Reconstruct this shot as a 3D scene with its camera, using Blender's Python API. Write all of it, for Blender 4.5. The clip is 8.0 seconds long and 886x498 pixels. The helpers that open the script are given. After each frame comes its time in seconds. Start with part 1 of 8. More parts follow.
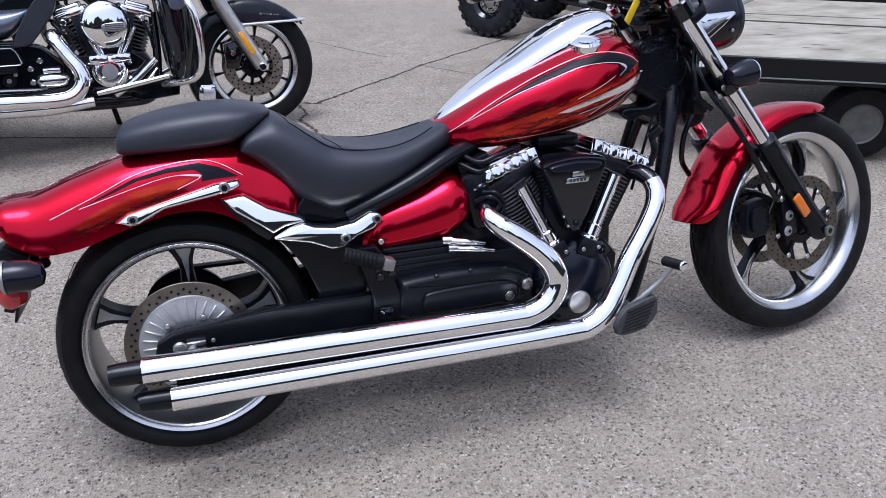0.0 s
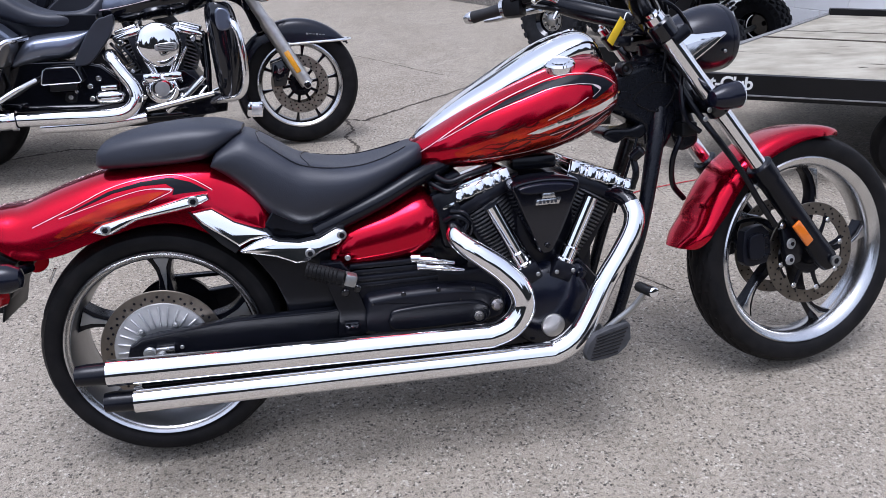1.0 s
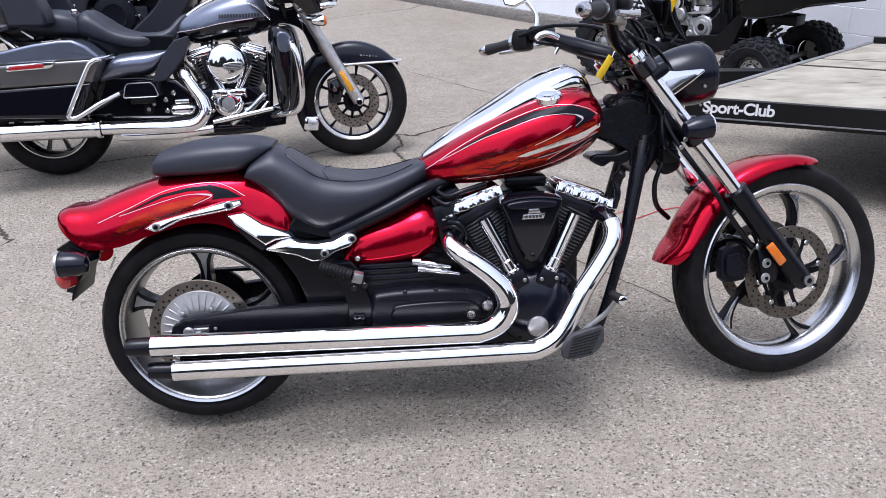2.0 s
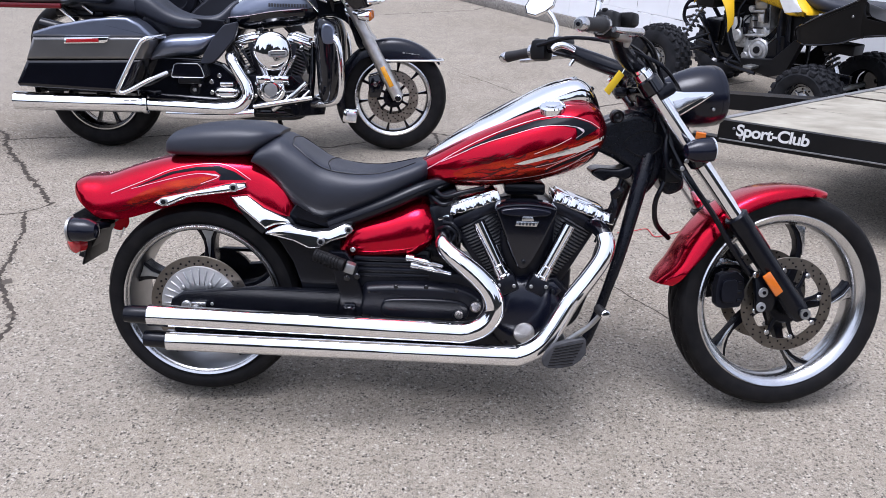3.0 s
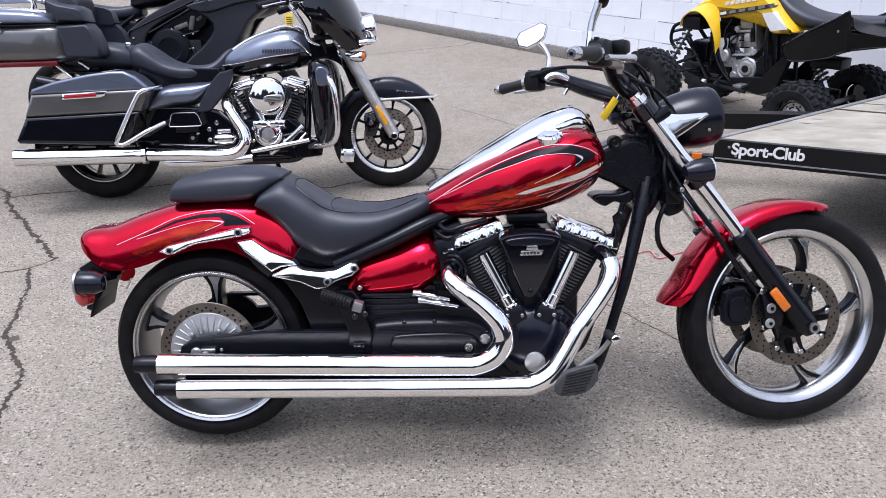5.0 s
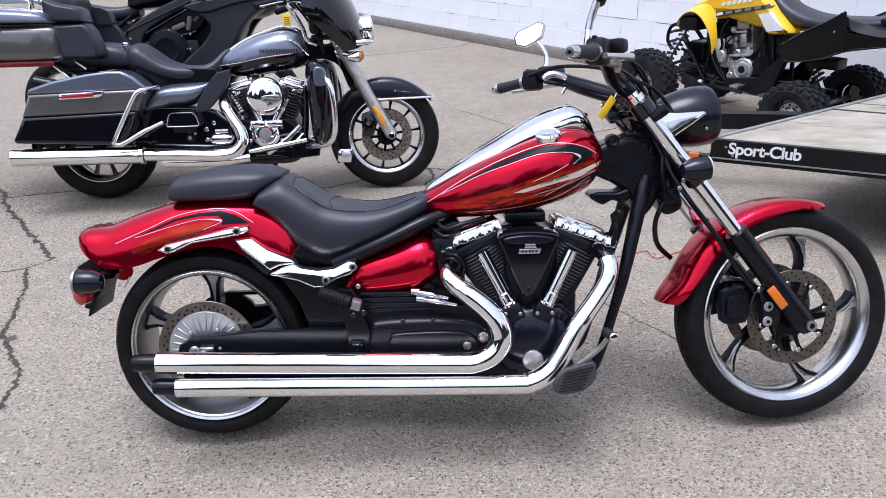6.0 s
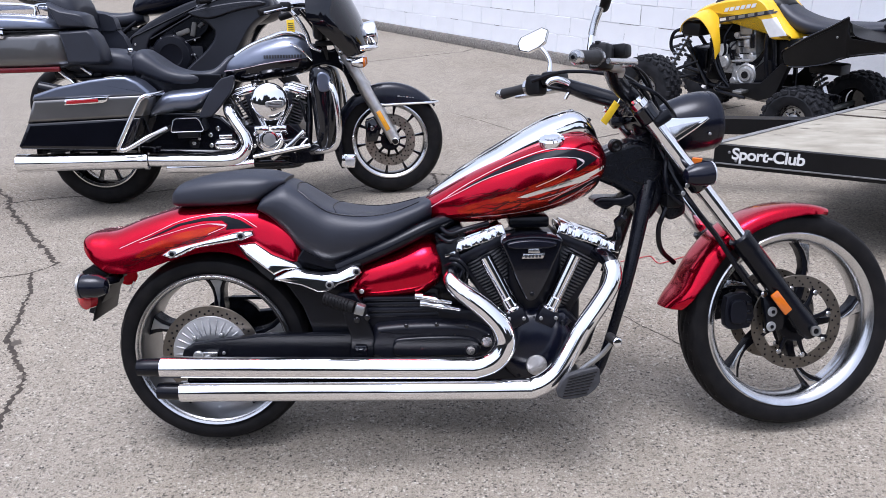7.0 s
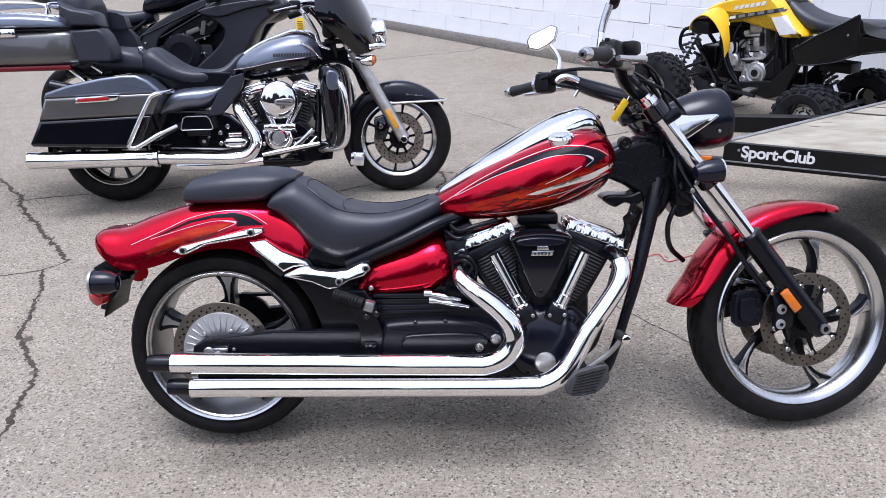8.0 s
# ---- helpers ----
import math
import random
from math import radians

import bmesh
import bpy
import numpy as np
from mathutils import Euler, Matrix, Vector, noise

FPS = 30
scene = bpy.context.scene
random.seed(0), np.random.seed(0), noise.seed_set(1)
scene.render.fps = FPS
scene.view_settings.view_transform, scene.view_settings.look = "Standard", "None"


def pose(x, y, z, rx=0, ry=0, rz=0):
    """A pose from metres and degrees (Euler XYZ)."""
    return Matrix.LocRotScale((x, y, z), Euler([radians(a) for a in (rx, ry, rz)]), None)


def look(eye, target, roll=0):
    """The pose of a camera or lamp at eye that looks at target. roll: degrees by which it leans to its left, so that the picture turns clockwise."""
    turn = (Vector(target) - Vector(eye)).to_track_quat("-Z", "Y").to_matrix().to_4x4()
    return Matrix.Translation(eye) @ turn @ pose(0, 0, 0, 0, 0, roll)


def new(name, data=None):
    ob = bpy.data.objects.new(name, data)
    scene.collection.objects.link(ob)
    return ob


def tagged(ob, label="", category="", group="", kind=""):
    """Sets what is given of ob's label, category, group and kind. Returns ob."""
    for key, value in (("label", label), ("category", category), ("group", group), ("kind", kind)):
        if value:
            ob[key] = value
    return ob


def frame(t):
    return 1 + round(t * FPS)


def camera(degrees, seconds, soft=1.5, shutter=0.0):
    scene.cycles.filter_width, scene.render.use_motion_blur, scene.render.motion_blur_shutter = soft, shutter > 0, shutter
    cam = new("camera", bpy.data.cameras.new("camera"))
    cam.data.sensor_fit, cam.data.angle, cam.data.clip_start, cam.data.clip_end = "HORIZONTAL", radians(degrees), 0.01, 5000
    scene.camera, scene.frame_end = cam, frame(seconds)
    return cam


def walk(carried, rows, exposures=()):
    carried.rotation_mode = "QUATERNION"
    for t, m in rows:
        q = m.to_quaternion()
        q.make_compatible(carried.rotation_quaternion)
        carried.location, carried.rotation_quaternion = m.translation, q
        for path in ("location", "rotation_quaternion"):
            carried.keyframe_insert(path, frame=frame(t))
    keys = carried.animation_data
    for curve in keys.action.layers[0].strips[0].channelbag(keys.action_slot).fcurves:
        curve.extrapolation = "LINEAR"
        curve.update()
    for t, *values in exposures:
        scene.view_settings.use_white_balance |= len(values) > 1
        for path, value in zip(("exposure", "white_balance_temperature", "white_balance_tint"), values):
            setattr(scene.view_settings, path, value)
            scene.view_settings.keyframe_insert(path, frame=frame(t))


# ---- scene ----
cam = camera(58.98, 8.0, soft=0.7)
PATH = [
    (0, (0.0648, -1.7014, 1.4078), (0.6362, -0.0293, 0.4709), 0.96),
    (0.3, (0.1602, -1.6940, 1.4012), (0.6892, 0.0065, 0.4910), 1.26),
    (0.5, (0.2370, -1.6821, 1.3956), (0.7156, 0.0265, 0.4728), 1.37),
    (0.7, (0.2887, -1.7041, 1.4009), (0.7474, 0.0047, 0.4683), -0.33),
    (1, (0.3746, -1.7944, 1.4203), (0.7128, -0.0409, 0.5196), -0.90),
    (1.2, (0.4382, -1.8808, 1.4526), (0.6926, -0.1335, 0.5132), 0.89),
    (1.5, (0.5162, -1.9802, 1.4952), (0.6309, -0.2208, 0.5511), -0.75),
    (1.7, (0.5251, -2.0315, 1.5133), (0.6694, -0.2413, 0.6333), -1.65),
    (2.8, (0.6800, -2.1350, 1.5440), (0.7890, -0.3337, 0.6818), 2.26),
    (3, (0.7210, -2.1360, 1.5470), (0.7340, -0.3352, 0.6771), 2.06),
    (3.2, (0.7354, -2.1332, 1.5692), (0.7344, -0.3432, 0.6769), -0.02),
    (3.5, (0.7300, -2.1400, 1.5610), (0.7400, -0.3244, 0.7222), -1.72),
    (4, (0.7170, -2.1460, 1.5540), (0.7290, -0.3182, 0.7421), -1.12),
    (4.5, (0.7100, -2.1420, 1.5530), (0.7200, -0.3090, 0.7530), -1.08),
    (6, (0.7010, -2.1500, 1.5440), (0.7210, -0.3123, 0.7551), -1.02),
    (6.5, (0.7000, -2.1530, 1.5430), (0.7230, -0.3141, 0.7570), -0.98),
    (7, (0.7000, -2.1540, 1.5440), (0.7120, -0.3108, 0.7679), -1.09),
    (7.5, (0.6970, -2.1570, 1.5430), (0.7080, -0.3171, 0.7590), -1.03),
    (8, (0.6960, -2.1610, 1.5410), (0.6880, -0.3186, 0.7628), -1.23),
]
EXPOSURES = [(0.0, 0.68, 5500.0, 16.0), (0.5, 0.68, 5500.0, 16.0), (1.0, 0.78, 5620.0, 16.0), (1.5, 0.94, 5730.0, 16.0), (3.0, 0.95, 5730.0, 16.0), (8.0, 0.96, 5730.0, 16.0)]
walk(cam, [(t, look(eye, target, roll)) for t, eye, target, roll in PATH], EXPOSURES)

# overcast daylight
SUN_HEIGHT, SUN_TURN = 78.0, 222.0
world = bpy.data.worlds.new("world")
scene.world = world
world.use_nodes = True
wn, wl = world.node_tree.nodes, world.node_tree.links
sky = wn.new("ShaderNodeTexSky")
sky.sky_type = "NISHITA"
sky.sun_disc = False
sky.sun_elevation, sky.sun_rotation = radians(SUN_HEIGHT), radians(SUN_TURN)
sky.air_density, sky.dust_density, sky.ozone_density = 1.0, 4.0, 1.0
grey = wn.new("ShaderNodeHueSaturation")
grey.inputs["Saturation"].default_value = 0.38
wl.new(sky.outputs["Color"], grey.inputs["Color"])
wl.new(grey.outputs["Color"], wn["Background"].inputs["Color"])
wn["Background"].inputs["Strength"].default_value = 0.15
sun = new("sun", bpy.data.lights.new("sun", "SUN"))
sun.data.energy, sun.data.angle, sun.data.color = 1.0, radians(30), (1.0, 0.985, 0.965)
sun_from = Vector((math.sin(radians(SUN_TURN)) * math.cos(radians(SUN_HEIGHT)), math.cos(radians(SUN_TURN)) * math.cos(radians(SUN_HEIGHT)), math.sin(radians(SUN_HEIGHT))))
sun.matrix_world = look(sun_from * 30, (0, 0, 0))


# ---- materials ----
def mat(name, color, rough=0.5, metal=0.0, coat=0.0, coat_rough=0.05, spec=0.5, vary=0.15, scale=6.0, bump=0.0, bump_scale=60.0, rough_vary=0.1, second=None, stretch=(1, 1, 1), alpha=1.0, transmission=0.0, emit=None):
    m = bpy.data.materials.new(name)
    m.use_nodes = True
    n, l = m.node_tree.nodes, m.node_tree.links
    b = n["Principled BSDF"]
    b.inputs["Metallic"].default_value = metal
    b.inputs["Roughness"].default_value = rough
    b.inputs["Coat Weight"].default_value = coat
    b.inputs["Coat Roughness"].default_value = coat_rough
    b.inputs["Specular IOR Level"].default_value = spec
    b.inputs["Transmission Weight"].default_value = transmission
    co = n.new("ShaderNodeTexCoord")
    mp = n.new("ShaderNodeMapping")
    mp.inputs["Scale"].default_value = stretch
    l.new(co.outputs["Object"], mp.inputs["Vector"])
    no = n.new("ShaderNodeTexNoise")
    no.inputs["Scale"].default_value = scale
    no.inputs["Detail"].default_value = 6
    l.new(mp.outputs["Vector"], no.inputs["Vector"])
    fine = n.new("ShaderNodeTexNoise")
    fine.inputs["Scale"].default_value = bump_scale
    fine.inputs["Detail"].default_value = 4
    l.new(mp.outputs["Vector"], fine.inputs["Vector"])
    ramp = n.new("ShaderNodeValToRGB")
    e = ramp.color_ramp.elements
    c2 = second or tuple(c * (1 - vary) for c in color)
    e[0].position, e[1].position = 0.3, 0.7
    e[0].color, e[1].color = (*c2, 1), (*color, 1)
    l.new(no.outputs["Fac"], ramp.inputs["Fac"])
    l.new(ramp.outputs["Color"], b.inputs["Base Color"])
    if rough_vary:
        mr = n.new("ShaderNodeMapRange")
        mr.inputs["To Min"].default_value = max(0.0, rough - rough_vary / 2)
        mr.inputs["To Max"].default_value = rough + rough_vary
        l.new(fine.outputs["Fac"], mr.inputs["Value"])
        l.new(mr.outputs["Result"], b.inputs["Roughness"])
    if bump:
        bp = n.new("ShaderNodeBump")
        bp.inputs["Strength"].default_value = 0.5
        bp.inputs["Distance"].default_value = bump
        l.new(fine.outputs["Fac"], bp.inputs["Height"])
        l.new(bp.outputs["Normal"], b.inputs["Normal"])
    return m


def concrete_mat(name, base, dark, light, stone=160.0, stains=0.5, relief=0.002):
    """Weathered concrete with exposed pebbles, broad stains and fine grit."""
    m = bpy.data.materials.new(name)
    m.use_nodes = True
    n, l = m.node_tree.nodes, m.node_tree.links
    b = n["Principled BSDF"]
    b.inputs["Roughness"].default_value = 0.85
    b.inputs["Specular IOR Level"].default_value = 0.3
    co = n.new("ShaderNodeTexCoord")

    def noise_tex(scale, detail=5.0):
        t = n.new("ShaderNodeTexNoise")
        t.inputs["Scale"].default_value, t.inputs["Detail"].default_value = scale, detail
        l.new(co.outputs["Object"], t.inputs["Vector"])
        return t.outputs["Fac"]

    def ramp(src, stops):
        r = n.new("ShaderNodeValToRGB")
        while len(r.color_ramp.elements) < len(stops):
            r.color_ramp.elements.new(0.5)
        for e, (p, c) in zip(r.color_ramp.elements, stops):
            e.position, e.color = p, (*c, 1)
        l.new(src, r.inputs["Fac"])
        return r.outputs["Color"]

    def mix(a, c, f, how="MIX"):
        x = n.new("ShaderNodeMix")
        x.data_type, x.blend_type = "RGBA", how
        for s, v in ((x.inputs[6], a), (x.inputs[7], c), (x.inputs[0], f)):
            if isinstance(v, (int, float)):
                s.default_value = v
            else:
                l.new(v, s)
        return x.outputs[2]

    g = (1, 1, 1)
    big = ramp(noise_tex(0.55, 6), [(0.3, tuple(c * k for c, k in zip(base, (0.76, 0.73, 0.68)))), (0.5, base), (0.72, tuple(c * k for c, k in zip(base, (1.10, 1.09, 1.04))))])
    mid = ramp(noise_tex(7.0, 7), [(0.3, (0.80, 0.79, 0.77)), (0.7, (1.12, 1.11, 1.1))])
    col = mix(big, mid, stains, "MULTIPLY")
    v = n.new("ShaderNodeTexVoronoi")
    v.inputs["Scale"].default_value = stone
    l.new(co.outputs["Object"], v.inputs["Vector"])
    sep = n.new("ShaderNodeSeparateColor")
    l.new(v.outputs["Color"], sep.inputs["Color"])
    pebble = ramp(sep.outputs["Red"], [(0.0, dark), (0.20, tuple(c * 0.55 for c in base)), (0.34, tuple(c * 0.85 for c in base)), (0.66, base), (0.84, tuple(c * 1.2 for c in base)), (1.0, light)])
    mask = ramp(v.outputs["Distance"], [(0.35, g), (0.75, (0, 0, 0))])
    patch = ramp(noise_tex(14.0, 3), [(0.36, (0.45, 0.45, 0.45)), (0.60, g)])
    sm = n.new("ShaderNodeMath")
    sm.operation = "MULTIPLY"
    l.new(mask, sm.inputs[0])
    l.new(patch, sm.inputs[1])
    col = mix(col, pebble, sm.outputs[0])
    grit = ramp(noise_tex(320.0, 3), [(0.32, (0.36, 0.35, 0.34)), (0.46, (0.95, 0.95, 0.95)), (0.68, (1.5, 1.49, 1.46))])
    col = mix(col, grit, 0.9, "MULTIPLY")
    speck = ramp(noise_tex(84.0, 6), [(0.33, (0.22, 0.21, 0.20)), (0.42, g), (0.61, g), (0.69, (1.35, 1.34, 1.32))])
    col = mix(col, speck, 0.8, "MULTIPLY")
    spot = ramp(noise_tex(38.0, 2), [(0.28, (0.36, 0.35, 0.34)), (0.34, g)])
    col = mix(col, spot, 0.7, "MULTIPLY")
    l.new(col, b.inputs["Base Color"])
    bp = n.new("ShaderNodeBump")
    bp.inputs["Strength"].default_value, bp.inputs["Distance"].default_value = 0.6, relief
    l.new(v.outputs["Distance"], bp.inputs["Height"])
    bp2 = n.new("ShaderNodeBump")
    bp2.inputs["Strength"].default_value, bp2.inputs["Distance"].default_value = 0.4, relief
    l.new(noise_tex(120.0, 5), bp2.inputs["Height"])
    l.new(bp.outputs["Normal"], bp2.inputs["Normal"])
    l.new(bp2.outputs["Normal"], b.inputs["Normal"])
    return m


def painted_block_mat(name, color, worn):
    """White paint on block with a rough face, dirt and chipped spots; each block a little different."""
    m = mat(name, color, 0.65, vary=0.08, scale=3.0, bump=0.004, bump_scale=45, rough_vary=0.2)
    n, l = m.node_tree.nodes, m.node_tree.links
    b = n["Principled BSDF"]
    src = b.inputs["Base Color"].links[0].from_socket
    info = n.new("ShaderNodeObjectInfo")
    geo = n.new("ShaderNodeNewGeometry")
    add = n.new("ShaderNodeMath")
    add.operation = "ADD"
    l.new(info.outputs["Random"], add.inputs[0])
    l.new(geo.outputs["Random Per Island"], add.inputs[1])
    r = n.new("ShaderNodeMapRange")
    r.inputs["From Max"].default_value = 2.0
    r.inputs["To Min"].default_value, r.inputs["To Max"].default_value = 0.96, 1.03
    l.new(add.outputs[0], r.inputs["Value"])
    mul = n.new("ShaderNodeMix")
    mul.data_type, mul.blend_type = "RGBA", "MULTIPLY"
    mul.inputs[0].default_value = 1.0
    l.new(src, mul.inputs[6])
    l.new(r.outputs["Result"], mul.inputs[7])
    chip = n.new("ShaderNodeTexNoise")
    chip.inputs["Scale"].default_value, chip.inputs["Detail"].default_value = 9.0, 8
    l.new(n["Texture Coordinate"].outputs["Object"], chip.inputs["Vector"])
    cr = n.new("ShaderNodeValToRGB")
    cr.color_ramp.elements[0].position, cr.color_ramp.elements[1].position = 0.27, 0.33
    cr.color_ramp.elements[0].color, cr.color_ramp.elements[1].color = (1, 1, 1, 1), (0, 0, 0, 1)
    l.new(chip.outputs["Fac"], cr.inputs["Fac"])
    mx = n.new("ShaderNodeMix")
    mx.data_type = "RGBA"
    l.new(cr.outputs["Color"], mx.inputs[0])
    l.new(mul.outputs[2], mx.inputs[6])
    mx.inputs[7].default_value = (*worn, 1)
    l.new(mx.outputs[2], b.inputs["Base Color"])
    return m


M = {}
M["concrete"] = concrete_mat("concrete", (0.256, 0.226, 0.184), (0.026, 0.023, 0.020), (0.43, 0.40, 0.345), stone=130.0, stains=0.9)
M["footing"] = concrete_mat("footing", (0.24, 0.225, 0.205), (0.10, 0.09, 0.085), (0.4, 0.38, 0.36), stone=60)
M["crack"] = mat("crack", (0.062, 0.049, 0.037), 0.95, vary=0.5, scale=30, bump=0.004, bump_scale=120)
M["dirt"] = mat("dirt", (0.115, 0.095, 0.075), 0.95, vary=0.4, scale=20, bump=0.003, bump_scale=150)
M["block"] = painted_block_mat("painted block", (0.89, 0.905, 0.925), (0.66, 0.64, 0.61))
M["mortar"] = mat("mortar", (0.88, 0.875, 0.88), 0.9, vary=0.15, scale=4, bump=0.003)
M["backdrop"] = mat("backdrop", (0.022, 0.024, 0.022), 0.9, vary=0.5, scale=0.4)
M["red"] = mat("candy red paint", (0.54, 0.0025, 0.025), 0.15, metal=0.92, spec=0.2, coat=0.24, coat_rough=0.012, vary=0.12, scale=3, rough_vary=0.06, bump_scale=900, second=(0.43, 0.0016, 0.018))
M["flame"] = mat("red and orange flame paint", (0.60, 0.052, 0.012), 0.20, metal=0.85, spec=0.2, coat=0.24, coat_rough=0.02, scale=16, second=(0.42, 0.004, 0.014), stretch=(1.0, 3.0, 3.0), rough_vary=0.06)
M["smoke"] = mat("smoke grey stripe paint", (0.008, 0.009, 0.013), 0.3, spec=0.1, coat=0.0, coat_rough=0.03, vary=0.4, scale=12, rough_vary=0.05)
M["lick"] = mat("dark flame lick paint", (0.10, 0.006, 0.008), 0.25, metal=0.6, spec=0.3, coat=0.4, coat_rough=0.03, vary=0.3, scale=30, rough_vary=0.05)
M["pin"] = mat("silver pinstripe paint", (0.62, 0.50, 0.52), 0.35, coat=0.6, vary=0.05)
M["chrome"] = mat("chrome", (0.88, 0.88, 0.89), 0.045, metal=1.0, vary=0.03, scale=9, rough_vary=0.05, bump_scale=35)
M["alloy"] = mat("machined alloy", (0.66, 0.66, 0.66), 0.19, metal=1.0, vary=0.15, scale=14, rough_vary=0.12, bump_scale=200)
M["dull_alloy"] = mat("dull alloy", (0.42, 0.42, 0.41), 0.42, metal=1.0, vary=0.25, scale=18, rough_vary=0.15, bump=0.0006, bump_scale=180)
M["disc"] = mat("brake disc steel", (0.20, 0.175, 0.145), 0.38, metal=1.0, vary=0.3, scale=25, rough_vary=0.15, bump_scale=300)
M["gloss_black"] = mat("gloss black paint", (0.0042, 0.0045, 0.0075), 0.06, coat=0.3, coat_rough=0.02, vary=0.3, scale=8, spec=0.42, rough_vary=0.04)
M["blue_black"] = mat("dark blue-black paint", (0.004, 0.005, 0.012), 0.20, metal=0.0, spec=0.36, coat=0.0, vary=0.3, scale=6, rough_vary=0.06)
M["satin"] = mat("satin black", (0.0045, 0.0050, 0.0080), 0.22, spec=0.26, vary=0.35, scale=20, rough_vary=0.08, bump_scale=60)
M["crinkle"] = mat("textured black engine enamel", (0.0055, 0.006, 0.010), 0.28, spec=0.24, vary=0.35, scale=25, rough_vary=0.12, bump=0.0004, bump_scale=500)
M["neck_black"] = mat("satin frame black", (0.0040, 0.0047, 0.0085), 0.26, spec=0.26, vary=0.35, scale=18, rough_vary=0.10, bump=0.0001, bump_scale=200)
# whole fin painted paler for the light its bare edges catch
M["fin"] = mat("fin black lightened for bare lit edges", (0.075, 0.075, 0.080), 0.28, spec=0.7, vary=0.5, scale=30, rough_vary=0.15)
M["plastic"] = mat("black moulded plastic", (0.006, 0.006, 0.007), 0.38, spec=0.22, vary=0.3, scale=15, bump=0.0003, bump_scale=400)
M["rubber"] = mat("tyre rubber", (0.0045, 0.0045, 0.0052), 0.52, spec=0.14, vary=0.4, scale=22, rough_vary=0.2, bump=0.0006, bump_scale=250, second=(0.011, 0.010, 0.010))
M["worn_rubber"] = mat("worn grey pedal rubber", (0.050, 0.050, 0.054), 0.55, spec=0.4, vary=0.5, scale=35, rough_vary=0.2, bump=0.0006, bump_scale=250)
M["barrel"] = mat("brushed wheel barrel", (0.48, 0.48, 0.48), 0.34, metal=1.0, vary=0.25, scale=10, rough_vary=0.15, bump_scale=200)
M["fork_alloy"] = mat("sanded fork alloy", (0.62, 0.60, 0.57), 0.36, metal=0.9, vary=0.25, scale=30, rough_vary=0.2, bump=0.0004, bump_scale=160)
M["dirty_alloy"] = mat("dulled fork alloy", (0.50, 0.47, 0.44), 0.24, metal=1.0, vary=0.35, scale=26, rough_vary=0.2, bump_scale=120)
M["rust_disc"] = mat("rust-tinged brake steel", (0.34, 0.30, 0.25), 0.36, metal=1.0, vary=0.45, scale=30, rough_vary=0.2, bump_scale=300)
M["dusty_rubber"] = mat("dusty knobby rubber", (0.009, 0.010, 0.012), 0.8, spec=0.2, scale=14, bump=0.002, bump_scale=120, second=(0.024, 0.024, 0.027))
M["leather"] = mat("black seat vinyl", (0.0125, 0.0148, 0.0245), 0.42, vary=0.3, scale=10, rough_vary=0.16, bump=0.0007, bump_scale=420, spec=0.55)
M["grip"] = mat("ribbed grip rubber", (0.014, 0.0135, 0.014), 0.6, vary=0.3, scale=40, bump=0.001, bump_scale=300)
M["amber"] = mat("amber lens", (0.600, 0.143, 0.006), 0.18, coat=0.7, vary=0.15, scale=60, bump=0.0008, bump_scale=350)
M["yellow_lens"] = mat("yellow amber lens", (0.82, 0.36, 0.015), 0.18, coat=0.7, vary=0.2, scale=60, bump=0.0008, bump_scale=350)
M["red_lens"] = mat("red lens", (0.36, 0.006, 0.01), 0.15, coat=0.8, vary=0.2, scale=60, bump=0.0008, bump_scale=300)
M["clear_lens"] = mat("clear ribbed lens", (0.82, 0.84, 0.86), 0.08, metal=0.6, vary=0.2, scale=70, bump=0.001, bump_scale=260)
M["cast_alloy"] = mat("cast engine alloy", (0.64, 0.64, 0.63), 0.34, metal=0.6, vary=0.45, scale=30, rough_vary=0.2, bump=0.0014, bump_scale=120)
M["carrier"] = mat("brushed silver carrier", (0.50, 0.50, 0.50), 0.42, metal=0.8, vary=0.2, scale=30, rough_vary=0.15, bump_scale=200)
M["maroon_lens"] = mat("dark maroon lens", (0.13, 0.004, 0.007), 0.2, vary=0.2, scale=40)
M["yellow"] = mat("yellow plastic", (0.86, 0.52, 0.012), 0.30, coat=0.5, vary=0.12, scale=5, rough_vary=0.1)
M["tag"] = mat("yellow card tag", (0.85, 0.58, 0.015), 0.6, vary=0.15, scale=30)
M["decal_dark"] = mat("dark decal film", (0.03, 0.03, 0.035), 0.4, vary=0.3, scale=30)
M["decal_white"] = mat("white decal film", (0.78, 0.78, 0.76), 0.45, vary=0.12, scale=20)
M["silver_blue"] = mat("blue-grey metallic paint", (0.16, 0.18, 0.235), 0.30, metal=0.75, coat=1.0, coat_rough=0.04, vary=0.15, scale=5, rough_vary=0.08)
M["silver_grey"] = mat("charcoal metallic paint", (0.15, 0.145, 0.14), 0.32, metal=0.75, coat=1.0, coat_rough=0.04, vary=0.2, scale=5, rough_vary=0.08)
M["sport_black"] = mat("satin black fairing", (0.012, 0.013, 0.019), 0.34, spec=0.5, vary=0.3, scale=6, rough_vary=0.12)
M["mirror"] = mat("mirror glass", (0.92, 0.93, 0.94), 0.02, metal=1.0, vary=0.02, rough_vary=0.0)
M["trailer"] = mat("black trailer enamel", (0.005, 0.005, 0.006), 0.34, spec=0.3, vary=0.3, scale=12, rough_vary=0.25, bump=0.0005, bump_scale=120)
M["wood"] = mat("weathered plywood", (0.36, 0.335, 0.27), 0.85, scale=5.0, second=(0.20, 0.178, 0.135), stretch=(1.0, 2.2, 2.2), bump=0.0015, bump_scale=70, rough_vary=0.15)
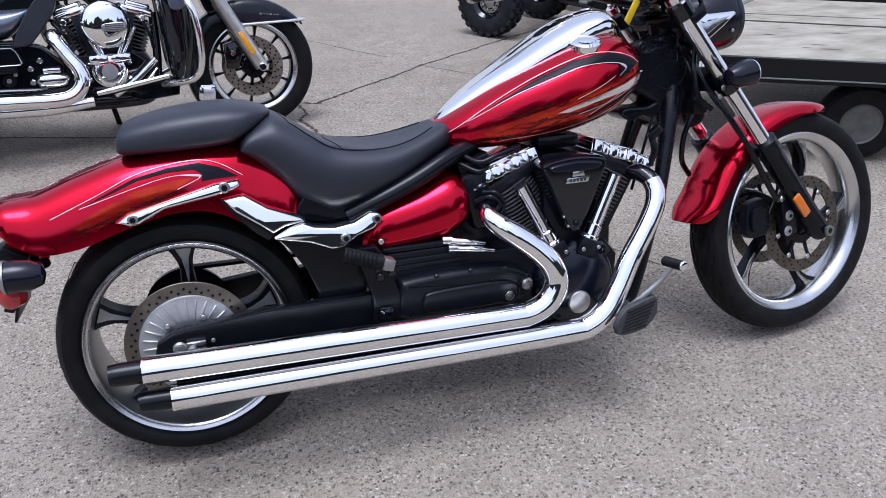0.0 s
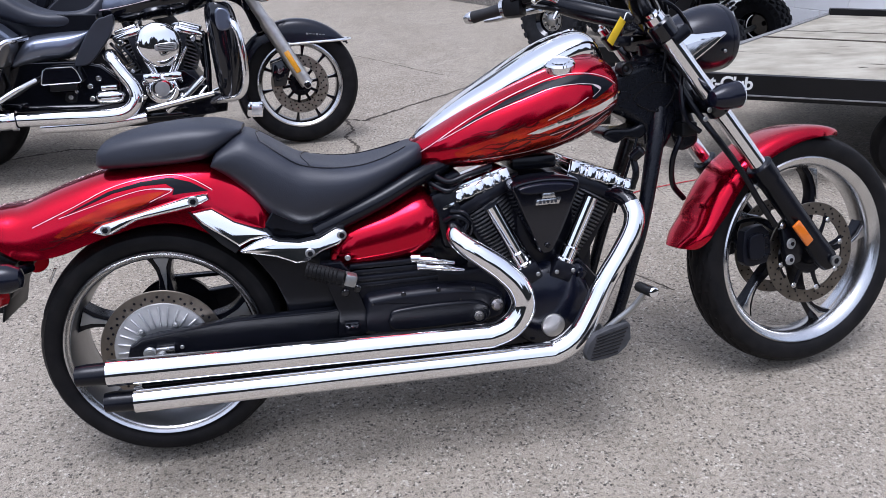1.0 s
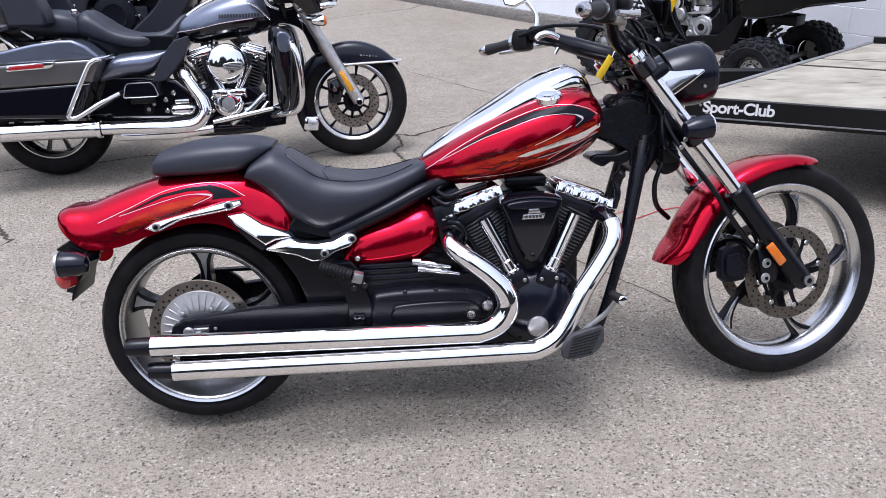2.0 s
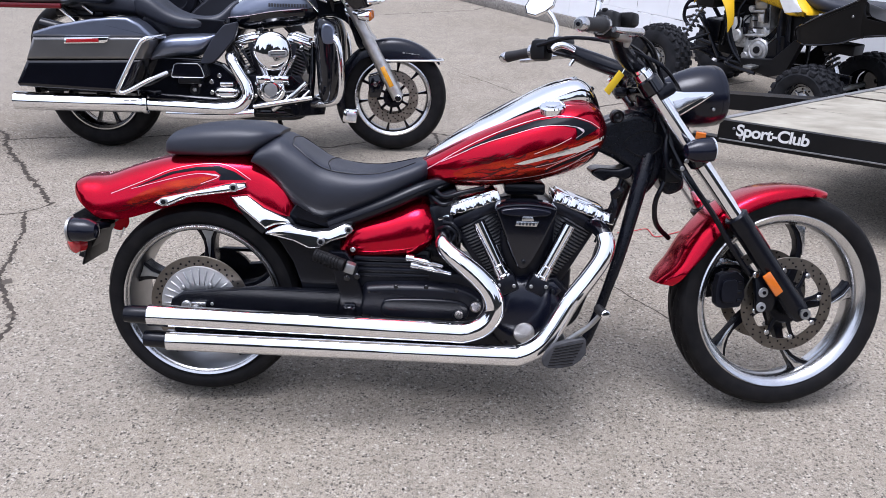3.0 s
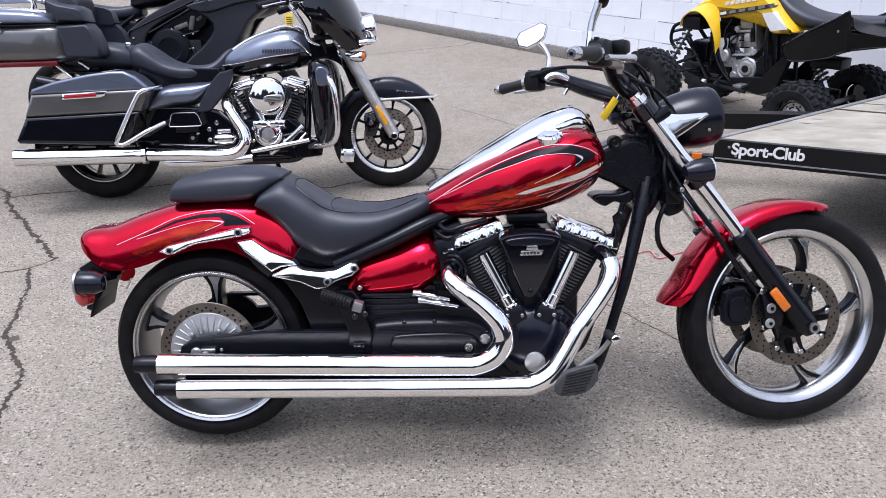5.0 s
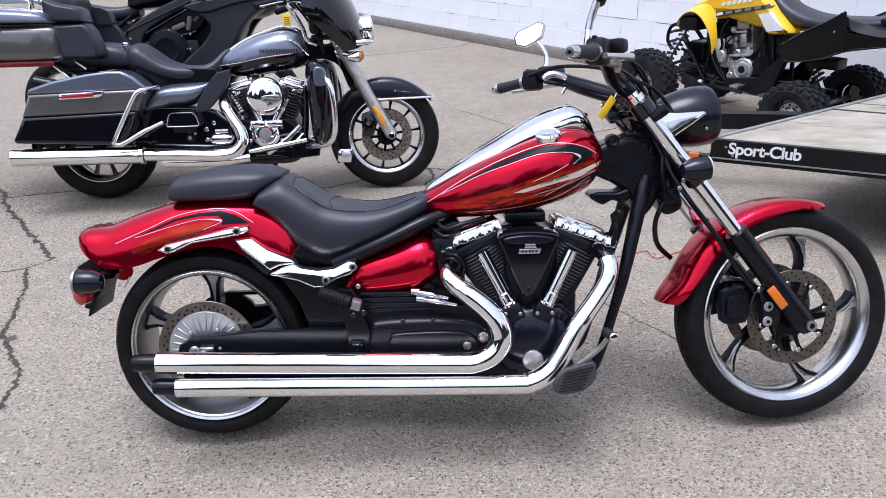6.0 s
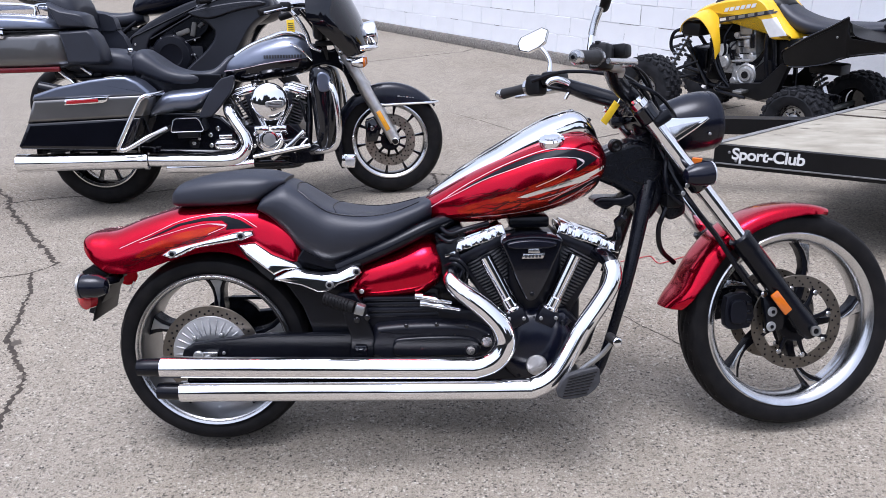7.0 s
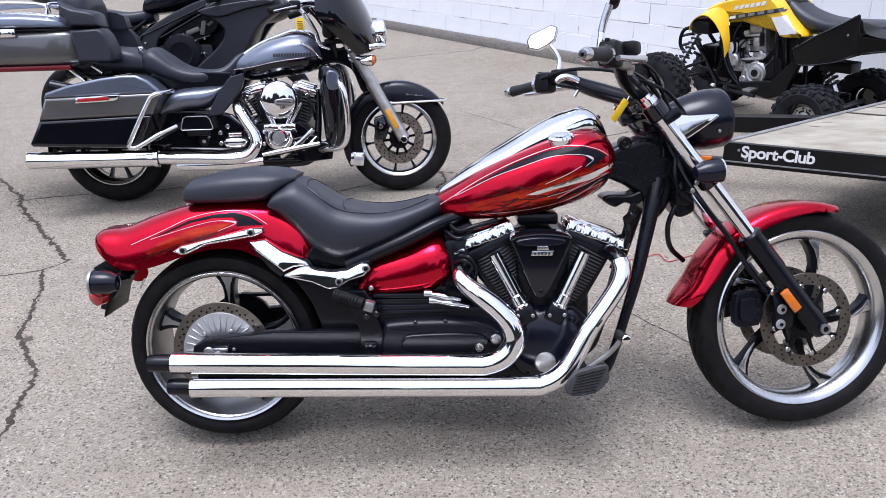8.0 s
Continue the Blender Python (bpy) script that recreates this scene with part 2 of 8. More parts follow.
M["wood_edge"] = mat("grey worn metal edge", (0.33, 0.33, 0.33), 0.5, metal=0.7, vary=0.35, scale=20, rough_vary=0.2)
M["trailer_paint"] = mat("white stencil paint", (0.80, 0.80, 0.78), 0.6, vary=0.12, scale=40)
M["dusty_rim"] = mat("dusty grey steel", (0.13, 0.125, 0.115), 0.6, metal=0.3, vary=0.4, scale=18, rough_vary=0.2, bump=0.0006, bump_scale=140)
M["red_wire"] = mat("red wire", (0.5, 0.02, 0.03), 0.5)
M["spring"] = mat("black coil spring", (0.018, 0.018, 0.02), 0.35, metal=0.0, vary=0.2)


# ---- building helpers ----
from mathutils.bvhtree import BVHTree


def part(name, bm, material, parent=None, label="", sharp=38.0):
    bmesh.ops.recalc_face_normals(bm, faces=bm.faces[:])
    me = bpy.data.meshes.new(name)
    bm.to_mesh(me)
    bm.free()
    me.shade_smooth()
    me.set_sharp_from_angle(angle=radians(sharp))
    me.materials.append(M[material] if isinstance(material, str) else material)
    ob = new(name, me)
    if material not in ("chrome", "alloy", "clear_lens") and max((p.loop_total for p in me.polygons), default=0) > 4 and len(me.polygons) > 30:
        even = ob.modifiers.new("even shading", "WEIGHTED_NORMAL")
        even.keep_sharp, even.weight = True, 100
    if parent is not None:
        ob.parent = parent
    if label:
        ob["label"] = label
    return ob


def sheet_part(name, bm, material, parent=None, label=""):
    """Like part(), for open sheets whose normals are set already."""
    me = bpy.data.meshes.new(name)
    bm.to_mesh(me)
    bm.free()
    me.shade_smooth()
    me.materials.append(M[material])
    ob = new(name, me)
    if parent is not None:
        ob.parent = parent
    if label:
        ob["label"] = label
    return ob


def empty(name, m, label, category, group=""):
    ob = new(name)
    ob.empty_display_size = 0.2
    ob.matrix_world = m
    return tagged(ob, label, category, group)


def join(*bms):
    out = bms[0]
    for b in bms[1:]:
        me = bpy.data.meshes.new("tmp")
        b.to_mesh(me)
        b.free()
        out.from_mesh(me)
        bpy.data.meshes.remove(me)
    return out


def moved(bm, m):
    bm.transform(m)
    return bm


def curve_points(pts, steps=6):
    """Catmull-Rom through the points."""
    p = [Vector(q) for q in pts]
    if len(p) < 3:
        return p
    p = [p[0] * 2 - p[1], *p, p[-1] * 2 - p[-2]]
    out = []
    for i in range(1, len(p) - 2):
        a, b, c, d = p[i - 1:i + 3]
        for s in range(steps):
            t = s / steps
            out.append(0.5 * ((2 * b) + (c - a) * t + (2 * a - 5 * b + 4 * c - d) * t * t + (3 * b - a - 3 * c + d) * t ** 3))
    out.append(p[-2])
    return out


def loft(rings, cap=True, closed=False):
    bm = bmesh.new()
    rows = [[bm.verts.new(v) for v in r] for r in rings]
    n = len(rows[0])
    pairs = list(zip(rows, rows[1:])) + ([(rows[-1], rows[0])] if closed else [])
    for a, b in pairs:
        for i in range(n):
            bm.faces.new((a[i], a[(i + 1) % n], b[(i + 1) % n], b[i]))
    if cap and not closed:
        bm.faces.new(rows[0][::-1])
        bm.faces.new(rows[-1])
    return bm


def sheet(rows):
    """An open grid through rows of points."""
    bm = bmesh.new()
    vs = [[bm.verts.new(v) for v in r] for r in rows]
    for a, b in zip(vs, vs[1:]):
        for i in range(len(a) - 1):
            bm.faces.new((a[i], a[i + 1], b[i + 1], b[i]))
    return bm


def thick(bm, t):
    bmesh.ops.recalc_face_normals(bm, faces=bm.faces[:])
    bmesh.ops.solidify(bm, geom=bm.faces[:], thickness=t)
    return bm


def tube(pts, r, n=12, steps=6, straight=False):
    p = [Vector(q) for q in pts] if straight else curve_points(pts, steps)
    k = len(p)
    rs = r if isinstance(r, (list, tuple)) else [r]
    d = (p[1] - p[0]).normalized()
    u = d.orthogonal().normalized()
    rings = []
    for i in range(k):
        t = (p[min(i + 1, k - 1)] - p[max(i - 1, 0)]).normalized()
        u = (u - t * u.dot(t)).normalized()
        w = t.cross(u)
        f = i / (k - 1) * (len(rs) - 1)
        j = min(int(f), len(rs) - 2) if len(rs) > 1 else 0
        rad = rs[0] if len(rs) == 1 else rs[j] + (rs[j + 1] - rs[j]) * (f - j)
        rings.append([p[i] + (u * math.cos(a) + w * math.sin(a)) * rad for a in (2 * math.pi * q / n for q in range(n))])
    return loft(rings)


def lathe(profile, n=48, m=None, closed=False):
    """Turns (radius, height) round z. closed: the profile is a loop."""
    m = m or Matrix()
    rings = []
    for i in range(n):
        a = 2 * math.pi * i / n
        rings.append([m @ Vector((r * math.cos(a), r * math.sin(a), h)) for r, h in profile])
    bm = bmesh.new()
    rows = [[bm.verts.new(v) for v in r] for r in rings]
    k = len(profile)
    for i in range(n):
        a, b = rows[i], rows[(i + 1) % n]
        for j in range(k if closed else k - 1):
            bm.faces.new((a[j], b[j], b[(j + 1) % k], a[(j + 1) % k]))
    if not closed:
        for i in (0, -1):
            if profile[i][0] > 1e-6:
                bm.faces.new([r[i] for r in rows])
    if min(r for r, h in profile) < 1e-6:
        bmesh.ops.remove_doubles(bm, verts=bm.verts[:], dist=1e-6)
    return bm


def side(x, y, z):
    """A frame whose z axis points to the vehicle's right, for wheels and discs."""
    return Matrix.Translation((x, y, z)) @ Matrix.Rotation(radians(90), 4, "X")


def along(a, b):
    """A frame at a whose z axis points to b."""
    a, b = Vector(a), Vector(b)
    return Matrix.Translation(a) @ (b - a).to_track_quat("Z", "Y").to_matrix().to_4x4()


def cyl(a, b, r, n=20, bevel=0.0, r2=None):
    h = (Vector(b) - Vector(a)).length
    q = r2 if r2 is not None else r
    e = min(bevel, h * 0.4, r * 0.5, q * 0.8)
    prof = [(r - e, 0), (r, e), (q, h - e), (q - e, h)] if e else [(r, 0), (q, h)]
    return lathe(prof, n, along(a, b))


def box(cx, cy, cz, sx, sy, sz, bevel=0.005, m=None, seg=2):
    bm = bmesh.new()
    bmesh.ops.create_cube(bm, size=1.0, matrix=Matrix.Diagonal((sx, sy, sz, 1)))
    if bevel:
        bmesh.ops.bevel(bm, geom=bm.edges[:], offset=min(bevel, 0.45 * min(sx, sy, sz)), segments=seg, affect="EDGES", profile=0.5)
    return moved(bm, Matrix.Translation((cx, cy, cz)) @ (m or Matrix()))


def ry(deg):
    return Matrix.Rotation(radians(deg), 4, "Y")


def rx(deg):
    return Matrix.Rotation(radians(deg), 4, "X")


def rz(deg):
    return Matrix.Rotation(radians(deg), 4, "Z")


def smooth_outline(pts, steps=4):
    p = [Vector((a, b, 0)) for a, b in pts]
    k = len(p)
    out = []
    for i in range(k):
        a, b, c, d = p[i - 1], p[i], p[(i + 1) % k], p[(i + 2) % k]
        for s in range(steps):
            t = s / steps
            v = 0.5 * ((2 * b) + (c - a) * t + (2 * a - 5 * b + 4 * c - d) * t * t + (3 * b - a - 3 * c + d) * t ** 3)
            out.append((v.x, v.y))
    return out


def prism(outline, y0, y1, bevel=0.004, smooth=False, seg=2):
    """An outline in the x-z plane, from y0 to y1."""
    o = smooth_outline(outline) if smooth else outline
    bm = bmesh.new()
    f = bm.faces.new([bm.verts.new((x, y0, z)) for x, z in o])
    r = bmesh.ops.extrude_face_region(bm, geom=[f])
    for v in r["geom"]:
        if isinstance(v, bmesh.types.BMVert):
            v.co.y = y1
    bmesh.ops.recalc_face_normals(bm, faces=bm.faces[:])
    if bevel:
        caps = [e for e in bm.edges if abs(e.verts[0].co.y - e.verts[1].co.y) < 1e-6]
        bmesh.ops.bevel(bm, geom=caps, offset=bevel, segments=seg, affect="EDGES", profile=0.5)
    return bm


def pillow(outline, y0, y1, inset, smooth=True, steps=5):
    """A cover on the x-z plane, domed from y0 to y1 over a rim of the given width."""
    o = smooth_outline(outline) if smooth else outline
    bm = bmesh.new()
    f = bm.faces.new([bm.verts.new((x, y0, z)) for x, z in o])
    f.normal_update()
    sgn = 1 if y1 > y0 else -1
    if f.normal.y * sgn < 0:
        f.normal_flip()
    back = bm.faces.new([bm.verts.new(v.co) for v in reversed(f.verts[:])])
    r = bmesh.ops.extrude_face_region(bm, geom=[f])
    for v in r["geom"]:
        if isinstance(v, bmesh.types.BMVert):
            v.co.y += sgn * abs(y1 - y0) * 0.35
    f = next(g for g in r["geom"] if isinstance(g, bmesh.types.BMFace))
    h = abs(y1 - y0) * 0.65
    for s in range(steps):
        a0, a1 = (s / steps) * math.pi / 2, ((s + 1) / steps) * math.pi / 2
        bmesh.ops.inset_individual(bm, faces=[f], thickness=inset * (math.cos(a0) - math.cos(a1)), depth=h * (math.sin(a1) - math.sin(a0)), use_even_offset=True)
    bmesh.ops.remove_doubles(bm, verts=bm.verts[:], dist=1e-5)
    return bm


def super_ring(x, zb, zt, w, zm=None, n=28, p=2.4, dip=0.0, lean=0.0):
    """A closed ring across the vehicle at x: bottom, top, half width, height of the widest place."""
    zm = zm if zm is not None else (zb + zt) / 2
    ring = []
    for i in range(n):
        a = 2 * math.pi * i / n
        c, s = math.cos(a), math.sin(a)
        y = w * math.copysign(abs(c) ** (2 / p), c)
        h = (zt - zm) if s > 0 else (zm - zb)
        z = zm + h * math.copysign(abs(s) ** (2 / p), s)
        if s > 0 and dip:
            z -= dip * max(0.0, 1 - (y / (w * 0.75)) ** 2)
        ring.append(Vector((x + lean * (z - zm), y, z)))
    return ring


def refine(stations, steps=4):
    """Smooths a table of stations."""
    k = len(stations)
    rows = np.array(stations, float)
    out = []
    for i in range(k - 1):
        a, b, c, d = rows[max(i - 1, 0)], rows[i], rows[i + 1], rows[min(i + 2, k - 1)]
        for s in range(steps):
            t = s / steps
            out.append(0.5 * ((2 * b) + (c - a) * t + (2 * a - 5 * b + 4 * c - d) * t * t + (3 * b - a - 3 * c + d) * t ** 3))
    out.append(rows[-1])
    return out


def film_on(target, outline, lift, cell=0.010, sgn=-1, solid=0.0):
    """Lays an outline of the x-z plane on the outer side of target."""
    target.normal_update()
    tree = BVHTree.FromBMesh(target)
    bm = bmesh.new()
    bm.faces.new([bm.verts.new((x, 0, z)) for x, z in outline])
    bmesh.ops.triangulate(bm, faces=bm.faces[:])
    for _ in range(7):
        long = [e for e in bm.edges if e.calc_length() > cell]
        if not long:
            break
        bmesh.ops.subdivide_edges(bm, edges=long, cuts=1)
        bmesh.ops.triangulate(bm, faces=bm.faces[:])
    bad = []
    for v in bm.verts:
        hit, nrm, _, _ = tree.ray_cast(Vector((v.co.x, sgn * 2.0, v.co.z)), Vector((0, -sgn, 0)))
        if hit is None:
            bad.append(v)
        else:
            if nrm.y * sgn < 0:
                nrm = -nrm
            v.co = hit + nrm * (lift + 0.0006)
    bmesh.ops.delete(bm, geom=bad, context="VERTS")
    bm.normal_update()
    for f in bm.faces:
        if f.normal.y * sgn < 0:
            f.normal_flip()
    if solid:
        bmesh.ops.solidify(bm, geom=bm.faces[:], thickness=-solid)
    return bm


def band(pts, w0, w1=None, steps=5):
    """The outline of a stripe along a smooth line in the x-z plane, of width w0 tapering to w1."""
    w1 = w0 if w1 is None else w1
    p = curve_points([(a, b, 0) for a, b in pts], steps)
    k = len(p)
    left, right = [], []
    for i in range(k):
        t = (p[min(i + 1, k - 1)] - p[max(i - 1, 0)]).normalized()
        w = (w0 + (w1 - w0) * i / (k - 1)) / 2
        q = Vector((-t.y, t.x, 0)) * w
        left.append(((p[i] + q).x, (p[i] + q).y))
        right.append(((p[i] - q).x, (p[i] - q).y))
    return left + right[::-1]


def spiral(a, b, r, wire, turns, n=8):
    m, h = along(a, b), (Vector(b) - Vector(a)).length
    k = int(turns * 14)
    return tube([m @ Vector((r * math.cos(2 * math.pi * turns * i / k), r * math.sin(2 * math.pi * turns * i / k), h * i / k)) for i in range(k + 1)], wire, n, straight=True)


def bolt(name, at, r, parent, material="dull_alloy", out=0.006, m=None, direction=(0, -1, 0)):
    a = Vector(at)
    b = a + Vector(direction) * out
    bm = join(cyl(a, b, r, 18, r * 0.25), cyl(b, b + Vector(direction) * r * 0.25, r * 0.55, 6))
    if m:
        bm.transform(m)
    return part(name, bm, material, parent)


def tyre(cx, cz, radius, bead, half, crown=0.7, n=96, grooves=0, depth=0.004, cy=0.0, skew=1.6, share=0.25):
    """A tyre as a closed loop of profile turned round its axle, with slanting grooves pressed into the tread."""
    sec = []
    for s in (-1, 1):
        row = [(bead, 0.80), (bead + (radius - bead) * 0.14, 0.93), (bead + (radius - bead) * 0.42, 1.0), (bead + (radius - bead) * 0.68, 0.965), (radius - (radius - bead) * 0.20, 0.86),
               (radius - (radius - bead) * 0.115 * crown, 0.70), (radius - (radius - bead) * 0.06 * crown, 0.52), (radius - (radius - bead) * 0.025 * crown, 0.33), (radius - (radius - bead) * 0.006 * crown, 0.15)]
        row = [(r, s * h * half) for r, h in row]
        sec.append(row)
    prof = sec[0] + [(radius, 0.0)] + sec[1][::-1]
    fine = []
    for (r0, h0), (r1, h1) in zip(prof, prof[1:]):
        fine += [(r0, h0), ((r0 + r1) / 2, (h0 + h1) / 2)]
    fine.append(prof[-1])
    prof = fine + [(bead * 0.985, half * 0.6), (bead * 0.985, -half * 0.6)]
    bm = lathe(prof, n, None, closed=True)
    if grooves:
        for v in bm.verts:
            r = math.hypot(v.co.x, v.co.y)
            if r > radius - (radius - bead) * 0.24:
                a = math.atan2(v.co.y, v.co.x) / (2 * math.pi)
                f = (a * grooves + abs(v.co.z) / half * skew + (0.5 if v.co.z > 0 else 0)) % 1.0
                if f < share and abs(v.co.z) > 0.12 * half:
                    k = (r - depth) / r
                    v.co.x *= k
                    v.co.y *= k
    return moved(bm, side(cx, cy, cz))


def drilled_disc(name, c, y, ro, ri, parent, t=0.005, rows=3, per=20, hole=0.0042, m=None, steel="disc"):
    """A brake disc with dark discs on its faces in place of the drilled holes."""
    x, z = c
    bm = lathe([(ri, -t / 2), (ro - 0.001, -t / 2), (ro, -t / 2 + 0.001), (ro, t / 2 - 0.001), (ro - 0.001, t / 2), (ri, t / 2)], 72, side(x, y, z), closed=True)
    if m:
        bm.transform(m)
    d = part(name, bm, steel, parent, "drilled steel brake disc")
    # flat dark discs stand in for the shade inside the holes
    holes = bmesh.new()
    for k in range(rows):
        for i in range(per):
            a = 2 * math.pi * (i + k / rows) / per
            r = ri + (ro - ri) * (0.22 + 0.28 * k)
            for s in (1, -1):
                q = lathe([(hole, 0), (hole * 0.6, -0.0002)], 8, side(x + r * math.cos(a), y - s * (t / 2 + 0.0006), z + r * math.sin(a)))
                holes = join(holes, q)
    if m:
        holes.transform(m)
    part("hole_spot", holes, "satin", d, "dark discs painted for the shaded drilled holes")
    return d


# ---- the place ----
ground_bm = bmesh.new()
bmesh.ops.create_grid(ground_bm, x_segments=8, y_segments=8, size=400)
ground = part("ground", ground_bm, "concrete")
tagged(ground, "weathered grey concrete lot with exposed pebbles and cracks", "ground", kind="structure")

# cracks and joints in the concrete
crack_rng = random.Random(5)


def crack(pts, w, material="crack", rough=0.35, name="crack", label="dark open crack in the concrete"):
    line = []
    drift = 0.0
    p = [Vector((a, b, 0)) for a, b in pts]
    for a, b in zip(p, p[1:]):
        k = max(2, int((b - a).length / 0.011))
        for i in range(k):
            q = a.lerp(b, i / k)
            d = (b - a).normalized()
            drift = 0.90 * drift + crack_rng.uniform(-1, 1) * w * rough * 0.70
            line.append(q + Vector((-d.y, d.x, 0)) * (drift + crack_rng.uniform(-1, 1) * w * rough * 0.22))
    line.append(p[-1])
    bm = bmesh.new()
    rows = []
    for i, q in enumerate(line):
        t = (line[min(i + 1, len(line) - 1)] - line[max(i - 1, 0)]).normalized()
        s = Vector((-t.y, t.x, 0))
        wl_, wr_ = w * crack_rng.uniform(0.10, 0.80) ** 1.2, w * crack_rng.uniform(0.10, 0.80) ** 1.2
        rows.append([q + s * wl_ + Vector((0, 0, 0.0012)), q + Vector((0, 0, 0.0022)), q - s * wr_ + Vector((0, 0, 0.0012))])
    vs = [[bm.verts.new(v) for v in r] for r in rows]
    for a, b in zip(vs, vs[1:]):
        for i in range(2):
            bm.faces.new((a[i], b[i], b[i + 1], a[i + 1]))
    # crumbled edges and grit along the opening
    for q in line[::3]:
        if rough > 0.2 and crack_rng.random() < 0.55:
            c = q + Vector((crack_rng.uniform(-1, 1), crack_rng.uniform(-1, 1), 0)) * w * 1.1
            r = w * crack_rng.uniform(0.10, 0.38)
            n = 7
            rim = [bm.verts.new(c + Vector((r * crack_rng.uniform(0.4, 1.2) * math.cos(k * 2 * math.pi / n), r * crack_rng.uniform(0.4, 1.2) * math.sin(k * 2 * math.pi / n), 0.0012))) for k in range(n)]
            bm.faces.new(rim)
    ob = part(name, bm, material, ground, label)
    return ob


crack([(-2.6, 3.3), (-2.07, 2.6), (-1.89, 2.38), (-1.75, 2.12), (-1.60, 1.95), (-1.46, 1.76), (-1.33, 1.62), (-1.19, 1.43)], 0.028)
crack([(-2.3, 1.1), (-1.8, 1.15), (-1.4, 1.277), (-1.27, 1.32), (-1.19, 1.43)], 0.012)
crack([(-1.27, 1.315), (-1.19, 1.15), (-1.15, 1.035), (-1.10, 0.85), (-1.058, 0.67), (-0.95, 0.50), (-0.853, 0.38), (-0.83, 0.27), (-0.821, 0.18), (-0.777, 0.045), (-0.80, -0.25), (-0.9, -0.6)], 0.021)
crack([(-1.89, 2.38), (-1.55, 2.48), (-1.30, 2.44), (-0.85, 2.62), (-0.3, 2.45), (0.06, 2.44)], 0.016)
crack([(0.06, 2.44), (0.29, 2.60), (0.67, 2.80)], 0.020, name="joint", label="dark joint between concrete slabs")
crack([(0.67, 2.80), (0.79, 2.76), (1.2, 3.06), (1.63, 3.40), (2.44, 3.96), (3.4, 4.6)], 0.022, rough=0.22, name="joint", label="dark joint between concrete slabs")
crack([(0.67, 2.80), (0.70, 2.60), (0.66, 2.45), (0.70, 2.3), (0.68, 2.2), (0.62, 1.9)], 0.024)
crack([(1.63, 3.40), (1.92, 3.07), (2.3, 2.75)], 0.007)
crack([(0.84, 4.54), (1.1, 4.2), (1.28, 3.92), (1.46, 3.69)], 0.008)
crack([(-1.5, 7.1), (-0.09, 7.28), (1.07, 7.9), (1.25, 8.2)], 0.022, rough=0.1, name="joint", label="dark joint between concrete slabs")
crack([(1.35, 0.92), (1.47, 0.74), (1.61, 0.53), (1.66, 0.46)], 0.007)

# oil and dirt patches
for px_, py_, pr_ in ((-1.01, 0.63, 0.030), (-0.86, 0.37, 0.022)):
    bm = bmesh.new()
    prng = random.Random(int(px_ * 1000))
    c = bm.verts.new((px_, py_, 0.0026))
    rim = [bm.verts.new((px_ + pr_ * prng.uniform(0.5, 1.1) * math.cos(a), py_ + pr_ * prng.uniform(0.5, 1.1) * math.sin(a), 0.0014)) for a in (i * math.pi / 9 for i in range(18))]
    for i in range(18):
        bm.faces.new((c, rim[i], rim[(i + 1) % 18]))
    part("stain", bm, "dirt", ground, "dark dirt patch beside the crack")

# painted block wall of the building
WALL_AT, WALL_DIR = Vector((0.64, 9.10, 0)), Vector((0.565, -0.825, 0)).normalized()
wall_m = Matrix.Translation(WALL_AT) @ Matrix.Rotation(math.atan2(WALL_DIR.y, WALL_DIR.x), 4, "Z")
# in this frame x runs along the wall and -y is its outer face
wall = part("wall_building", box(0, 0.0965, 2.1, 26.0, 0.2, 4.2, 0.0), "mortar")
wall.matrix_world = wall_m
tagged(wall, "white-painted concrete block wall with chipped paint", "wall", kind="structure")
footing = part("footing", box(0, 0.05, 0.055, 26.0, 0.17, 0.13, 0.012), "footing", wall, "bare grey concrete footing under the wall")
block_me = box(0, 0, 0, 0.3975, 0.03, 0.1975, 0.003, seg=1)
block_mesh = bpy.data.meshes.new("block")
block_me.to_mesh(block_mesh)
block_me.free()
block_mesh.materials.append(M["block"])
rest = bmesh.new()
wrng = random.Random(3)
for row in range(20):
    for col in range(-32, 32):
        x = col * 0.4 + (0.2 if row % 2 else 0.0)
        z = 0.12 + 0.1 + row * 0.2
        y = 0.004 + wrng.uniform(-0.002, 0.002)
        if row < 8 and -4.2 < x < 7.6:
            b = new("block", block_mesh)
            b.parent = wall
            b.location = (x, y, z)
        else:
            v = [rest.verts.new((x + sx * 0.1965, y + sy * 0.015, z + sz * 0.0965)) for sx in (-1, 1) for sy in (-1, 1) for sz in (-1, 1)]
            for q in ((0, 1, 3, 2), (4, 6, 7, 5), (0, 4, 5, 1), (2, 3, 7, 6), (0, 2, 6, 4), (1, 5, 7, 3)):
                rest.faces.new([v[i] for i in q])
# dark hairline gaps in some of the joints
gaps = bmesh.new()
for k in range(90):
    row = wrng.randrange(0, 9)
    z = 0.12 + row * 0.2 + wrng.uniform(-0.003, 0.003)
    x = wrng.uniform(-4.2, 7.6)
    ln, h = wrng.uniform(0.04, 0.30), wrng.uniform(0.002, 0.006)
    if wrng.random() < 0.3:
        x, z, ln, h = round(x / 0.4) * 0.4 + (0.0 if row % 2 else 0.2), z + wrng.uniform(0.02, 0.10), 0.004, wrng.uniform(0.03, 0.09)
    gaps.faces.new([gaps.verts.new((x + a, -0.0145, z + b)) for a, b in ((0, 0), (ln * 0.5, -h * 0.3), (ln, 0), (ln, h), (ln * 0.4, h * wrng.uniform(0.6, 1.3)), (0, h))])
part("joint_gap", gaps, "dirt", wall, "dark hairline gaps in the joints")
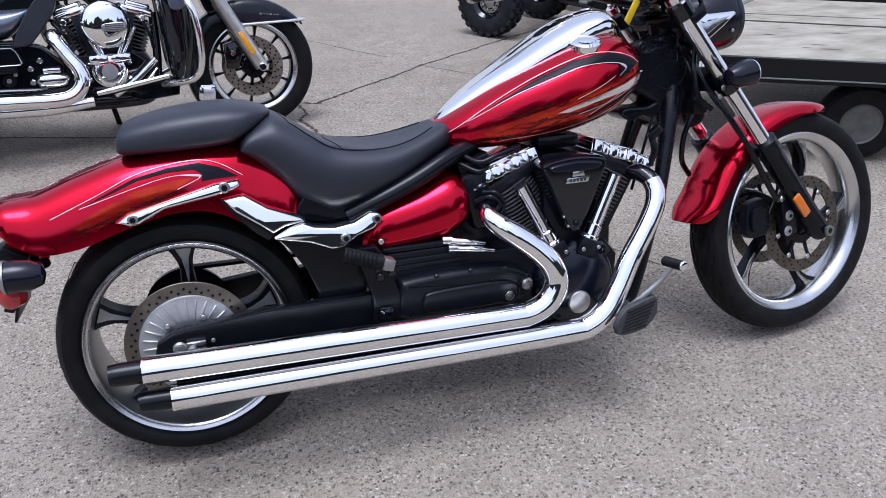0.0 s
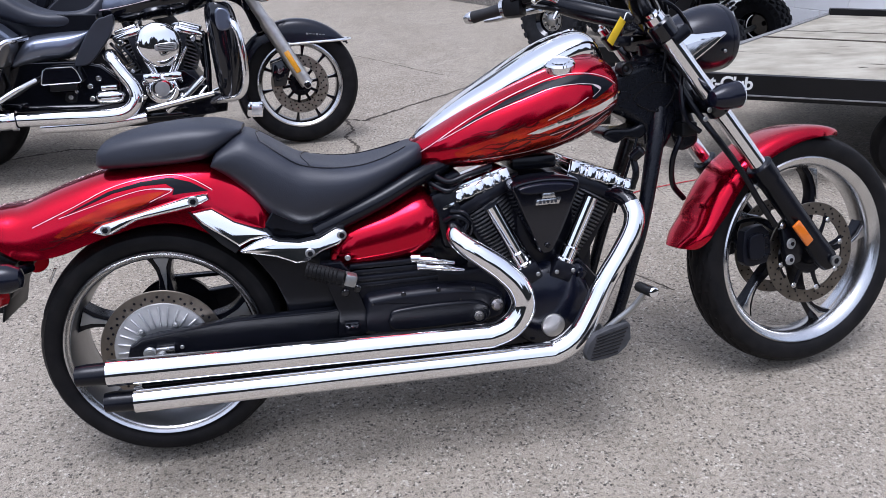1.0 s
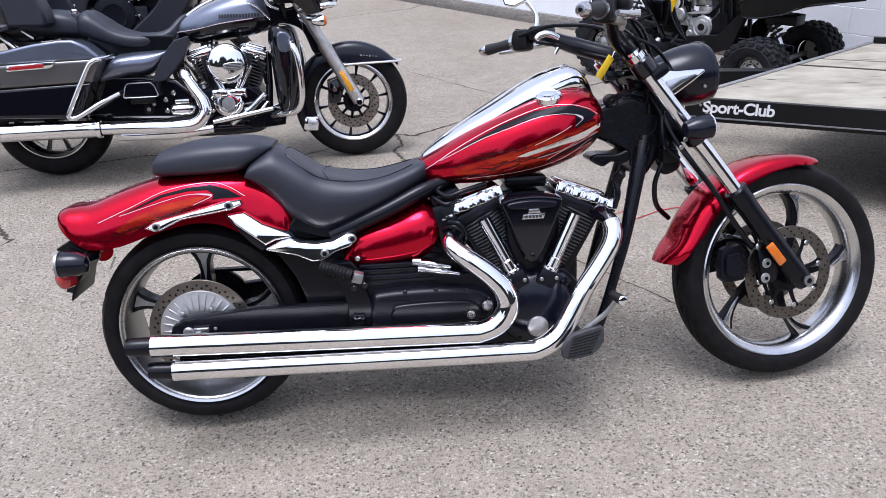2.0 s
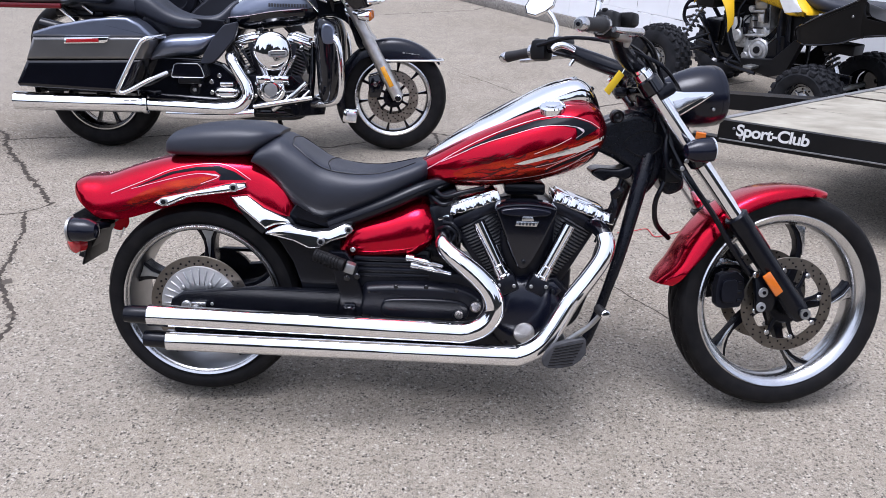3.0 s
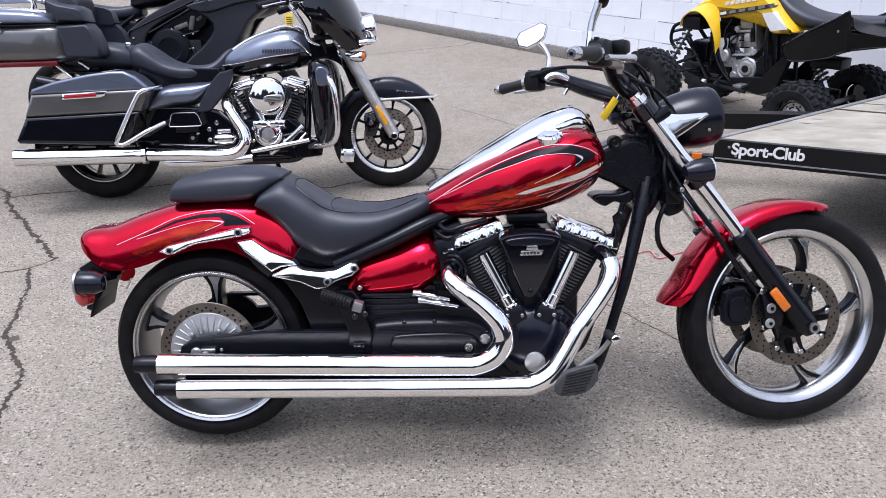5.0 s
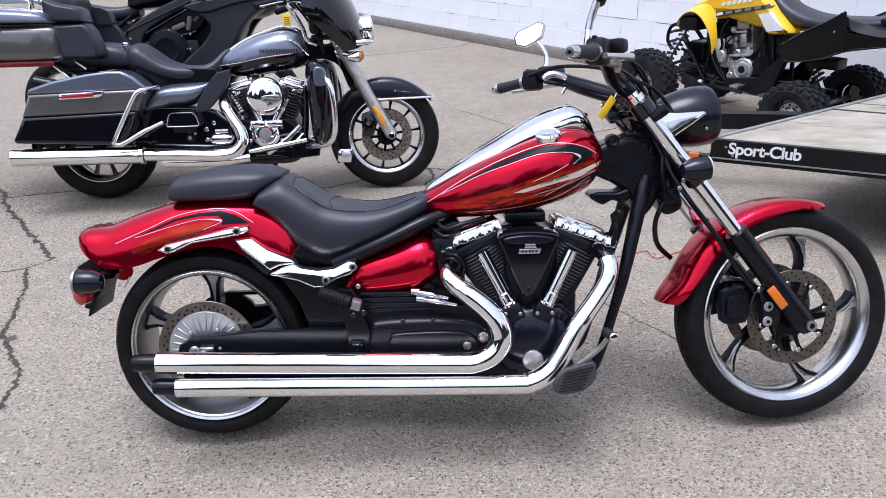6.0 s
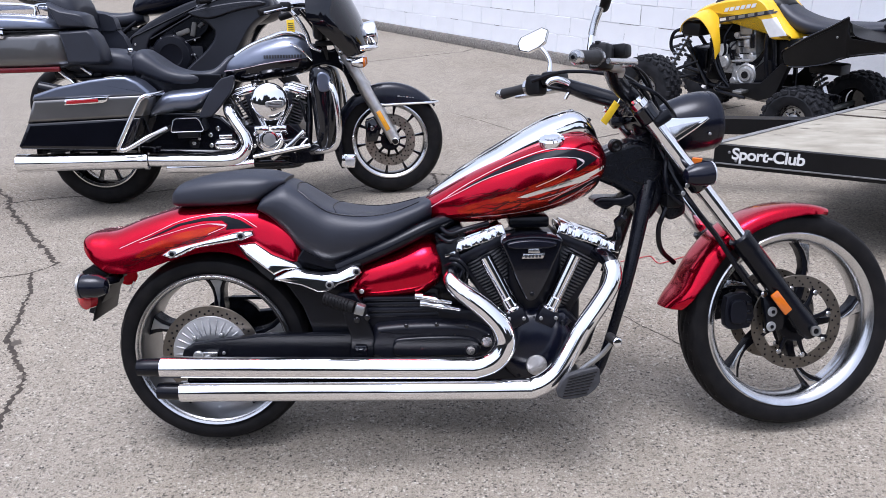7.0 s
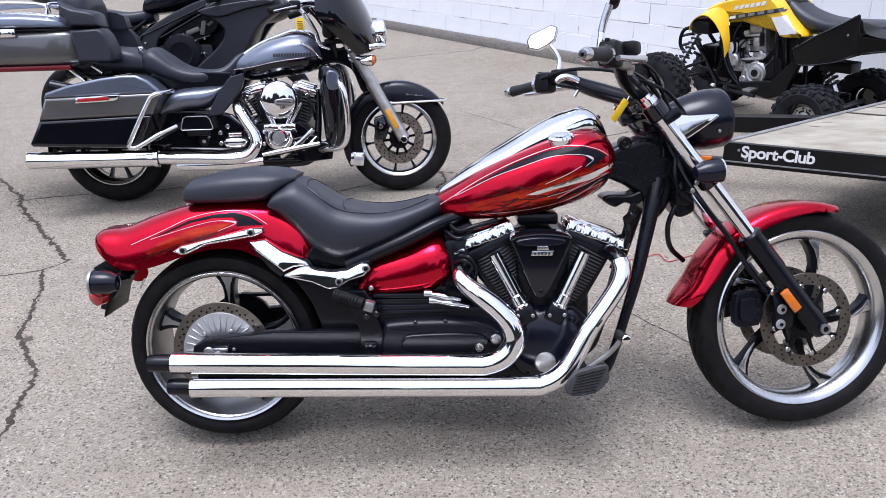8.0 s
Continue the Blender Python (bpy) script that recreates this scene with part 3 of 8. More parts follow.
tagged(part("blocks", rest, "block", wall), "white-painted concrete blocks", kind="stuff")

# added ragged dark ring, out of view, a dark horizon for the chrome to mirror
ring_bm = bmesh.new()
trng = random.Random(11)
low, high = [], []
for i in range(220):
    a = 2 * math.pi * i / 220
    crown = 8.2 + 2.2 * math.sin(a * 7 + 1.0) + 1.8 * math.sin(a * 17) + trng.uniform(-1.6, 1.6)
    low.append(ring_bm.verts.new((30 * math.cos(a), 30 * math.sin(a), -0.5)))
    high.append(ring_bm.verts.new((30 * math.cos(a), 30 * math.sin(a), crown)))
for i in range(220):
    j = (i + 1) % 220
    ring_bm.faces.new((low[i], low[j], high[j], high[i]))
tagged(part("backdrop", ring_bm, "backdrop"), "added dark backdrop ring with a ragged top, out of view", "backdrop", kind="structure")


# ---- red cruiser, leaning on its side stand ----
LEAN_RED, STEER_RED = 11.66, 7.7
red = empty("motorcycle", pose(0, 0, 0, -LEAN_RED, 0, 0), "candy red cruiser motorcycle with flame graphics and chrome exhausts, leaning", "motorcycle")
FX, FZ = 1.806, 0.3505
# the front end turns about the raked steering axis
STEER = Matrix.Translation((FX, 0, FZ)) @ Matrix.Rotation(radians(STEER_RED), 4, Vector((-math.sin(radians(33)), 0, math.cos(radians(33))))) @ Matrix.Translation((-FX, 0, -FZ))


def spoke(cx, cz, a, r0, r1, y0, y1, w0, w1, curl, m=None, flare=0.030):
    """One curved wheel spoke that widens to a fork at the rim."""
    left, right = [], []
    for i in range(9):
        t = i / 8
        r = r0 + (r1 - r0) * t
        ang = a + curl * (t ** 1.6)
        w = w0 + (w1 - w0) * min(t * 1.6, 1.0) + flare * max(0.0, (t - 0.62) / 0.38) ** 2
        c, s = math.cos(ang), math.sin(ang)
        left.append((cx + r * c - s * w * 0.5, cz + r * s + c * w * 0.5))
        right.append((cx + r * c + s * w * 0.5, cz + r * s - c * w * 0.5))
    bm = prism(left + right[::-1], y0, y1, 0.004)
    return moved(bm, m) if m else bm


def spoke_face(cx, cz, a, r0, r1, y, curl, m=None):
    """The machined facet on the outer end of a spoke."""
    pts = []
    for t, w in ((0.0, 0.004), (0.35, 0.011), (0.7, 0.020), (1.0, 0.046)):
        r = r0 + (r1 - r0) * t
        ang = a + curl * (0.45 + 0.55 * t) ** 1.6
        pts.append((cx + r * math.cos(ang), cz + r * math.sin(ang), ang, w))
    o = [(x - math.sin(g) * w * 0.30, z + math.cos(g) * w * 0.30) for x, z, g, w in pts] + [(x + math.sin(g) * w * 0.55, z - math.cos(g) * w * 0.55) for x, z, g, w in pts[::-1]]
    bm = prism(o, y, y - 0.005, 0.001)
    return moved(bm, m) if m else bm


# rear wheel
rear_wheel = part("rear_wheel", lathe([(0.2385, 0.100), (0.232, 0.099), (0.2285, 0.094), (0.222, 0.07), (0.217, 0.03), (0.215, -0.03), (0.225, -0.09), (0.2395, -0.099), (0.236, -0.06), (0.234, 0.05)], 96, side(0, 0, 0.3125), closed=True), "barrel", red, "wide brushed alloy rim barrel")
for o in (1, -1):
    part("rim_lip", lathe([(0.2405, 0.094), (0.2435, 0.101), (0.2395, 0.1055), (0.2305, 0.1025), (0.2250, 0.0955), (0.231, 0.0935)], 96, side(0, 0, 0.3125) @ Matrix.Diagonal((1, 1, o, 1)), closed=True), "alloy", rear_wheel, "polished rim lip")
part("tyre", tyre(0, 0.3125, 0.304, 0.238, 0.106, 0.8, 144, 26, 0.003), "rubber", rear_wheel, "wide black road tyre")
part("hub", lathe([(0.04, -0.10), (0.06, -0.08), (0.065, 0.0), (0.06, 0.06), (0.045, 0.09)], 36, side(0, 0, 0.3125)), "satin", rear_wheel)
for i in range(5):
    a = radians(83 + 72 * i)
    part("spoke", spoke(0, 0.3125, a, 0.05, 0.219, -0.045, 0.01, 0.05, 0.030, 0.10, None, 0.045), "satin", rear_wheel, "black cast spoke")
    part("spoke_face", spoke_face(0, 0.3125, a, 0.13, 0.214, -0.046, 0.10), "dull_alloy", rear_wheel)
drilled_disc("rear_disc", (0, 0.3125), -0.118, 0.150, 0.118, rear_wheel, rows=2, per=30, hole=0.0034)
carrier = part("disc_carrier", lathe([(0.045, 0.0), (0.046, 0.010), (0.060, 0.0125), (0.116, 0.0115), (0.119, 0.007), (0.119, 0.0)], 64, side(0, -0.112, 0.3125), closed=True), "carrier", rear_wheel, "silver ribbed disc carrier")
for i in range(28):
    a = 2 * math.pi * i / 28
    q = Matrix.Translation((0, -0.126, 0.3125)) @ ry(-math.degrees(a))
    part("rib", moved(box(0.084, 0, 0, 0.050, 0.005, 0.005, 0.0015, seg=1), q), "carrier", carrier)
for i in range(5):
    a = radians(60 + 72 * i)
    bolt("carrier_bolt", (0.07 * math.cos(a), -0.128, 0.3125 + 0.07 * math.sin(a)), 0.007, carrier)
part("hub_cover", lathe([(0.0, 0.02), (0.03, 0.02), (0.045, 0.010), (0.047, 0.0)], 32, side(0, -0.118, 0.3125)), "satin", rear_wheel)
part("belt_pulley", lathe([(0.05, -0.01), (0.11, -0.012), (0.112, 0.012), (0.05, 0.01)], 60, side(0, 0.14, 0.3125), closed=True), "satin", rear_wheel)

# swing arm
for s in (-1, 1):
    arm = part("swing_arm", prism([(0.47, 0.385), (0.414, 0.378), (0.178, 0.381), (0.045, 0.369), (-0.040, 0.359), (-0.072, 0.338), (-0.080, 0.312), (-0.05, 0.292), (0.30, 0.280), (0.47, 0.280)], s * 0.165, s * 0.135, 0.006, seg=2), "satin", red, "gloss black swing arm")
    part("axle_adjuster", box(0.012, s * 0.172, 0.326, 0.045, 0.014, 0.020, 0.003), "alloy", arm, "silver axle adjuster block")
    bolt("axle_nut", (-0.025, s * 0.166, 0.322), 0.016, arm, "dull_alloy", 0.012, direction=(0, s, 0))
    bolt("adjuster_screw", (0.05, s * 0.167, 0.328), 0.005, arm, "dull_alloy", 0.004, direction=(0, s, 0))
part("swing_brace", box(0.36, 0, 0.33, 0.10, 0.26, 0.10, 0.02), "satin", red)
part("drive_belt", prism([(0.0, 0.425), (0.45, 0.42), (0.45, 0.41), (0.0, 0.415)], 0.13, 0.155, 0.001), "satin", red)
part("axle", cyl((0, -0.19, 0.3125), (0, 0.19, 0.3125), 0.012), "dull_alloy", red)

# rear fender
FENDER = [(-0.380, 0.655, 0.664, 0.050), (-0.374, 0.640, 0.676, 0.082), (-0.350, 0.612, 0.684, 0.106), (-0.320, 0.588, 0.687, 0.115), (-0.280, 0.568, 0.693, 0.121), (-0.200, 0.574, 0.723, 0.127), (-0.100, 0.606, 0.753, 0.132),
          (0.000, 0.630, 0.771, 0.134), (0.080, 0.626, 0.778, 0.135), (0.150, 0.592, 0.775, 0.135), (0.205, 0.548, 0.758, 0.136), (0.245, 0.555, 0.735, 0.136), (0.275, 0.570, 0.710, 0.130), (0.300, 0.590, 0.690, 0.100)]


def arch(x, zb, zt, w, n=26, p=3.0):
    r = []
    for i in range(n + 1):
        a = math.pi * i / n
        c, s = math.cos(a), math.sin(a)
        r.append(Vector((x, -w * math.copysign(abs(c) ** (2 / p), c), zb + (zt - zb) * abs(s) ** (2 / p))))
    return r


fender_bm = sheet([arch(*s) for s in refine(FENDER, 5)])
film_base = fender_bm.copy()
fender = part("rear_fender", thick(fender_bm, 0.005), "red", red, "candy red swept rear fender", sharp=50)
sheet_part("dark_stripe", film_on(film_base, [(-0.188, 0.661), (-0.148, 0.680), (-0.071, 0.714), (0.005, 0.731), (0.071, 0.736), (0.116, 0.722), (0.154, 0.699), (0.096, 0.698), (0.073, 0.696), (0.078, 0.711), (0.060, 0.723), (0.004, 0.722), (-0.062, 0.710), (-0.149, 0.677)], 0.0012, 0.006), "smoke", fender, "dark grey painted stripe")
sheet_part("flame_field", film_on(film_base, [(-0.206, 0.619), (-0.160, 0.651), (-0.073, 0.688), (0.022, 0.705), (0.059, 0.706), (0.001, 0.677), (-0.056, 0.659), (-0.115, 0.636), (-0.164, 0.608)], 0.0010), "flame", fender, "orange flame graphic")
lrng = random.Random(21)
for i in range(9):
    x0 = -0.24 + i * 0.026
    z0 = 0.596 + i * 0.0085 + lrng.uniform(-0.006, 0.010)
    sheet_part("flame_lick", film_on(film_base, band([(x0, z0), (x0 + 0.03, z0 + 0.004), (x0 + 0.06, z0 + 0.018), (x0 + 0.10, z0 + 0.026)], 0.0035, 0.0010), 0.0016), "lick", fender)
sheet_part("pinstripe", film_on(film_base, band([(-0.25, 0.644), (-0.158, 0.682), (-0.07, 0.720), (0.006, 0.737), (0.076, 0.741), (0.122, 0.727), (0.164, 0.700)], 0.0014), 0.0020), "pin", fender, "thin silver pinstripe")
sheet_part("pinstripe", film_on(film_base, band([(-0.188, 0.661), (-0.063, 0.697), (0.004, 0.712), (0.055, 0.713), (0.073, 0.706), (0.020, 0.684)], 0.0014), 0.0020), "pin", fender)
film_base.free()

# inner black fender in front of the tyre
part("inner_fender", thick(sheet([[Vector((0.340 * math.cos(a), y, 0.3125 + 0.340 * math.sin(a))) for y in (-0.118, -0.116, -0.06, 0, 0.06, 0.116, 0.118)] for a in (radians(d) for d in range(-5, 75, 5))]), 0.004), "satin", red, "black inner fender")

part("splash_guard", prism([(0.318, 0.300), (0.3185, 0.330), (0.309, 0.390), (0.286, 0.455), (0.250, 0.512), (0.215, 0.552), (0.300, 0.600), (0.430, 0.560), (0.430, 0.300)], -0.128, 0.128, 0.006), "satin", red, "black splash guard behind the wheel")

# chrome fender struts
TIP = Matrix(((1, 0, 0, 0), (0, 1, 0.25, -0.15), (0, 0, 1, 0), (0, 0, 0, 1)))
strut = part("fender_strut", moved(pillow([(-0.119, 0.628), (-0.090, 0.646), (0.103, 0.691), (0.154, 0.695), (0.160, 0.679), (0.139, 0.670), (0.101, 0.661), (-0.011, 0.645), (-0.069, 0.619), (-0.088, 0.616)], -0.140, -0.170, 0.009, smooth=False), TIP), "chrome", red, "chrome fender strut")
part("strut_arm", moved(pillow([(0.110, 0.653), (0.161, 0.660), (0.210, 0.626), (0.283, 0.596), (0.296, 0.582), (0.244, 0.575), (0.214, 0.562), (0.180, 0.588), (0.134, 0.622)], -0.140, -0.168, 0.009, smooth=False), TIP), "chrome", strut)
part("strut_web", moved(prism([(0.102, 0.654), (0.120, 0.649), (0.141, 0.624), (0.186, 0.585), (0.217, 0.561), (0.204, 0.547), (0.175, 0.569), (0.132, 0.615)], -0.136, -0.152, 0.003), TIP), "rubber", strut, "black recessed web of the strut")
part("strut_plate", moved(pillow([(0.211, 0.556), (0.250, 0.574), (0.283, 0.583), (0.310, 0.571), (0.356, 0.564), (0.403, 0.569), (0.445, 0.589), (0.468, 0.584), (0.472, 0.565), (0.453, 0.546), (0.410, 0.533), (0.372, 0.512), (0.344, 0.510), (0.298, 0.530), (0.216, 0.548)], -0.138, -0.168, 0.008, smooth=False), TIP), "chrome", strut)
for bx, bz, br in ((-0.081, 0.633, 0.012), (0.120, 0.680, 0.013), (0.459, 0.571, 0.012), (0.379, 0.535, 0.012)):
    by = -0.166 + 0.25 * (bz - 0.60)
    bolt("strut_bolt", (bx, by, bz), br, strut, "dull_alloy", 0.006)
    part("socket", cyl((bx, by - 0.005, bz), (bx, by - 0.0105, bz), br * 0.56, 6), "satin", strut)

# tail: bracket, turn signals, plate holder
tail = part("tail_bracket", join(prism([(-0.400, 0.563), (-0.364, 0.584), (-0.318, 0.552), (-0.318, 0.508), (-0.372, 0.426), (-0.392, 0.432), (-0.372, 0.494)], -0.06, 0.06, 0.006), prism([(-0.360, 0.565), (-0.318, 0.550), (-0.318, 0.518), (-0.330, 0.518), (-0.355, 0.535)], -0.09, 0.09, 0.006)), "plastic", red, "black tail bracket")
for s in (-1, 1):
    sig = part("turn_signal", lathe([(0.004, -0.050), (0.022, -0.044), (0.033, -0.020), (0.035, 0.010), (0.033, 0.030), (0.0, 0.036)], 28, along((-0.316, s * 0.185, 0.547), (-0.416, s * 0.185, 0.550)), False), "blue_black", red, "black bullet turn signal")
    part("bezel", lathe([(0.0335, 0.026), (0.0365, 0.026), (0.0365, 0.033), (0.0335, 0.034)], 28, along((-0.316, s * 0.185, 0.547), (-0.416, s * 0.185, 0.550)), closed=True), "dull_alloy", sig)
    part("stalk", cyl((-0.28, s * 0.09, 0.545), (-0.316, s * 0.18, 0.547), 0.012), "satin", sig)
    part("lens", lathe([(0.0, 0.004), (0.02, 0.003), (0.028, 0.0), (0.028, -0.004)], 24, along((-0.346, s * 0.185, 0.548), (-0.446, s * 0.185, 0.552))), "amber", sig)
    part("reflector", lathe([(0.0, 0.010), (0.02, 0.009), (0.029, 0.002), (0.030, -0.022)], 24, along((-0.350, s * 0.165, 0.500), (-0.395, s * 0.255, 0.498))), "red_lens", tail, "round red reflector")
part("plate_holder", box(-0.352, 0, 0.462, 0.006, 0.18, 0.10, 0.004, ry(15)), "plastic", tail)
part("tail_lamp", lathe([(0.0, 0.03), (0.03, 0.026), (0.042, 0.01), (0.044, -0.03)], 28, along((-0.335, 0, 0.588), (-0.43, 0, 0.598))), "red_lens", red, "red tail lamp")
part("fender_rod", cyl((-0.215, -0.125, 0.545), (-0.235, -0.118, 0.510), 0.003, 8), "alloy", tail)

# seats
part("seat_pan", prism([(0.255, 0.575), (0.300, 0.640), (0.420, 0.640), (0.480, 0.600), (0.470, 0.555), (0.350, 0.545)], -0.128, 0.128, 0.008), "satin", red, "black seat base")
PILLION = [(-0.100, 0.772, 0.782, 0.050), (-0.094, 0.762, 0.806, 0.085), (-0.068, 0.757, 0.830, 0.105), (0.000, 0.757, 0.848, 0.122), (0.060, 0.758, 0.856, 0.130), (0.121, 0.762, 0.860, 0.132), (0.165, 0.770, 0.858, 0.130), (0.205, 0.795, 0.852, 0.115), (0.245, 0.826, 0.838, 0.08)]
pillion = part("pillion_seat", loft([super_ring(x, b, t, w, b + (t - b) * 0.40, 36, 3.0) for x, b, t, w in refine(PILLION, 4)]), "leather", red, "black vinyl pillion pad", sharp=60)
RIDER = [(0.168, 0.748, 0.762, 0.130, 0), (0.180, 0.735, 0.790, 0.137, 0.0), (0.205, 0.712, 0.812, 0.140, 0.0), (0.245, 0.665, 0.832, 0.145, 0.004), (0.287, 0.606, 0.818, 0.150, 0.010), (0.330, 0.580, 0.792, 0.154, 0.014), (0.376, 0.566, 0.764, 0.156, 0.016), (0.450, 0.588, 0.744, 0.156, 0.018),
         (0.517, 0.616, 0.738, 0.148, 0.016), (0.573, 0.643, 0.744, 0.132, 0.012), (0.620, 0.668, 0.755, 0.114, 0.008), (0.667, 0.694, 0.768, 0.092, 0.004), (0.695, 0.712, 0.768, 0.065, 0.0)]
rider_bm = loft([super_ring(x, b, t, w, b + (t - b) * 0.52, 40, 2.7, d) for x, b, t, w, d in refine(RIDER, 4)])
rider_base = rider_bm.copy()
rider = part("rider_seat", rider_bm, "leather", red, "black scooped vinyl rider saddle", sharp=60)


def seam(pts, lift=0.0006, w=0.004):
    """A stitched seam laid on the saddle from above."""
    tree = BVHTree.FromBMesh(rider_base)
    line = []
    for q in curve_points([(x, y, 0) for x, y in pts], 8):
        hit = tree.ray_cast(Vector((q.x, q.y, 2)), Vector((0, 0, -1)))[0]
        if hit:
            line.append(hit + Vector((0, 0, lift)))
    return part("seam", tube(line, w * 0.5, 6, straight=True), "satin", rider, "stitched seam")


seam([(0.285, -0.095), (0.34, -0.118), (0.42, -0.122), (0.50, -0.112), (0.58, -0.090), (0.645, -0.055)])
seam([(0.285, 0.095), (0.34, 0.118), (0.42, 0.122), (0.50, 0.112), (0.58, 0.090), (0.645, 0.055)])
seam([(0.400, -0.121), (0.385, -0.06), (0.38, 0.0), (0.385, 0.06), (0.400, 0.121)])
seam([(0.285, -0.095), (0.275, 0.0), (0.285, 0.095)])
rider_base.free()

# fuel tank
TANK = [(0.655, 0.715, 0.745, 0.030), (0.668, 0.703, 0.766, 0.062), (0.720, 0.692, 0.800, 0.108), (0.800, 0.690, 0.848, 0.145), (0.900, 0.698, 0.898, 0.176), (1.000, 0.715, 0.943, 0.193), (1.080, 0.737, 0.966, 0.194), (1.140, 0.765, 0.964, 0.178), (1.180, 0.800, 0.940, 0.150), (1.202, 0.838, 0.905, 0.105)]
tank_bm = loft([super_ring(x, b, t, w, b + (t - b) * 0.48, 44, 2.7) for x, b, t, w in refine(TANK, 5)])
tank_base = tank_bm.copy()
tank = part("fuel_tank", tank_bm, "red", red, "candy red teardrop fuel tank with flame graphics", sharp=60)
sheet_part("flame_field", film_on(tank_base, smooth_outline([(0.76, 0.742), (0.82, 0.765), (0.92, 0.797), (1.04, 0.840), (1.15, 0.868), (1.185, 0.850), (1.15, 0.800), (1.06, 0.748), (0.95, 0.722), (0.86, 0.714), (0.79, 0.720)]), 0.0010), "flame", tank, "orange flame graphic")
sheet_part("dark_stripe", film_on(tank_base, [(0.718, 0.766), (0.807, 0.819), (0.896, 0.865), (0.985, 0.901), (1.045, 0.914), (1.093, 0.914), (1.135, 0.903), (1.162, 0.887), (1.147, 0.877), (1.104, 0.854), (1.095, 0.858), (1.120, 0.879), (1.098, 0.888), (1.044, 0.895), (0.985, 0.886), (0.913, 0.861), (0.842, 0.833), (0.766, 0.794)], 0.0014, 0.006), "smoke", tank, "dark grey painted stripe")
sheet_part("dark_stripe", film_on(tank_base, band([(1.021, 0.762), (1.067, 0.787), (1.122, 0.810), (1.171, 0.831)], 0.006, 0.013), 0.0016), "smoke", tank)
sheet_part("dark_stripe", film_on(tank_base, band([(1.171, 0.831), (1.159, 0.794), (1.132, 0.765), (1.104, 0.749)], 0.013, 0.006), 0.0019), "smoke", tank)
sheet_part("pinstripe", film_on(tank_base, band([(1.020, 0.771), (1.066, 0.796), (1.121, 0.819), (1.169, 0.839)], 0.0013), 0.0026), "pin", tank)
sheet_part("pinstripe", film_on(tank_base, band([(1.039, 0.760), (1.085, 0.783), (1.136, 0.806), (1.149, 0.811)], 0.0013), 0.0026), "pin", tank)
sheet_part("pinstripe", film_on(tank_base, band([(1.149, 0.811), (1.136, 0.786), (1.113, 0.766)], 0.0013), 0.0026), "pin", tank)
for i in range(40):
    x0 = 0.74 + 0.40 * lrng.random()
    zlo, zhi = 0.712 + max(0, x0 - 0.9) * 0.15, 0.772 + (x0 - 0.74) * 0.20
    z0 = zlo + (zhi - zlo) * lrng.random()
    ln = lrng.uniform(0.05, 0.11)
    sheet_part("flame_lick", film_on(tank_base, band([(x0 - ln * 0.5, z0 - 0.006), (x0 - ln * 0.15, z0 + lrng.uniform(-0.008, 0.006)), (x0 + ln * 0.2, z0 + 0.004), (x0 + ln * 0.5, z0 + 0.016)], 0.0010, lrng.uniform(0.0025, 0.0055)), 0.0018), "lick", tank)
sheet_part("pinstripe", film_on(tank_base, band([(0.683, 0.744), (0.778, 0.807), (0.879, 0.861), (0.985, 0.904), (1.045, 0.917), (1.099, 0.915), (1.141, 0.903), (1.168, 0.887)], 0.0014), 0.0022), "pin", tank, "thin silver pinstripe")
sheet_part("pinstripe", film_on(tank_base, band([(0.724, 0.769), (0.836, 0.827), (0.925, 0.861), (0.997, 0.886), (1.050, 0.893), (1.098, 0.891), (1.121, 0.880), (1.098, 0.860)], 0.0013), 0.0022), "pin", tank)
sheet_part("pinstripe", film_on(tank_base, band([(1.086, 0.861), (1.044, 0.838), (0.984, 0.812)], 0.0013), 0.0022), "pin", tank)
sheet_part("pinstripe", film_on(tank_base, band([(0.80, 0.720), (0.95, 0.738), (1.06, 0.768), (1.13, 0.812), (1.15, 0.822)], 0.0015), 0.0022), "pin", tank)
sheet_part("pinstripe", film_on(tank_base, band([(0.99, 0.775), (1.06, 0.796), (1.12, 0.826), (1.165, 0.838)], 0.0015), 0.0022), "pin", tank)
part("tank_spear", film_on(tank_base, [(0.929, 0.781), (0.959, 0.793), (1.044, 0.821), (1.104, 0.840), (1.153, 0.859), (1.177, 0.869), (1.174, 0.858), (1.116, 0.828), (1.044, 0.810), (0.959, 0.785)], 0.006, 0.006, solid=0.006), "chrome", tank, "chrome spear trim")
tank_base.free()
# chrome console with speedometer
CONSOLE = [(0.672, 0.742, 0.770, 0.020), (0.690, 0.748, 0.792, 0.034), (0.755, 0.785, 0.841, 0.060), (0.820, 0.815, 0.882, 0.078), (0.880, 0.840, 0.916, 0.092), (0.945, 0.868, 0.955, 0.103), (1.010, 0.890, 0.990, 0.112), (1.060, 0.910, 1.010, 0.115), (1.110, 0.925, 1.021, 0.110), (1.145, 0.925, 1.010, 0.095), (1.172, 0.915, 0.980, 0.066), (1.190, 0.910, 0.940, 0.045)]
console = part("console", loft([super_ring(x, b, t, w, b + (t - b) * 0.50, 40, 2.4) for x, b, t, w in refine(CONSOLE, 4)]), "chrome", tank, "chrome tank console", sharp=55)
part("console_inlay", tube([(0.76, -0.026, 0.841), (0.85, -0.034, 0.893), (0.94, -0.042, 0.944), (0.99, -0.046, 0.970)], [0.002, 0.0065, 0.007, 0.003], 10), "gloss_black", console)
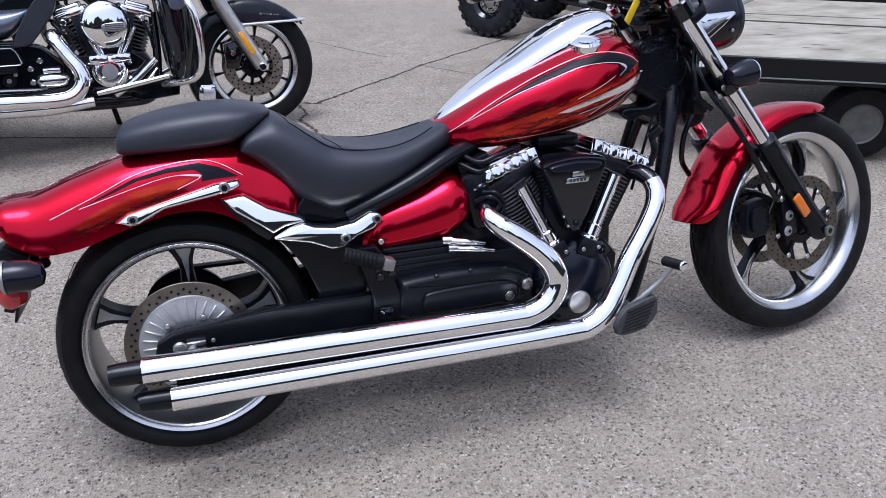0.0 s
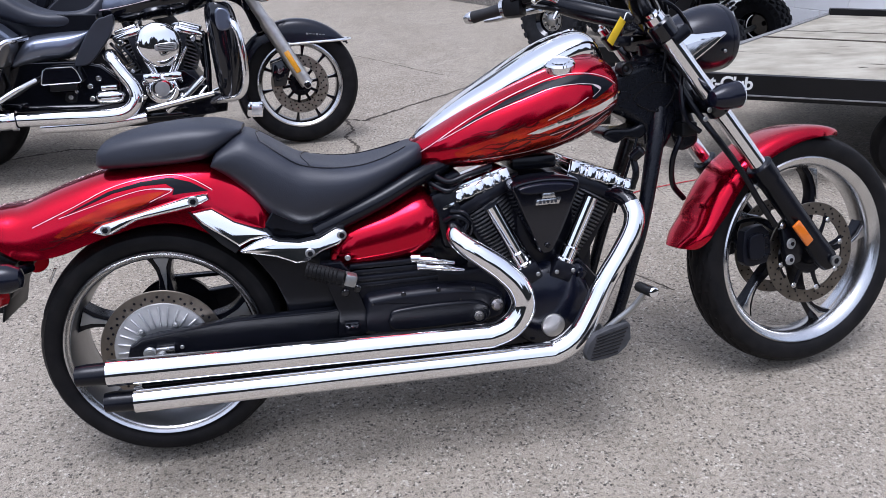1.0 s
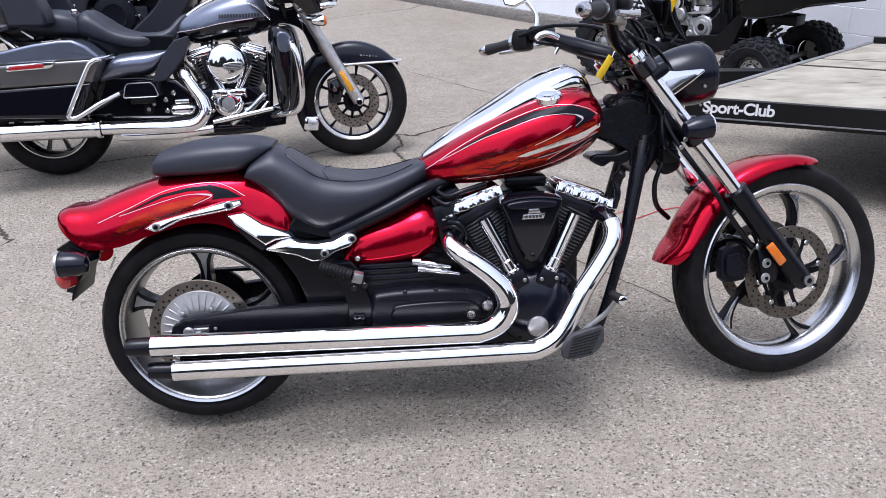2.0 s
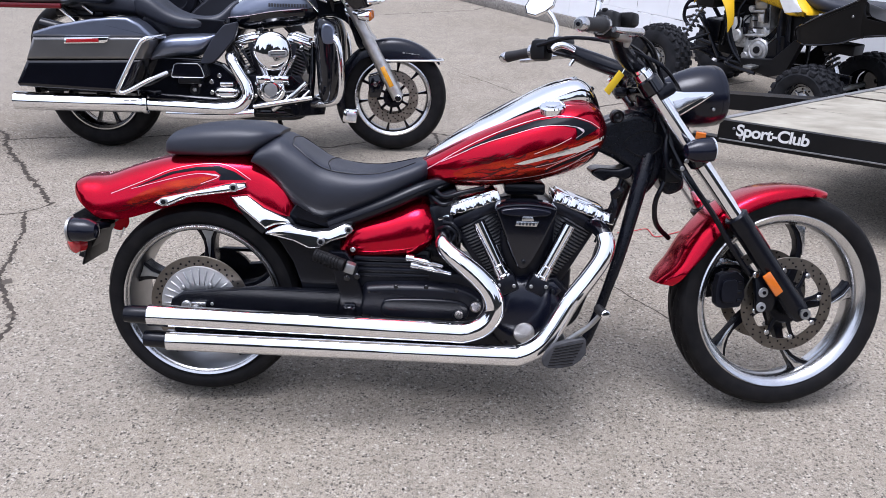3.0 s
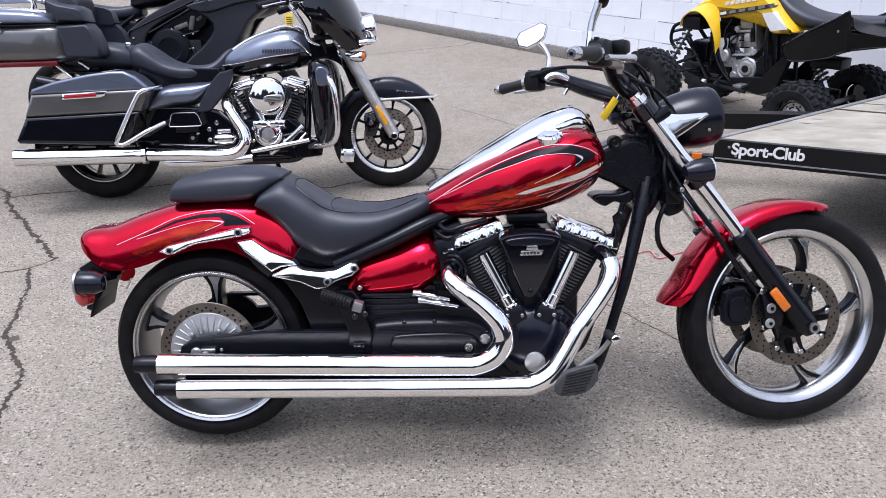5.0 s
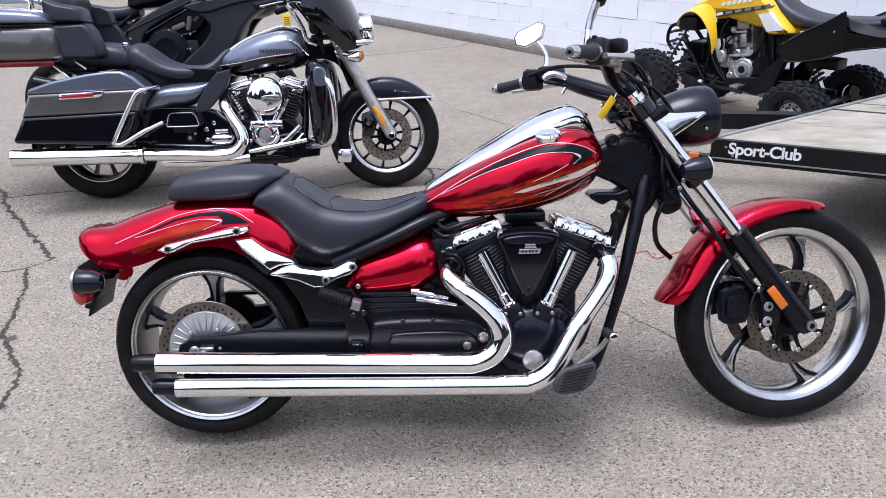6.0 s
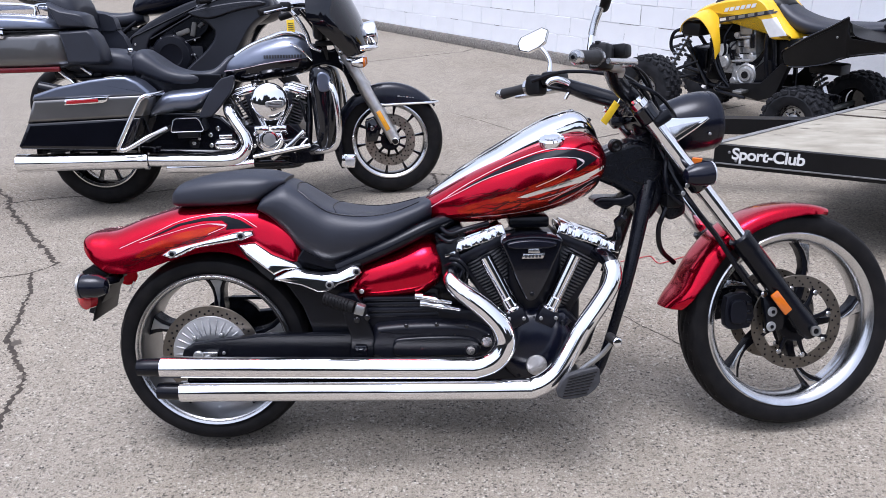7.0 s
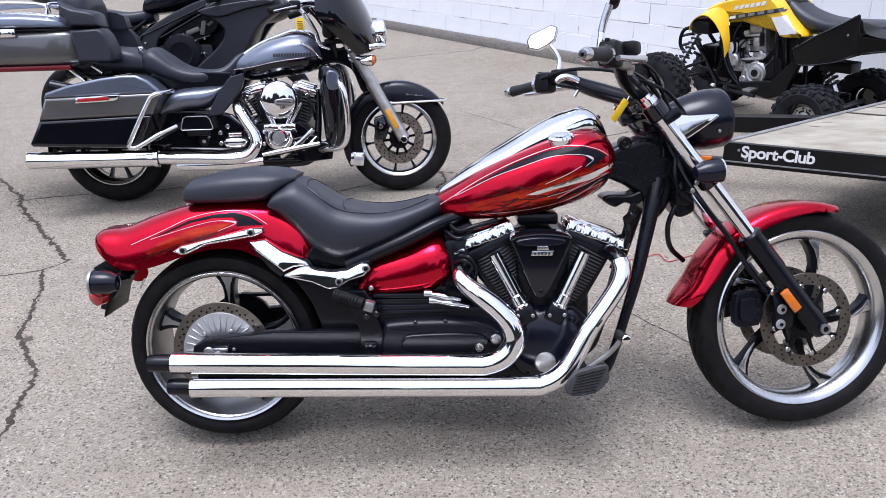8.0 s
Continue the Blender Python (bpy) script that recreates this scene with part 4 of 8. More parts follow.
part("console_inlay", tube([(0.76, 0.026, 0.841), (0.85, 0.034, 0.893), (0.94, 0.042, 0.944), (0.99, 0.046, 0.970)], [0.002, 0.0065, 0.007, 0.003], 10), "gloss_black", console)
gauge = along((1.080, 0, 1.003), (1.045, 0, 1.10))
part("speedometer", lathe([(0.040, -0.02), (0.046, 0.004), (0.043, 0.008), (0.037, 0.005)], 40, gauge, closed=True), "chrome", console, "chrome speedometer bezel")
part("dial", lathe([(0.0, 0.003), (0.039, 0.003), (0.039, -0.01)], 36, gauge), "gloss_black", console, "dark round dial")
for a in (-40, -5, 40):
    part("warning_light", moved(box(0, 0, 0, 0.012, 0.022, 0.010, 0.003), Matrix.Translation((1.165, 0.028 * math.sin(radians(a)), 0.992)) @ ry(40)), "gloss_black", console)
cap = along((1.036, -0.134, 0.936), (1.026, -0.165, 1.036))
fuel_cap = part("fuel_cap", lathe([(0.037, -0.012), (0.038, 0.008), (0.034, 0.013), (0.020, 0.016), (0.0, 0.017)], 40, cap), "chrome", tank, "round chrome fuel cap")
part("cap_lid", lathe([(0.024, 0.014), (0.025, 0.0185), (0.018, 0.0205), (0.0, 0.021)], 30, cap), "chrome", fuel_cap)

# side covers and seat rail
for s in (-1, 1):
    part("side_cover", moved(loft([super_ring(x, b, t, w, b + (t - b) * 0.45, 28, 2.8) for x, b, t, w in refine([(0.398, 0.478, 0.492, 0.050), (0.412, 0.466, 0.510, 0.100), (0.437, 0.458, 0.545, 0.135), (0.475, 0.454, 0.592, 0.152), (0.574, 0.458, 0.626, 0.162), (0.640, 0.466, 0.652, 0.166), (0.676, 0.482, 0.652, 0.162), (0.702, 0.508, 0.628, 0.150), (0.716, 0.536, 0.598, 0.120)], 4)]), Matrix.Translation((0, 0, 0.004))) if s < 0 else box(0.56, 0.06, 0.54, 0.2, 0.08, 0.08, 0.02), "red", red, "candy red side cover", sharp=60)
    part("seat_rail", tube([(0.400, s * 0.125, 0.572), (0.480, s * 0.137, 0.606), (0.570, s * 0.134, 0.644), (0.660, s * 0.116, 0.684), (0.740, s * 0.08, 0.708)], 0.022, 12), "satin", red, "black seat rail")
bolt("cover_bolt", (0.469, -0.152, 0.506), 0.008, red, "alloy", 0.008)

# exhausts
pipe_up = part("exhaust_pipe", tube([(-0.104, -0.262, 0.320), (0.30, -0.262, 0.309), (0.74, -0.262, 0.298), (0.81, -0.262, 0.299), (0.862, -0.262, 0.322), (0.888, -0.261, 0.368), (0.876, -0.258, 0.418), (0.840, -0.250, 0.460), (0.790, -0.240, 0.500), (0.755, -0.226, 0.526), (0.736, -0.205, 0.545), (0.738, -0.180, 0.558)], [0.0315] * 5 + [0.0305, 0.0295, 0.0275, 0.024, 0.020], 28, 8), "chrome", red, "long chrome upper exhaust")
part("header", tube([(0.736, -0.195, 0.550), (0.742, -0.17, 0.560), (0.755, -0.14, 0.566), (0.78, -0.10, 0.570)], 0.021, 16), "satin", pipe_up)
part("exhaust_tip", tube([(-0.172, -0.262, 0.321), (-0.15, -0.262, 0.321), (-0.100, -0.262, 0.320)], [0.0235, 0.0255, 0.0265], 24), "satin", pipe_up, "black exhaust tip")
pipe_low = part("exhaust_pipe", tube([(-0.054, -0.262, 0.246), (0.40, -0.262, 0.238), (0.90, -0.262, 0.230), (0.975, -0.262, 0.235), (1.030, -0.258, 0.268), (1.068, -0.252, 0.322), (1.112, -0.242, 0.400), (1.160, -0.228, 0.465), (1.196, -0.212, 0.518), (1.208, -0.198, 0.555), (1.203, -0.182, 0.582)], [0.0305] * 4 + [0.029, 0.0275, 0.027, 0.027, 0.025], 28, 8), "chrome", red, "long chrome lower exhaust")
part("header", tube([(1.205, -0.186, 0.574), (1.200, -0.170, 0.588), (1.182, -0.140, 0.600), (1.14, -0.08, 0.600)], 0.0235, 16), "gloss_black", pipe_low)
part("exhaust_tip", tube([(-0.120, -0.262, 0.248), (-0.10, -0.262, 0.248), (-0.050, -0.262, 0.246)], [0.0225, 0.0245, 0.0255], 24), "satin", pipe_low, "black exhaust tip")
part("exhaust_bracket", box(0.30, -0.235, 0.275, 0.08, 0.02, 0.10, 0.004), "satin", red)
part("exhaust_bracket", box(0.38, -0.240, 0.272, 0.84, 0.012, 0.070, 0.003), "satin", red, "black plate between the exhausts")

# engine
engine = part("engine_block", join(prism([(0.74, 0.44), (0.90, 0.44), (1.08, 0.44), (1.13, 0.38), (1.12, 0.28), (1.04, 0.215), (0.86, 0.21), (0.62, 0.22), (0.46, 0.25), (0.46, 0.46), (0.60, 0.48)], -0.145, 0.15, 0.015), box(0.98, 0, 0.41, 0.30, 0.22, 0.12, 0.02)), "crinkle", red, "black v-twin engine block")


UPTURN = Matrix(((1, 0, 0, 0), (0, 1, 0.22, 0), (0, 0, 1, 0), (0, 0, 0, 1)))


def fin_plate(w, d, h, n=28, p=3.0):
    """A cooling fin with a rounded outline."""
    bm = bmesh.new()
    ring = []
    for i in range(n):
        c, k = math.cos(2 * math.pi * i / n), math.sin(2 * math.pi * i / n)
        ring.append((w * 0.5 * math.copysign(abs(c) ** (2 / p), c), d * 0.5 * math.copysign(abs(k) ** (2 / p), k)))
    low = [bm.verts.new((x, y, -h / 2)) for x, y in ring]
    top = [bm.verts.new((x, y, h / 2)) for x, y in ring]
    bm.faces.new(low[::-1])
    bm.faces.new(top)
    for i in range(n):
        bm.faces.new((low[i], low[(i + 1) % n], top[(i + 1) % n], top[i]))
    return bm


CYLS = (((0.935, 0.425), (0.795, 0.668)), ((1.025, 0.425), (1.160, 0.668)))
for (bx, bz), (tx, tz) in CYLS:
    a, b = Vector((bx, -0.02, bz)), Vector((tx, -0.02, tz))
    d = (b - a).normalized()
    ang = math.degrees(math.atan2(d.x, d.z))
    barrel = part("cylinder", cyl(a, a + d * 0.215, 0.062, 32), "crinkle", engine, "black finned cylinder")
    part("barrel_core", moved(box(0, 0, 0.115, 0.138, 0.205, 0.21, 0.012), Matrix.Translation(a) @ ry(ang)), "crinkle", barrel)
    for i in range(18):
        w = 0.118 + 0.042 * min(i, 11) / 11
        q = Matrix.Translation(a + d * (0.026 + 0.0104 * i)) @ ry(ang)
        part("cooling_fin", moved(fin_plate(w, 0.235, 0.0042), q), "fin", barrel)
    head = part("cylinder_head", moved(box(0, 0, 0, 0.172, 0.235, 0.035, 0.010), Matrix.Translation(a + d * 0.222) @ ry(ang * 0.85)), "crinkle", engine)
    q = Matrix.Translation(a + d * 0.256) @ ry(math.copysign(18.0, ang))
    inner = -math.copysign(1.0, ang)
    cover = part("rocker_cover", join(moved(box(0, 0.004, -0.002, 0.192, 0.222, 0.026, 0.003), q @ UPTURN), moved(box(0.012 * inner, 0.004, 0.014, 0.140, 0.190, 0.012, 0.005), q), moved(box(0.070 * inner, -0.02, 0.014, 0.040, 0.170, 0.018, 0.007), q)), "chrome", engine, "chrome scalloped rocker cover", 40)
    for k, wd, z0, z1 in ((-0.080, 0.034, -0.018, 0.006), (-0.050, 0.018, -0.014, 0.009), (-0.022, 0.026, -0.014, 0.014), (0.008, 0.014, -0.012, 0.009), (0.034, 0.024, -0.013, 0.017), (0.060, 0.014, -0.010, 0.013), (0.082, 0.024, -0.010, 0.020)):
        part("cover_lobe", moved(box(k * inner, -0.110, (z0 + z1) / 2, wd, 0.016, z1 - z0, 0.0022, seg=2), q @ UPTURN), "chrome", cover)
    for k, h in ((-0.080, 0.006), (-0.022, 0.014), (0.034, 0.017)):
        bolt("cover_bolt", (k * inner, -0.108, h), 0.007, cover, "alloy", 0.005, q, (0, 0, 1))
for name, a, b in (("pushrod_tube", (0.836, -0.168, 0.606), (0.916, -0.168, 0.447)), ("pushrod_tube", (1.102, -0.168, 0.606), (1.030, -0.168, 0.447))):
    tb = part(name, tube([a, Vector(a).lerp(Vector(b), 0.78), Vector(a).lerp(Vector(b), 0.80), b], [0.0190, 0.0190, 0.0220, 0.0220], 20, straight=True), "chrome", engine, "chrome pushrod tube")
    part("collar", cyl(Vector(a).lerp(Vector(b), 0.955), Vector(a).lerp(Vector(b), 1.05), 0.0255, 20, 0.005), "chrome", tb)
    part("second_tube", tube([Vector(a).lerp(Vector(b), 0.50) + Vector((0.014, 0.012, 0.008)), Vector(b) + Vector((0.014, 0.010, 0.004))], [0.009, 0.014], 14, straight=True), "chrome", tb)
    part("tappet_block", moved(box(0, 0, 0, 0.060, 0.05, 0.050, 0.008), Matrix.Translation(Vector(a).lerp(Vector(b), 1.16)) @ ry(-27 if b[0] < 0.97 else 27)), "crinkle", tb)
    for k in (-1, 1):
        bolt("tappet_bolt", Vector(a).lerp(Vector(b), 1.13) + Vector((0.022 * k, -0.026, -0.004)), 0.006, tb, "dull_alloy", 0.004)
air = part("air_cleaner", pillow([(0.880, 0.650), (0.900, 0.668), (0.971, 0.676), (1.045, 0.668), (1.064, 0.650), (1.050, 0.612), (1.016, 0.535), (0.990, 0.484), (0.970, 0.472), (0.950, 0.484), (0.915, 0.560), (0.890, 0.620)], -0.145, -0.205, 0.010, smooth=True), "gloss_black", red, "black shield-shaped air cleaner cover", sharp=50)
part("cover_rim", tube([(x, -0.202, z) for x, z in smooth_outline([(0.890, 0.646), (0.904, 0.660), (0.971, 0.667), (1.040, 0.660), (1.054, 0.646), (1.040, 0.610), (1.008, 0.536), (0.984, 0.492), (0.970, 0.484), (0.956, 0.492), (0.924, 0.562), (0.900, 0.620)])], 0.0035, 6), "gloss_black", air, "raised rim of the cover")
bolt("cover_screw", (0.971, -0.205, 0.500), 0.007, air, "satin", 0.006)
part("cover_cap", pillow([(0.905, 0.655), (0.97, 0.662), (1.035, 0.655), (1.040, 0.642), (1.015, 0.634), (0.925, 0.634), (0.900, 0.642)], -0.198, -0.214, 0.006), "blue_black", air)
badge = part("badge", prism([(0.940, 0.606), (0.944, 0.620), (1.008, 0.621), (1.002, 0.606)], -0.205, -0.212, 0.0015), "alloy", air, "small silver badge")
part("badge_crest", prism([(0.958, 0.622), (0.960, 0.634), (0.975, 0.640), (0.990, 0.635), (0.994, 0.622)], -0.205, -0.211, 0.0015), "alloy", badge)
for k in range(5):
    part("badge_bar", box(0.953 + 0.010 * k, -0.2125, 0.6135, 0.006, 0.001, 0.008, 0.0), "decal_dark", badge)

crank = part("crankcase_cover", join(lathe([(0.118, -0.02), (0.118, 0.012), (0.112, 0.026), (0.098, 0.040), (0.075, 0.050), (0.045, 0.055), (0.0, 0.057)], 60, side(0.988, -0.140, 0.325)), prism([(0.880, 0.400), (0.900, 0.432), (1.070, 0.432), (1.096, 0.400), (1.06, 0.36), (0.92, 0.36)], -0.13, -0.172, 0.014, seg=3)), "blue_black", red, "black domed crankcase cover", 60)
part("oil_cap", lathe([(0.031, -0.02), (0.032, 0.003), (0.0295, 0.0065), (0.022, 0.0082), (0.012, 0.0092), (0.0, 0.0095)], 40, side(0.986, -0.194, 0.278)), "fork_alloy", crank, "round chrome inspection cap")
for bx, bz in ((0.905, 0.408), (0.980, 0.418), (1.066, 0.404), (1.078, 0.310), (1.03, 0.245), (0.935, 0.240), (0.892, 0.300)):
    bolt("case_bolt", (bx, -0.172, bz), 0.007, crank, "satin", 0.008)
trans = part("primary_cover", pillow([(0.500, 0.300), (0.500, 0.390), (0.540, 0.408), (0.700, 0.412), (0.800, 0.402), (0.860, 0.372), (0.868, 0.330), (0.840, 0.302), (0.70, 0.292)], -0.130, -0.180, 0.020), "crinkle", red, "black primary cover", sharp=50)
part("raised_panel", pillow([(0.560, 0.320), (0.560, 0.352), (0.590, 0.368), (0.760, 0.370), (0.815, 0.352), (0.818, 0.318), (0.78, 0.308), (0.60, 0.308)], -0.178, -0.190, 0.008), "satin", trans)
bolt("drain_bolt", (0.790, -0.186, 0.325), 0.014, trans, "dirty_alloy", 0.005)
part("drain_ring", lathe([(0.016, 0.0), (0.022, 0.003), (0.018, 0.005)], 24, side(0.790, -0.186, 0.325), closed=True), "crinkle", trans)
for bx, bz in ((0.52, 0.385), (0.60, 0.402), (0.69, 0.404), (0.78, 0.396), (0.845, 0.365), (0.525, 0.312), (0.575, 0.337), (0.745, 0.372)):
    bolt("case_bolt", (bx, -0.173, bz), 0.0065, trans, "gloss_black", 0.006)
upper = part("gearbox_cover", join(*[box(0.580, -0.118 - 0.004 * (i % 2), 0.428 + 0.017 * i, 0.235 - 0.006 * i, 0.060, 0.0145, 0.005) for i in range(4)]), "crinkle", red, "black ribbed gearbox cover")
part("gearbox_body", box(0.58, 0, 0.45, 0.24, 0.22, 0.10, 0.01), "crinkle", red)
for z, x0, x1 in ((0.484, 0.640, 0.735), (0.462, 0.655, 0.760)):
    part("oil_line", tube([(x0, -0.150, z), ((x0 + x1) / 2, -0.172, z - 0.004), (x1, -0.160, z - 0.018)], [0.0095, 0.0085, 0.006], 14), "chrome", red, "short chrome oil line")
    part("line_fitting", cyl((x0 - 0.012, -0.146, z + 0.001), (x0 + 0.014, -0.153, z), 0.0125, 12, 0.002), "alloy", red)
part("starter_drum", cyl((0.838, -0.10, 0.352), (0.838, -0.200, 0.352), 0.016, 24, 0.005), "dirty_alloy", red)
part("intake", box(0.975, 0.0, 0.60, 0.10, 0.20, 0.14, 0.02), "crinkle", red)
for k, (x0, z0, x1, z1) in enumerate(((0.74, 0.668, 0.80, 0.660), (0.86, 0.685, 0.93, 0.664))):
    part("wiring", tube([(x0, -0.07, z0), ((x0 + x1) / 2, -0.10, z0 - 0.02), (x1, -0.08, z1)], 0.008, 8), "satin", red)
part("coil_box", box(0.975, -0.03, 0.695, 0.12, 0.14, 0.035, 0.008), "satin", red)
part("battery_box", box(0.42, 0, 0.47, 0.14, 0.20, 0.18, 0.015), "satin", red)

# frame
for s in (-1, 1):
    part("down_tube", tube([(1.345, s * 0.045, 0.80), (1.318, s * 0.08, 0.71), (1.272, s * 0.115, 0.52), (1.240, s * 0.12, 0.400), (1.205, s * 0.12, 0.280), (1.175, s * 0.12, 0.218), (1.12, s * 0.12, 0.200), (0.98, s * 0.12, 0.195), (0.70, s * 0.12, 0.200), (0.46, s * 0.12, 0.250)], [0.027, 0.024, 0.0185, 0.0155, 0.0155, 0.017, 0.020, 0.020, 0.020, 0.020], 14), "neck_black", red, "black frame down tube")
neck = part("neck_cover", prism([(1.171, 0.880), (1.198, 0.898), (1.221, 0.909), (1.257, 0.919), (1.305, 0.931), (1.356, 0.910), (1.364, 0.860), (1.385, 0.819), (1.392, 0.774), (1.375, 0.722), (1.341, 0.682), (1.305, 0.706), (1.294, 0.747), (1.252, 0.782), (1.206, 0.803), (1.171, 0.824)], -0.066, 0.066, 0.020, True, 4), "neck_black", red, "black cast frame neck", 60)
part("neck_recess", prism([(1.262, 0.833), (1.318, 0.875), (1.375, 0.859), (1.365, 0.820), (1.326, 0.798)], -0.066, -0.0675, 0.001, True), "neck_black", neck, "recessed leaf-shaped panel")
part("neck_panel", prism([(1.199, 0.852), (1.242, 0.858), (1.239, 0.837), (1.200, 0.820)], -0.066, -0.0695, 0.002, True), "neck_black", neck)
part("neck_seam", tube([(x, -0.067, z) for x, z in smooth_outline([(1.262, 0.833), (1.318, 0.875), (1.375, 0.859), (1.365, 0.820), (1.326, 0.798)])], 0.0022, 6), "rubber", neck)
for bx, bz in ((1.232, 0.800), (1.330, 0.800), (1.318, 0.905)):
    bolt("neck_bolt", (bx, -0.066, bz), 0.006, neck, "satin", 0.004)
part("ignition_lock", lathe([(0.019, -0.02), (0.019, 0.010), (0.015, 0.014), (0.012, 0.011), (0.008, 0.010), (0.004, 0.013), (0.0, 0.013)], 28, side(1.237, -0.066, 0.916)), "plastic", neck, "ignition lock barrel")
part("backbone", tube([(1.30, 0, 0.86), (1.05, 0, 0.80), (0.80, 0, 0.73), (0.55, 0, 0.60)], 0.03, 12), "satin", red)
part("horn_bracket", prism([(1.173, 0.749), (1.194, 0.761), (1.254, 0.760), (1.288, 0.770), (1.296, 0.743), (1.272, 0.728), (1.243, 0.736), (1.228, 0.730), (1.212, 0.723), (1.185, 0.735)], -0.075, 0.02, 0.008, True, 3), "satin", red, "black horn bracket below the tank")
part("steering_head", prism([(1.300, 0.930), (1.345, 0.950), (1.380, 0.905), (1.410, 0.845), (1.446, 0.776), (1.462, 0.715), (1.440, 0.690), (1.404, 0.688), (1.380, 0.742), (1.368, 0.800), (1.350, 0.870)], -0.055, 0.055, 0.014, True, 3), "neck_black", red, "black steering head")
part("head_bearing", cyl((1.335, 0, 0.985), (1.345, 0, 0.945), 0.036, 24, 0.006), "satin", red)
part("radiator_rod", cyl((1.262, -0.09, 0.735), (1.195, -0.10, 0.540), 0.004, 8), "satin", red)
part("side_stand", tube([(0.78, 0.13, 0.20), (0.80, 0.20, 0.08), (0.82, 0.27, -0.055)], 0.013, 10), "satin", red, "black side stand")

# hoses and small black fittings round the engine
for pts, r in (
    ([(0.720, -0.150, 0.575), (0.748, -0.180, 0.590), (0.772, -0.180, 0.570), (0.752, -0.178, 0.545), (0.722, -0.165, 0.548)], 0.007),
    ([(0.735, -0.165, 0.600), (0.765, -0.185, 0.598), (0.785, -0.175, 0.560), (0.775, -0.150, 0.520)], 0.0055),
    ([(0.700, -0.100, 0.690), (0.735, -0.145, 0.672), (0.780, -0.150, 0.685), (0.850, -0.130, 0.700)], 0.008),
    ([(0.690, -0.110, 0.670), (0.730, -0.150, 0.650), (0.760, -0.140, 0.660)], 0.007),
    ([(1.230, -0.130, 0.700), (1.238, -0.140, 0.650), (1.225, -0.130, 0.600)], 0.009),
):
    part("hose", tube(pts, r, 10), "satin", red, "thin black hose")
part("plug_cap", cyl((1.228, -0.135, 0.690), (1.250, -0.150, 0.715), 0.014, 16, 0.004), "satin", red)
part("ignition_coil", box(0.735, -0.06, 0.660, 0.090, 0.12, 0.040, 0.010, ry(-20)), "satin", red)
part("frame_gusset", box(0.72, 0.0, 0.50, 0.14, 0.20, 0.14, 0.015), "satin", red, "black frame gusset")
part("regulator_box", box(0.738, -0.085, 0.575, 0.070, 0.11, 0.150, 0.012, ry(-12)), "satin", red, "black box behind the side cover")
part("cylinder_valley", box(0.985, -0.05, 0.54, 0.16, 0.20, 0.24, 0.02), "crinkle", red)

# rider controls on the side
rest = part("foot_rest", pillow([(1.029, 0.238), (1.040, 0.266), (1.058, 0.286), (1.100, 0.300), (1.142, 0.310), (1.152, 0.300), (1.154, 0.262), (1.140, 0.240), (1.118, 0.222), (1.085, 0.214), (1.050, 0.212), (1.034, 0.220)], -0.296, -0.312, 0.005, False), "worn_rubber", red, "black ribbed rubber brake pedal pad", sharp=50)
for k in range(7):
    t = k / 6
    part("tread_rib", tube([(1.046 + 0.016 * t, -0.3125, 0.224 + 0.056 * t - 0.004 * t * t), (1.116 + 0.026 * t, -0.3125, 0.234 + 0.062 * t)], 0.0024, 6, straight=True), "rubber", rest)
part("rest_bracket", box(1.09, -0.24, 0.255, 0.05, 0.12, 0.03, 0.006, ry(-35)), "dull_alloy", rest)
lever = part("pedal_lever", tube([(1.070, -0.270, 0.255), (1.110, -0.292, 0.300), (1.155, -0.310, 0.345), (1.180, -0.325, 0.385)], [0.010, 0.0085, 0.0075, 0.007], 14), "dull_alloy", red, "forged alloy pedal lever")
part("peg_end", cyl((1.180, -0.290, 0.392), (1.187, -0.365, 0.398), 0.0135, 18, 0.004), "plastic", lever)
part("peg_cap", lathe([(0.0, 0.004), (0.010, 0.003), (0.013, 0.0)], 18, along((1.187, -0.365, 0.398), (1.19, -0.40, 0.40))), "chrome", lever)
hanger = part("foot_peg_hanger", prism([(0.427, 0.310), (0.434, 0.374), (0.422, 0.413), (0.405, 0.470), (0.400, 0.505), (0.450, 0.505), (0.487, 0.460), (0.490, 0.416), (0.504, 0.372), (0.502, 0.313), (0.465, 0.298)], -0.150, -0.182, 0.006), "satin", red, "black passenger peg hanger")
peg = part("passenger_peg", tube([(0.366, -0.215, 0.503), (0.400, -0.222, 0.494), (0.452, -0.232, 0.478)], 0.0185, 16), "rubber", hanger, "folded black rubber peg")
for k in range(8):
    t = k / 8
    q = Vector((0.372, -0.216, 0.501)).lerp(Vector((0.445, -0.231, 0.480)), t)
    part("peg_rib", lathe([(0.0185, -0.002), (0.0205, 0.0), (0.0185, 0.002)], 16, along(q, q + Vector((0.073, -0.015, -0.021)))), "rubber", peg)
part("peg_clevis", box(0.468, -0.215, 0.468, 0.030, 0.035, 0.030, 0.005, ry(18)), "dull_alloy", hanger)
for bx, bz, br in ((0.464, 0.331, 0.014), (0.455, 0.425, 0.010), (0.485, 0.432, 0.010), (0.450, 0.445, 0.006)):
    bolt("hanger_bolt", (bx, -0.182, bz), br, hanger, "gloss_black", 0.006)
part("square_nut", join(box(0.464, -0.188, 0.331, 0.036, 0.010, 0.036, 0.004), lathe([(0.010, 0.0), (0.014, 0.004), (0.010, 0.005)], 18, side(0.464, -0.193, 0.331), closed=True)), "gloss_black", hanger)

# ---- front end, turned with the steering ----
def fpart(name, bm, material, parent, label="", sharp=38.0):
    return part(name, moved(bm, STEER), material, parent, label, sharp)


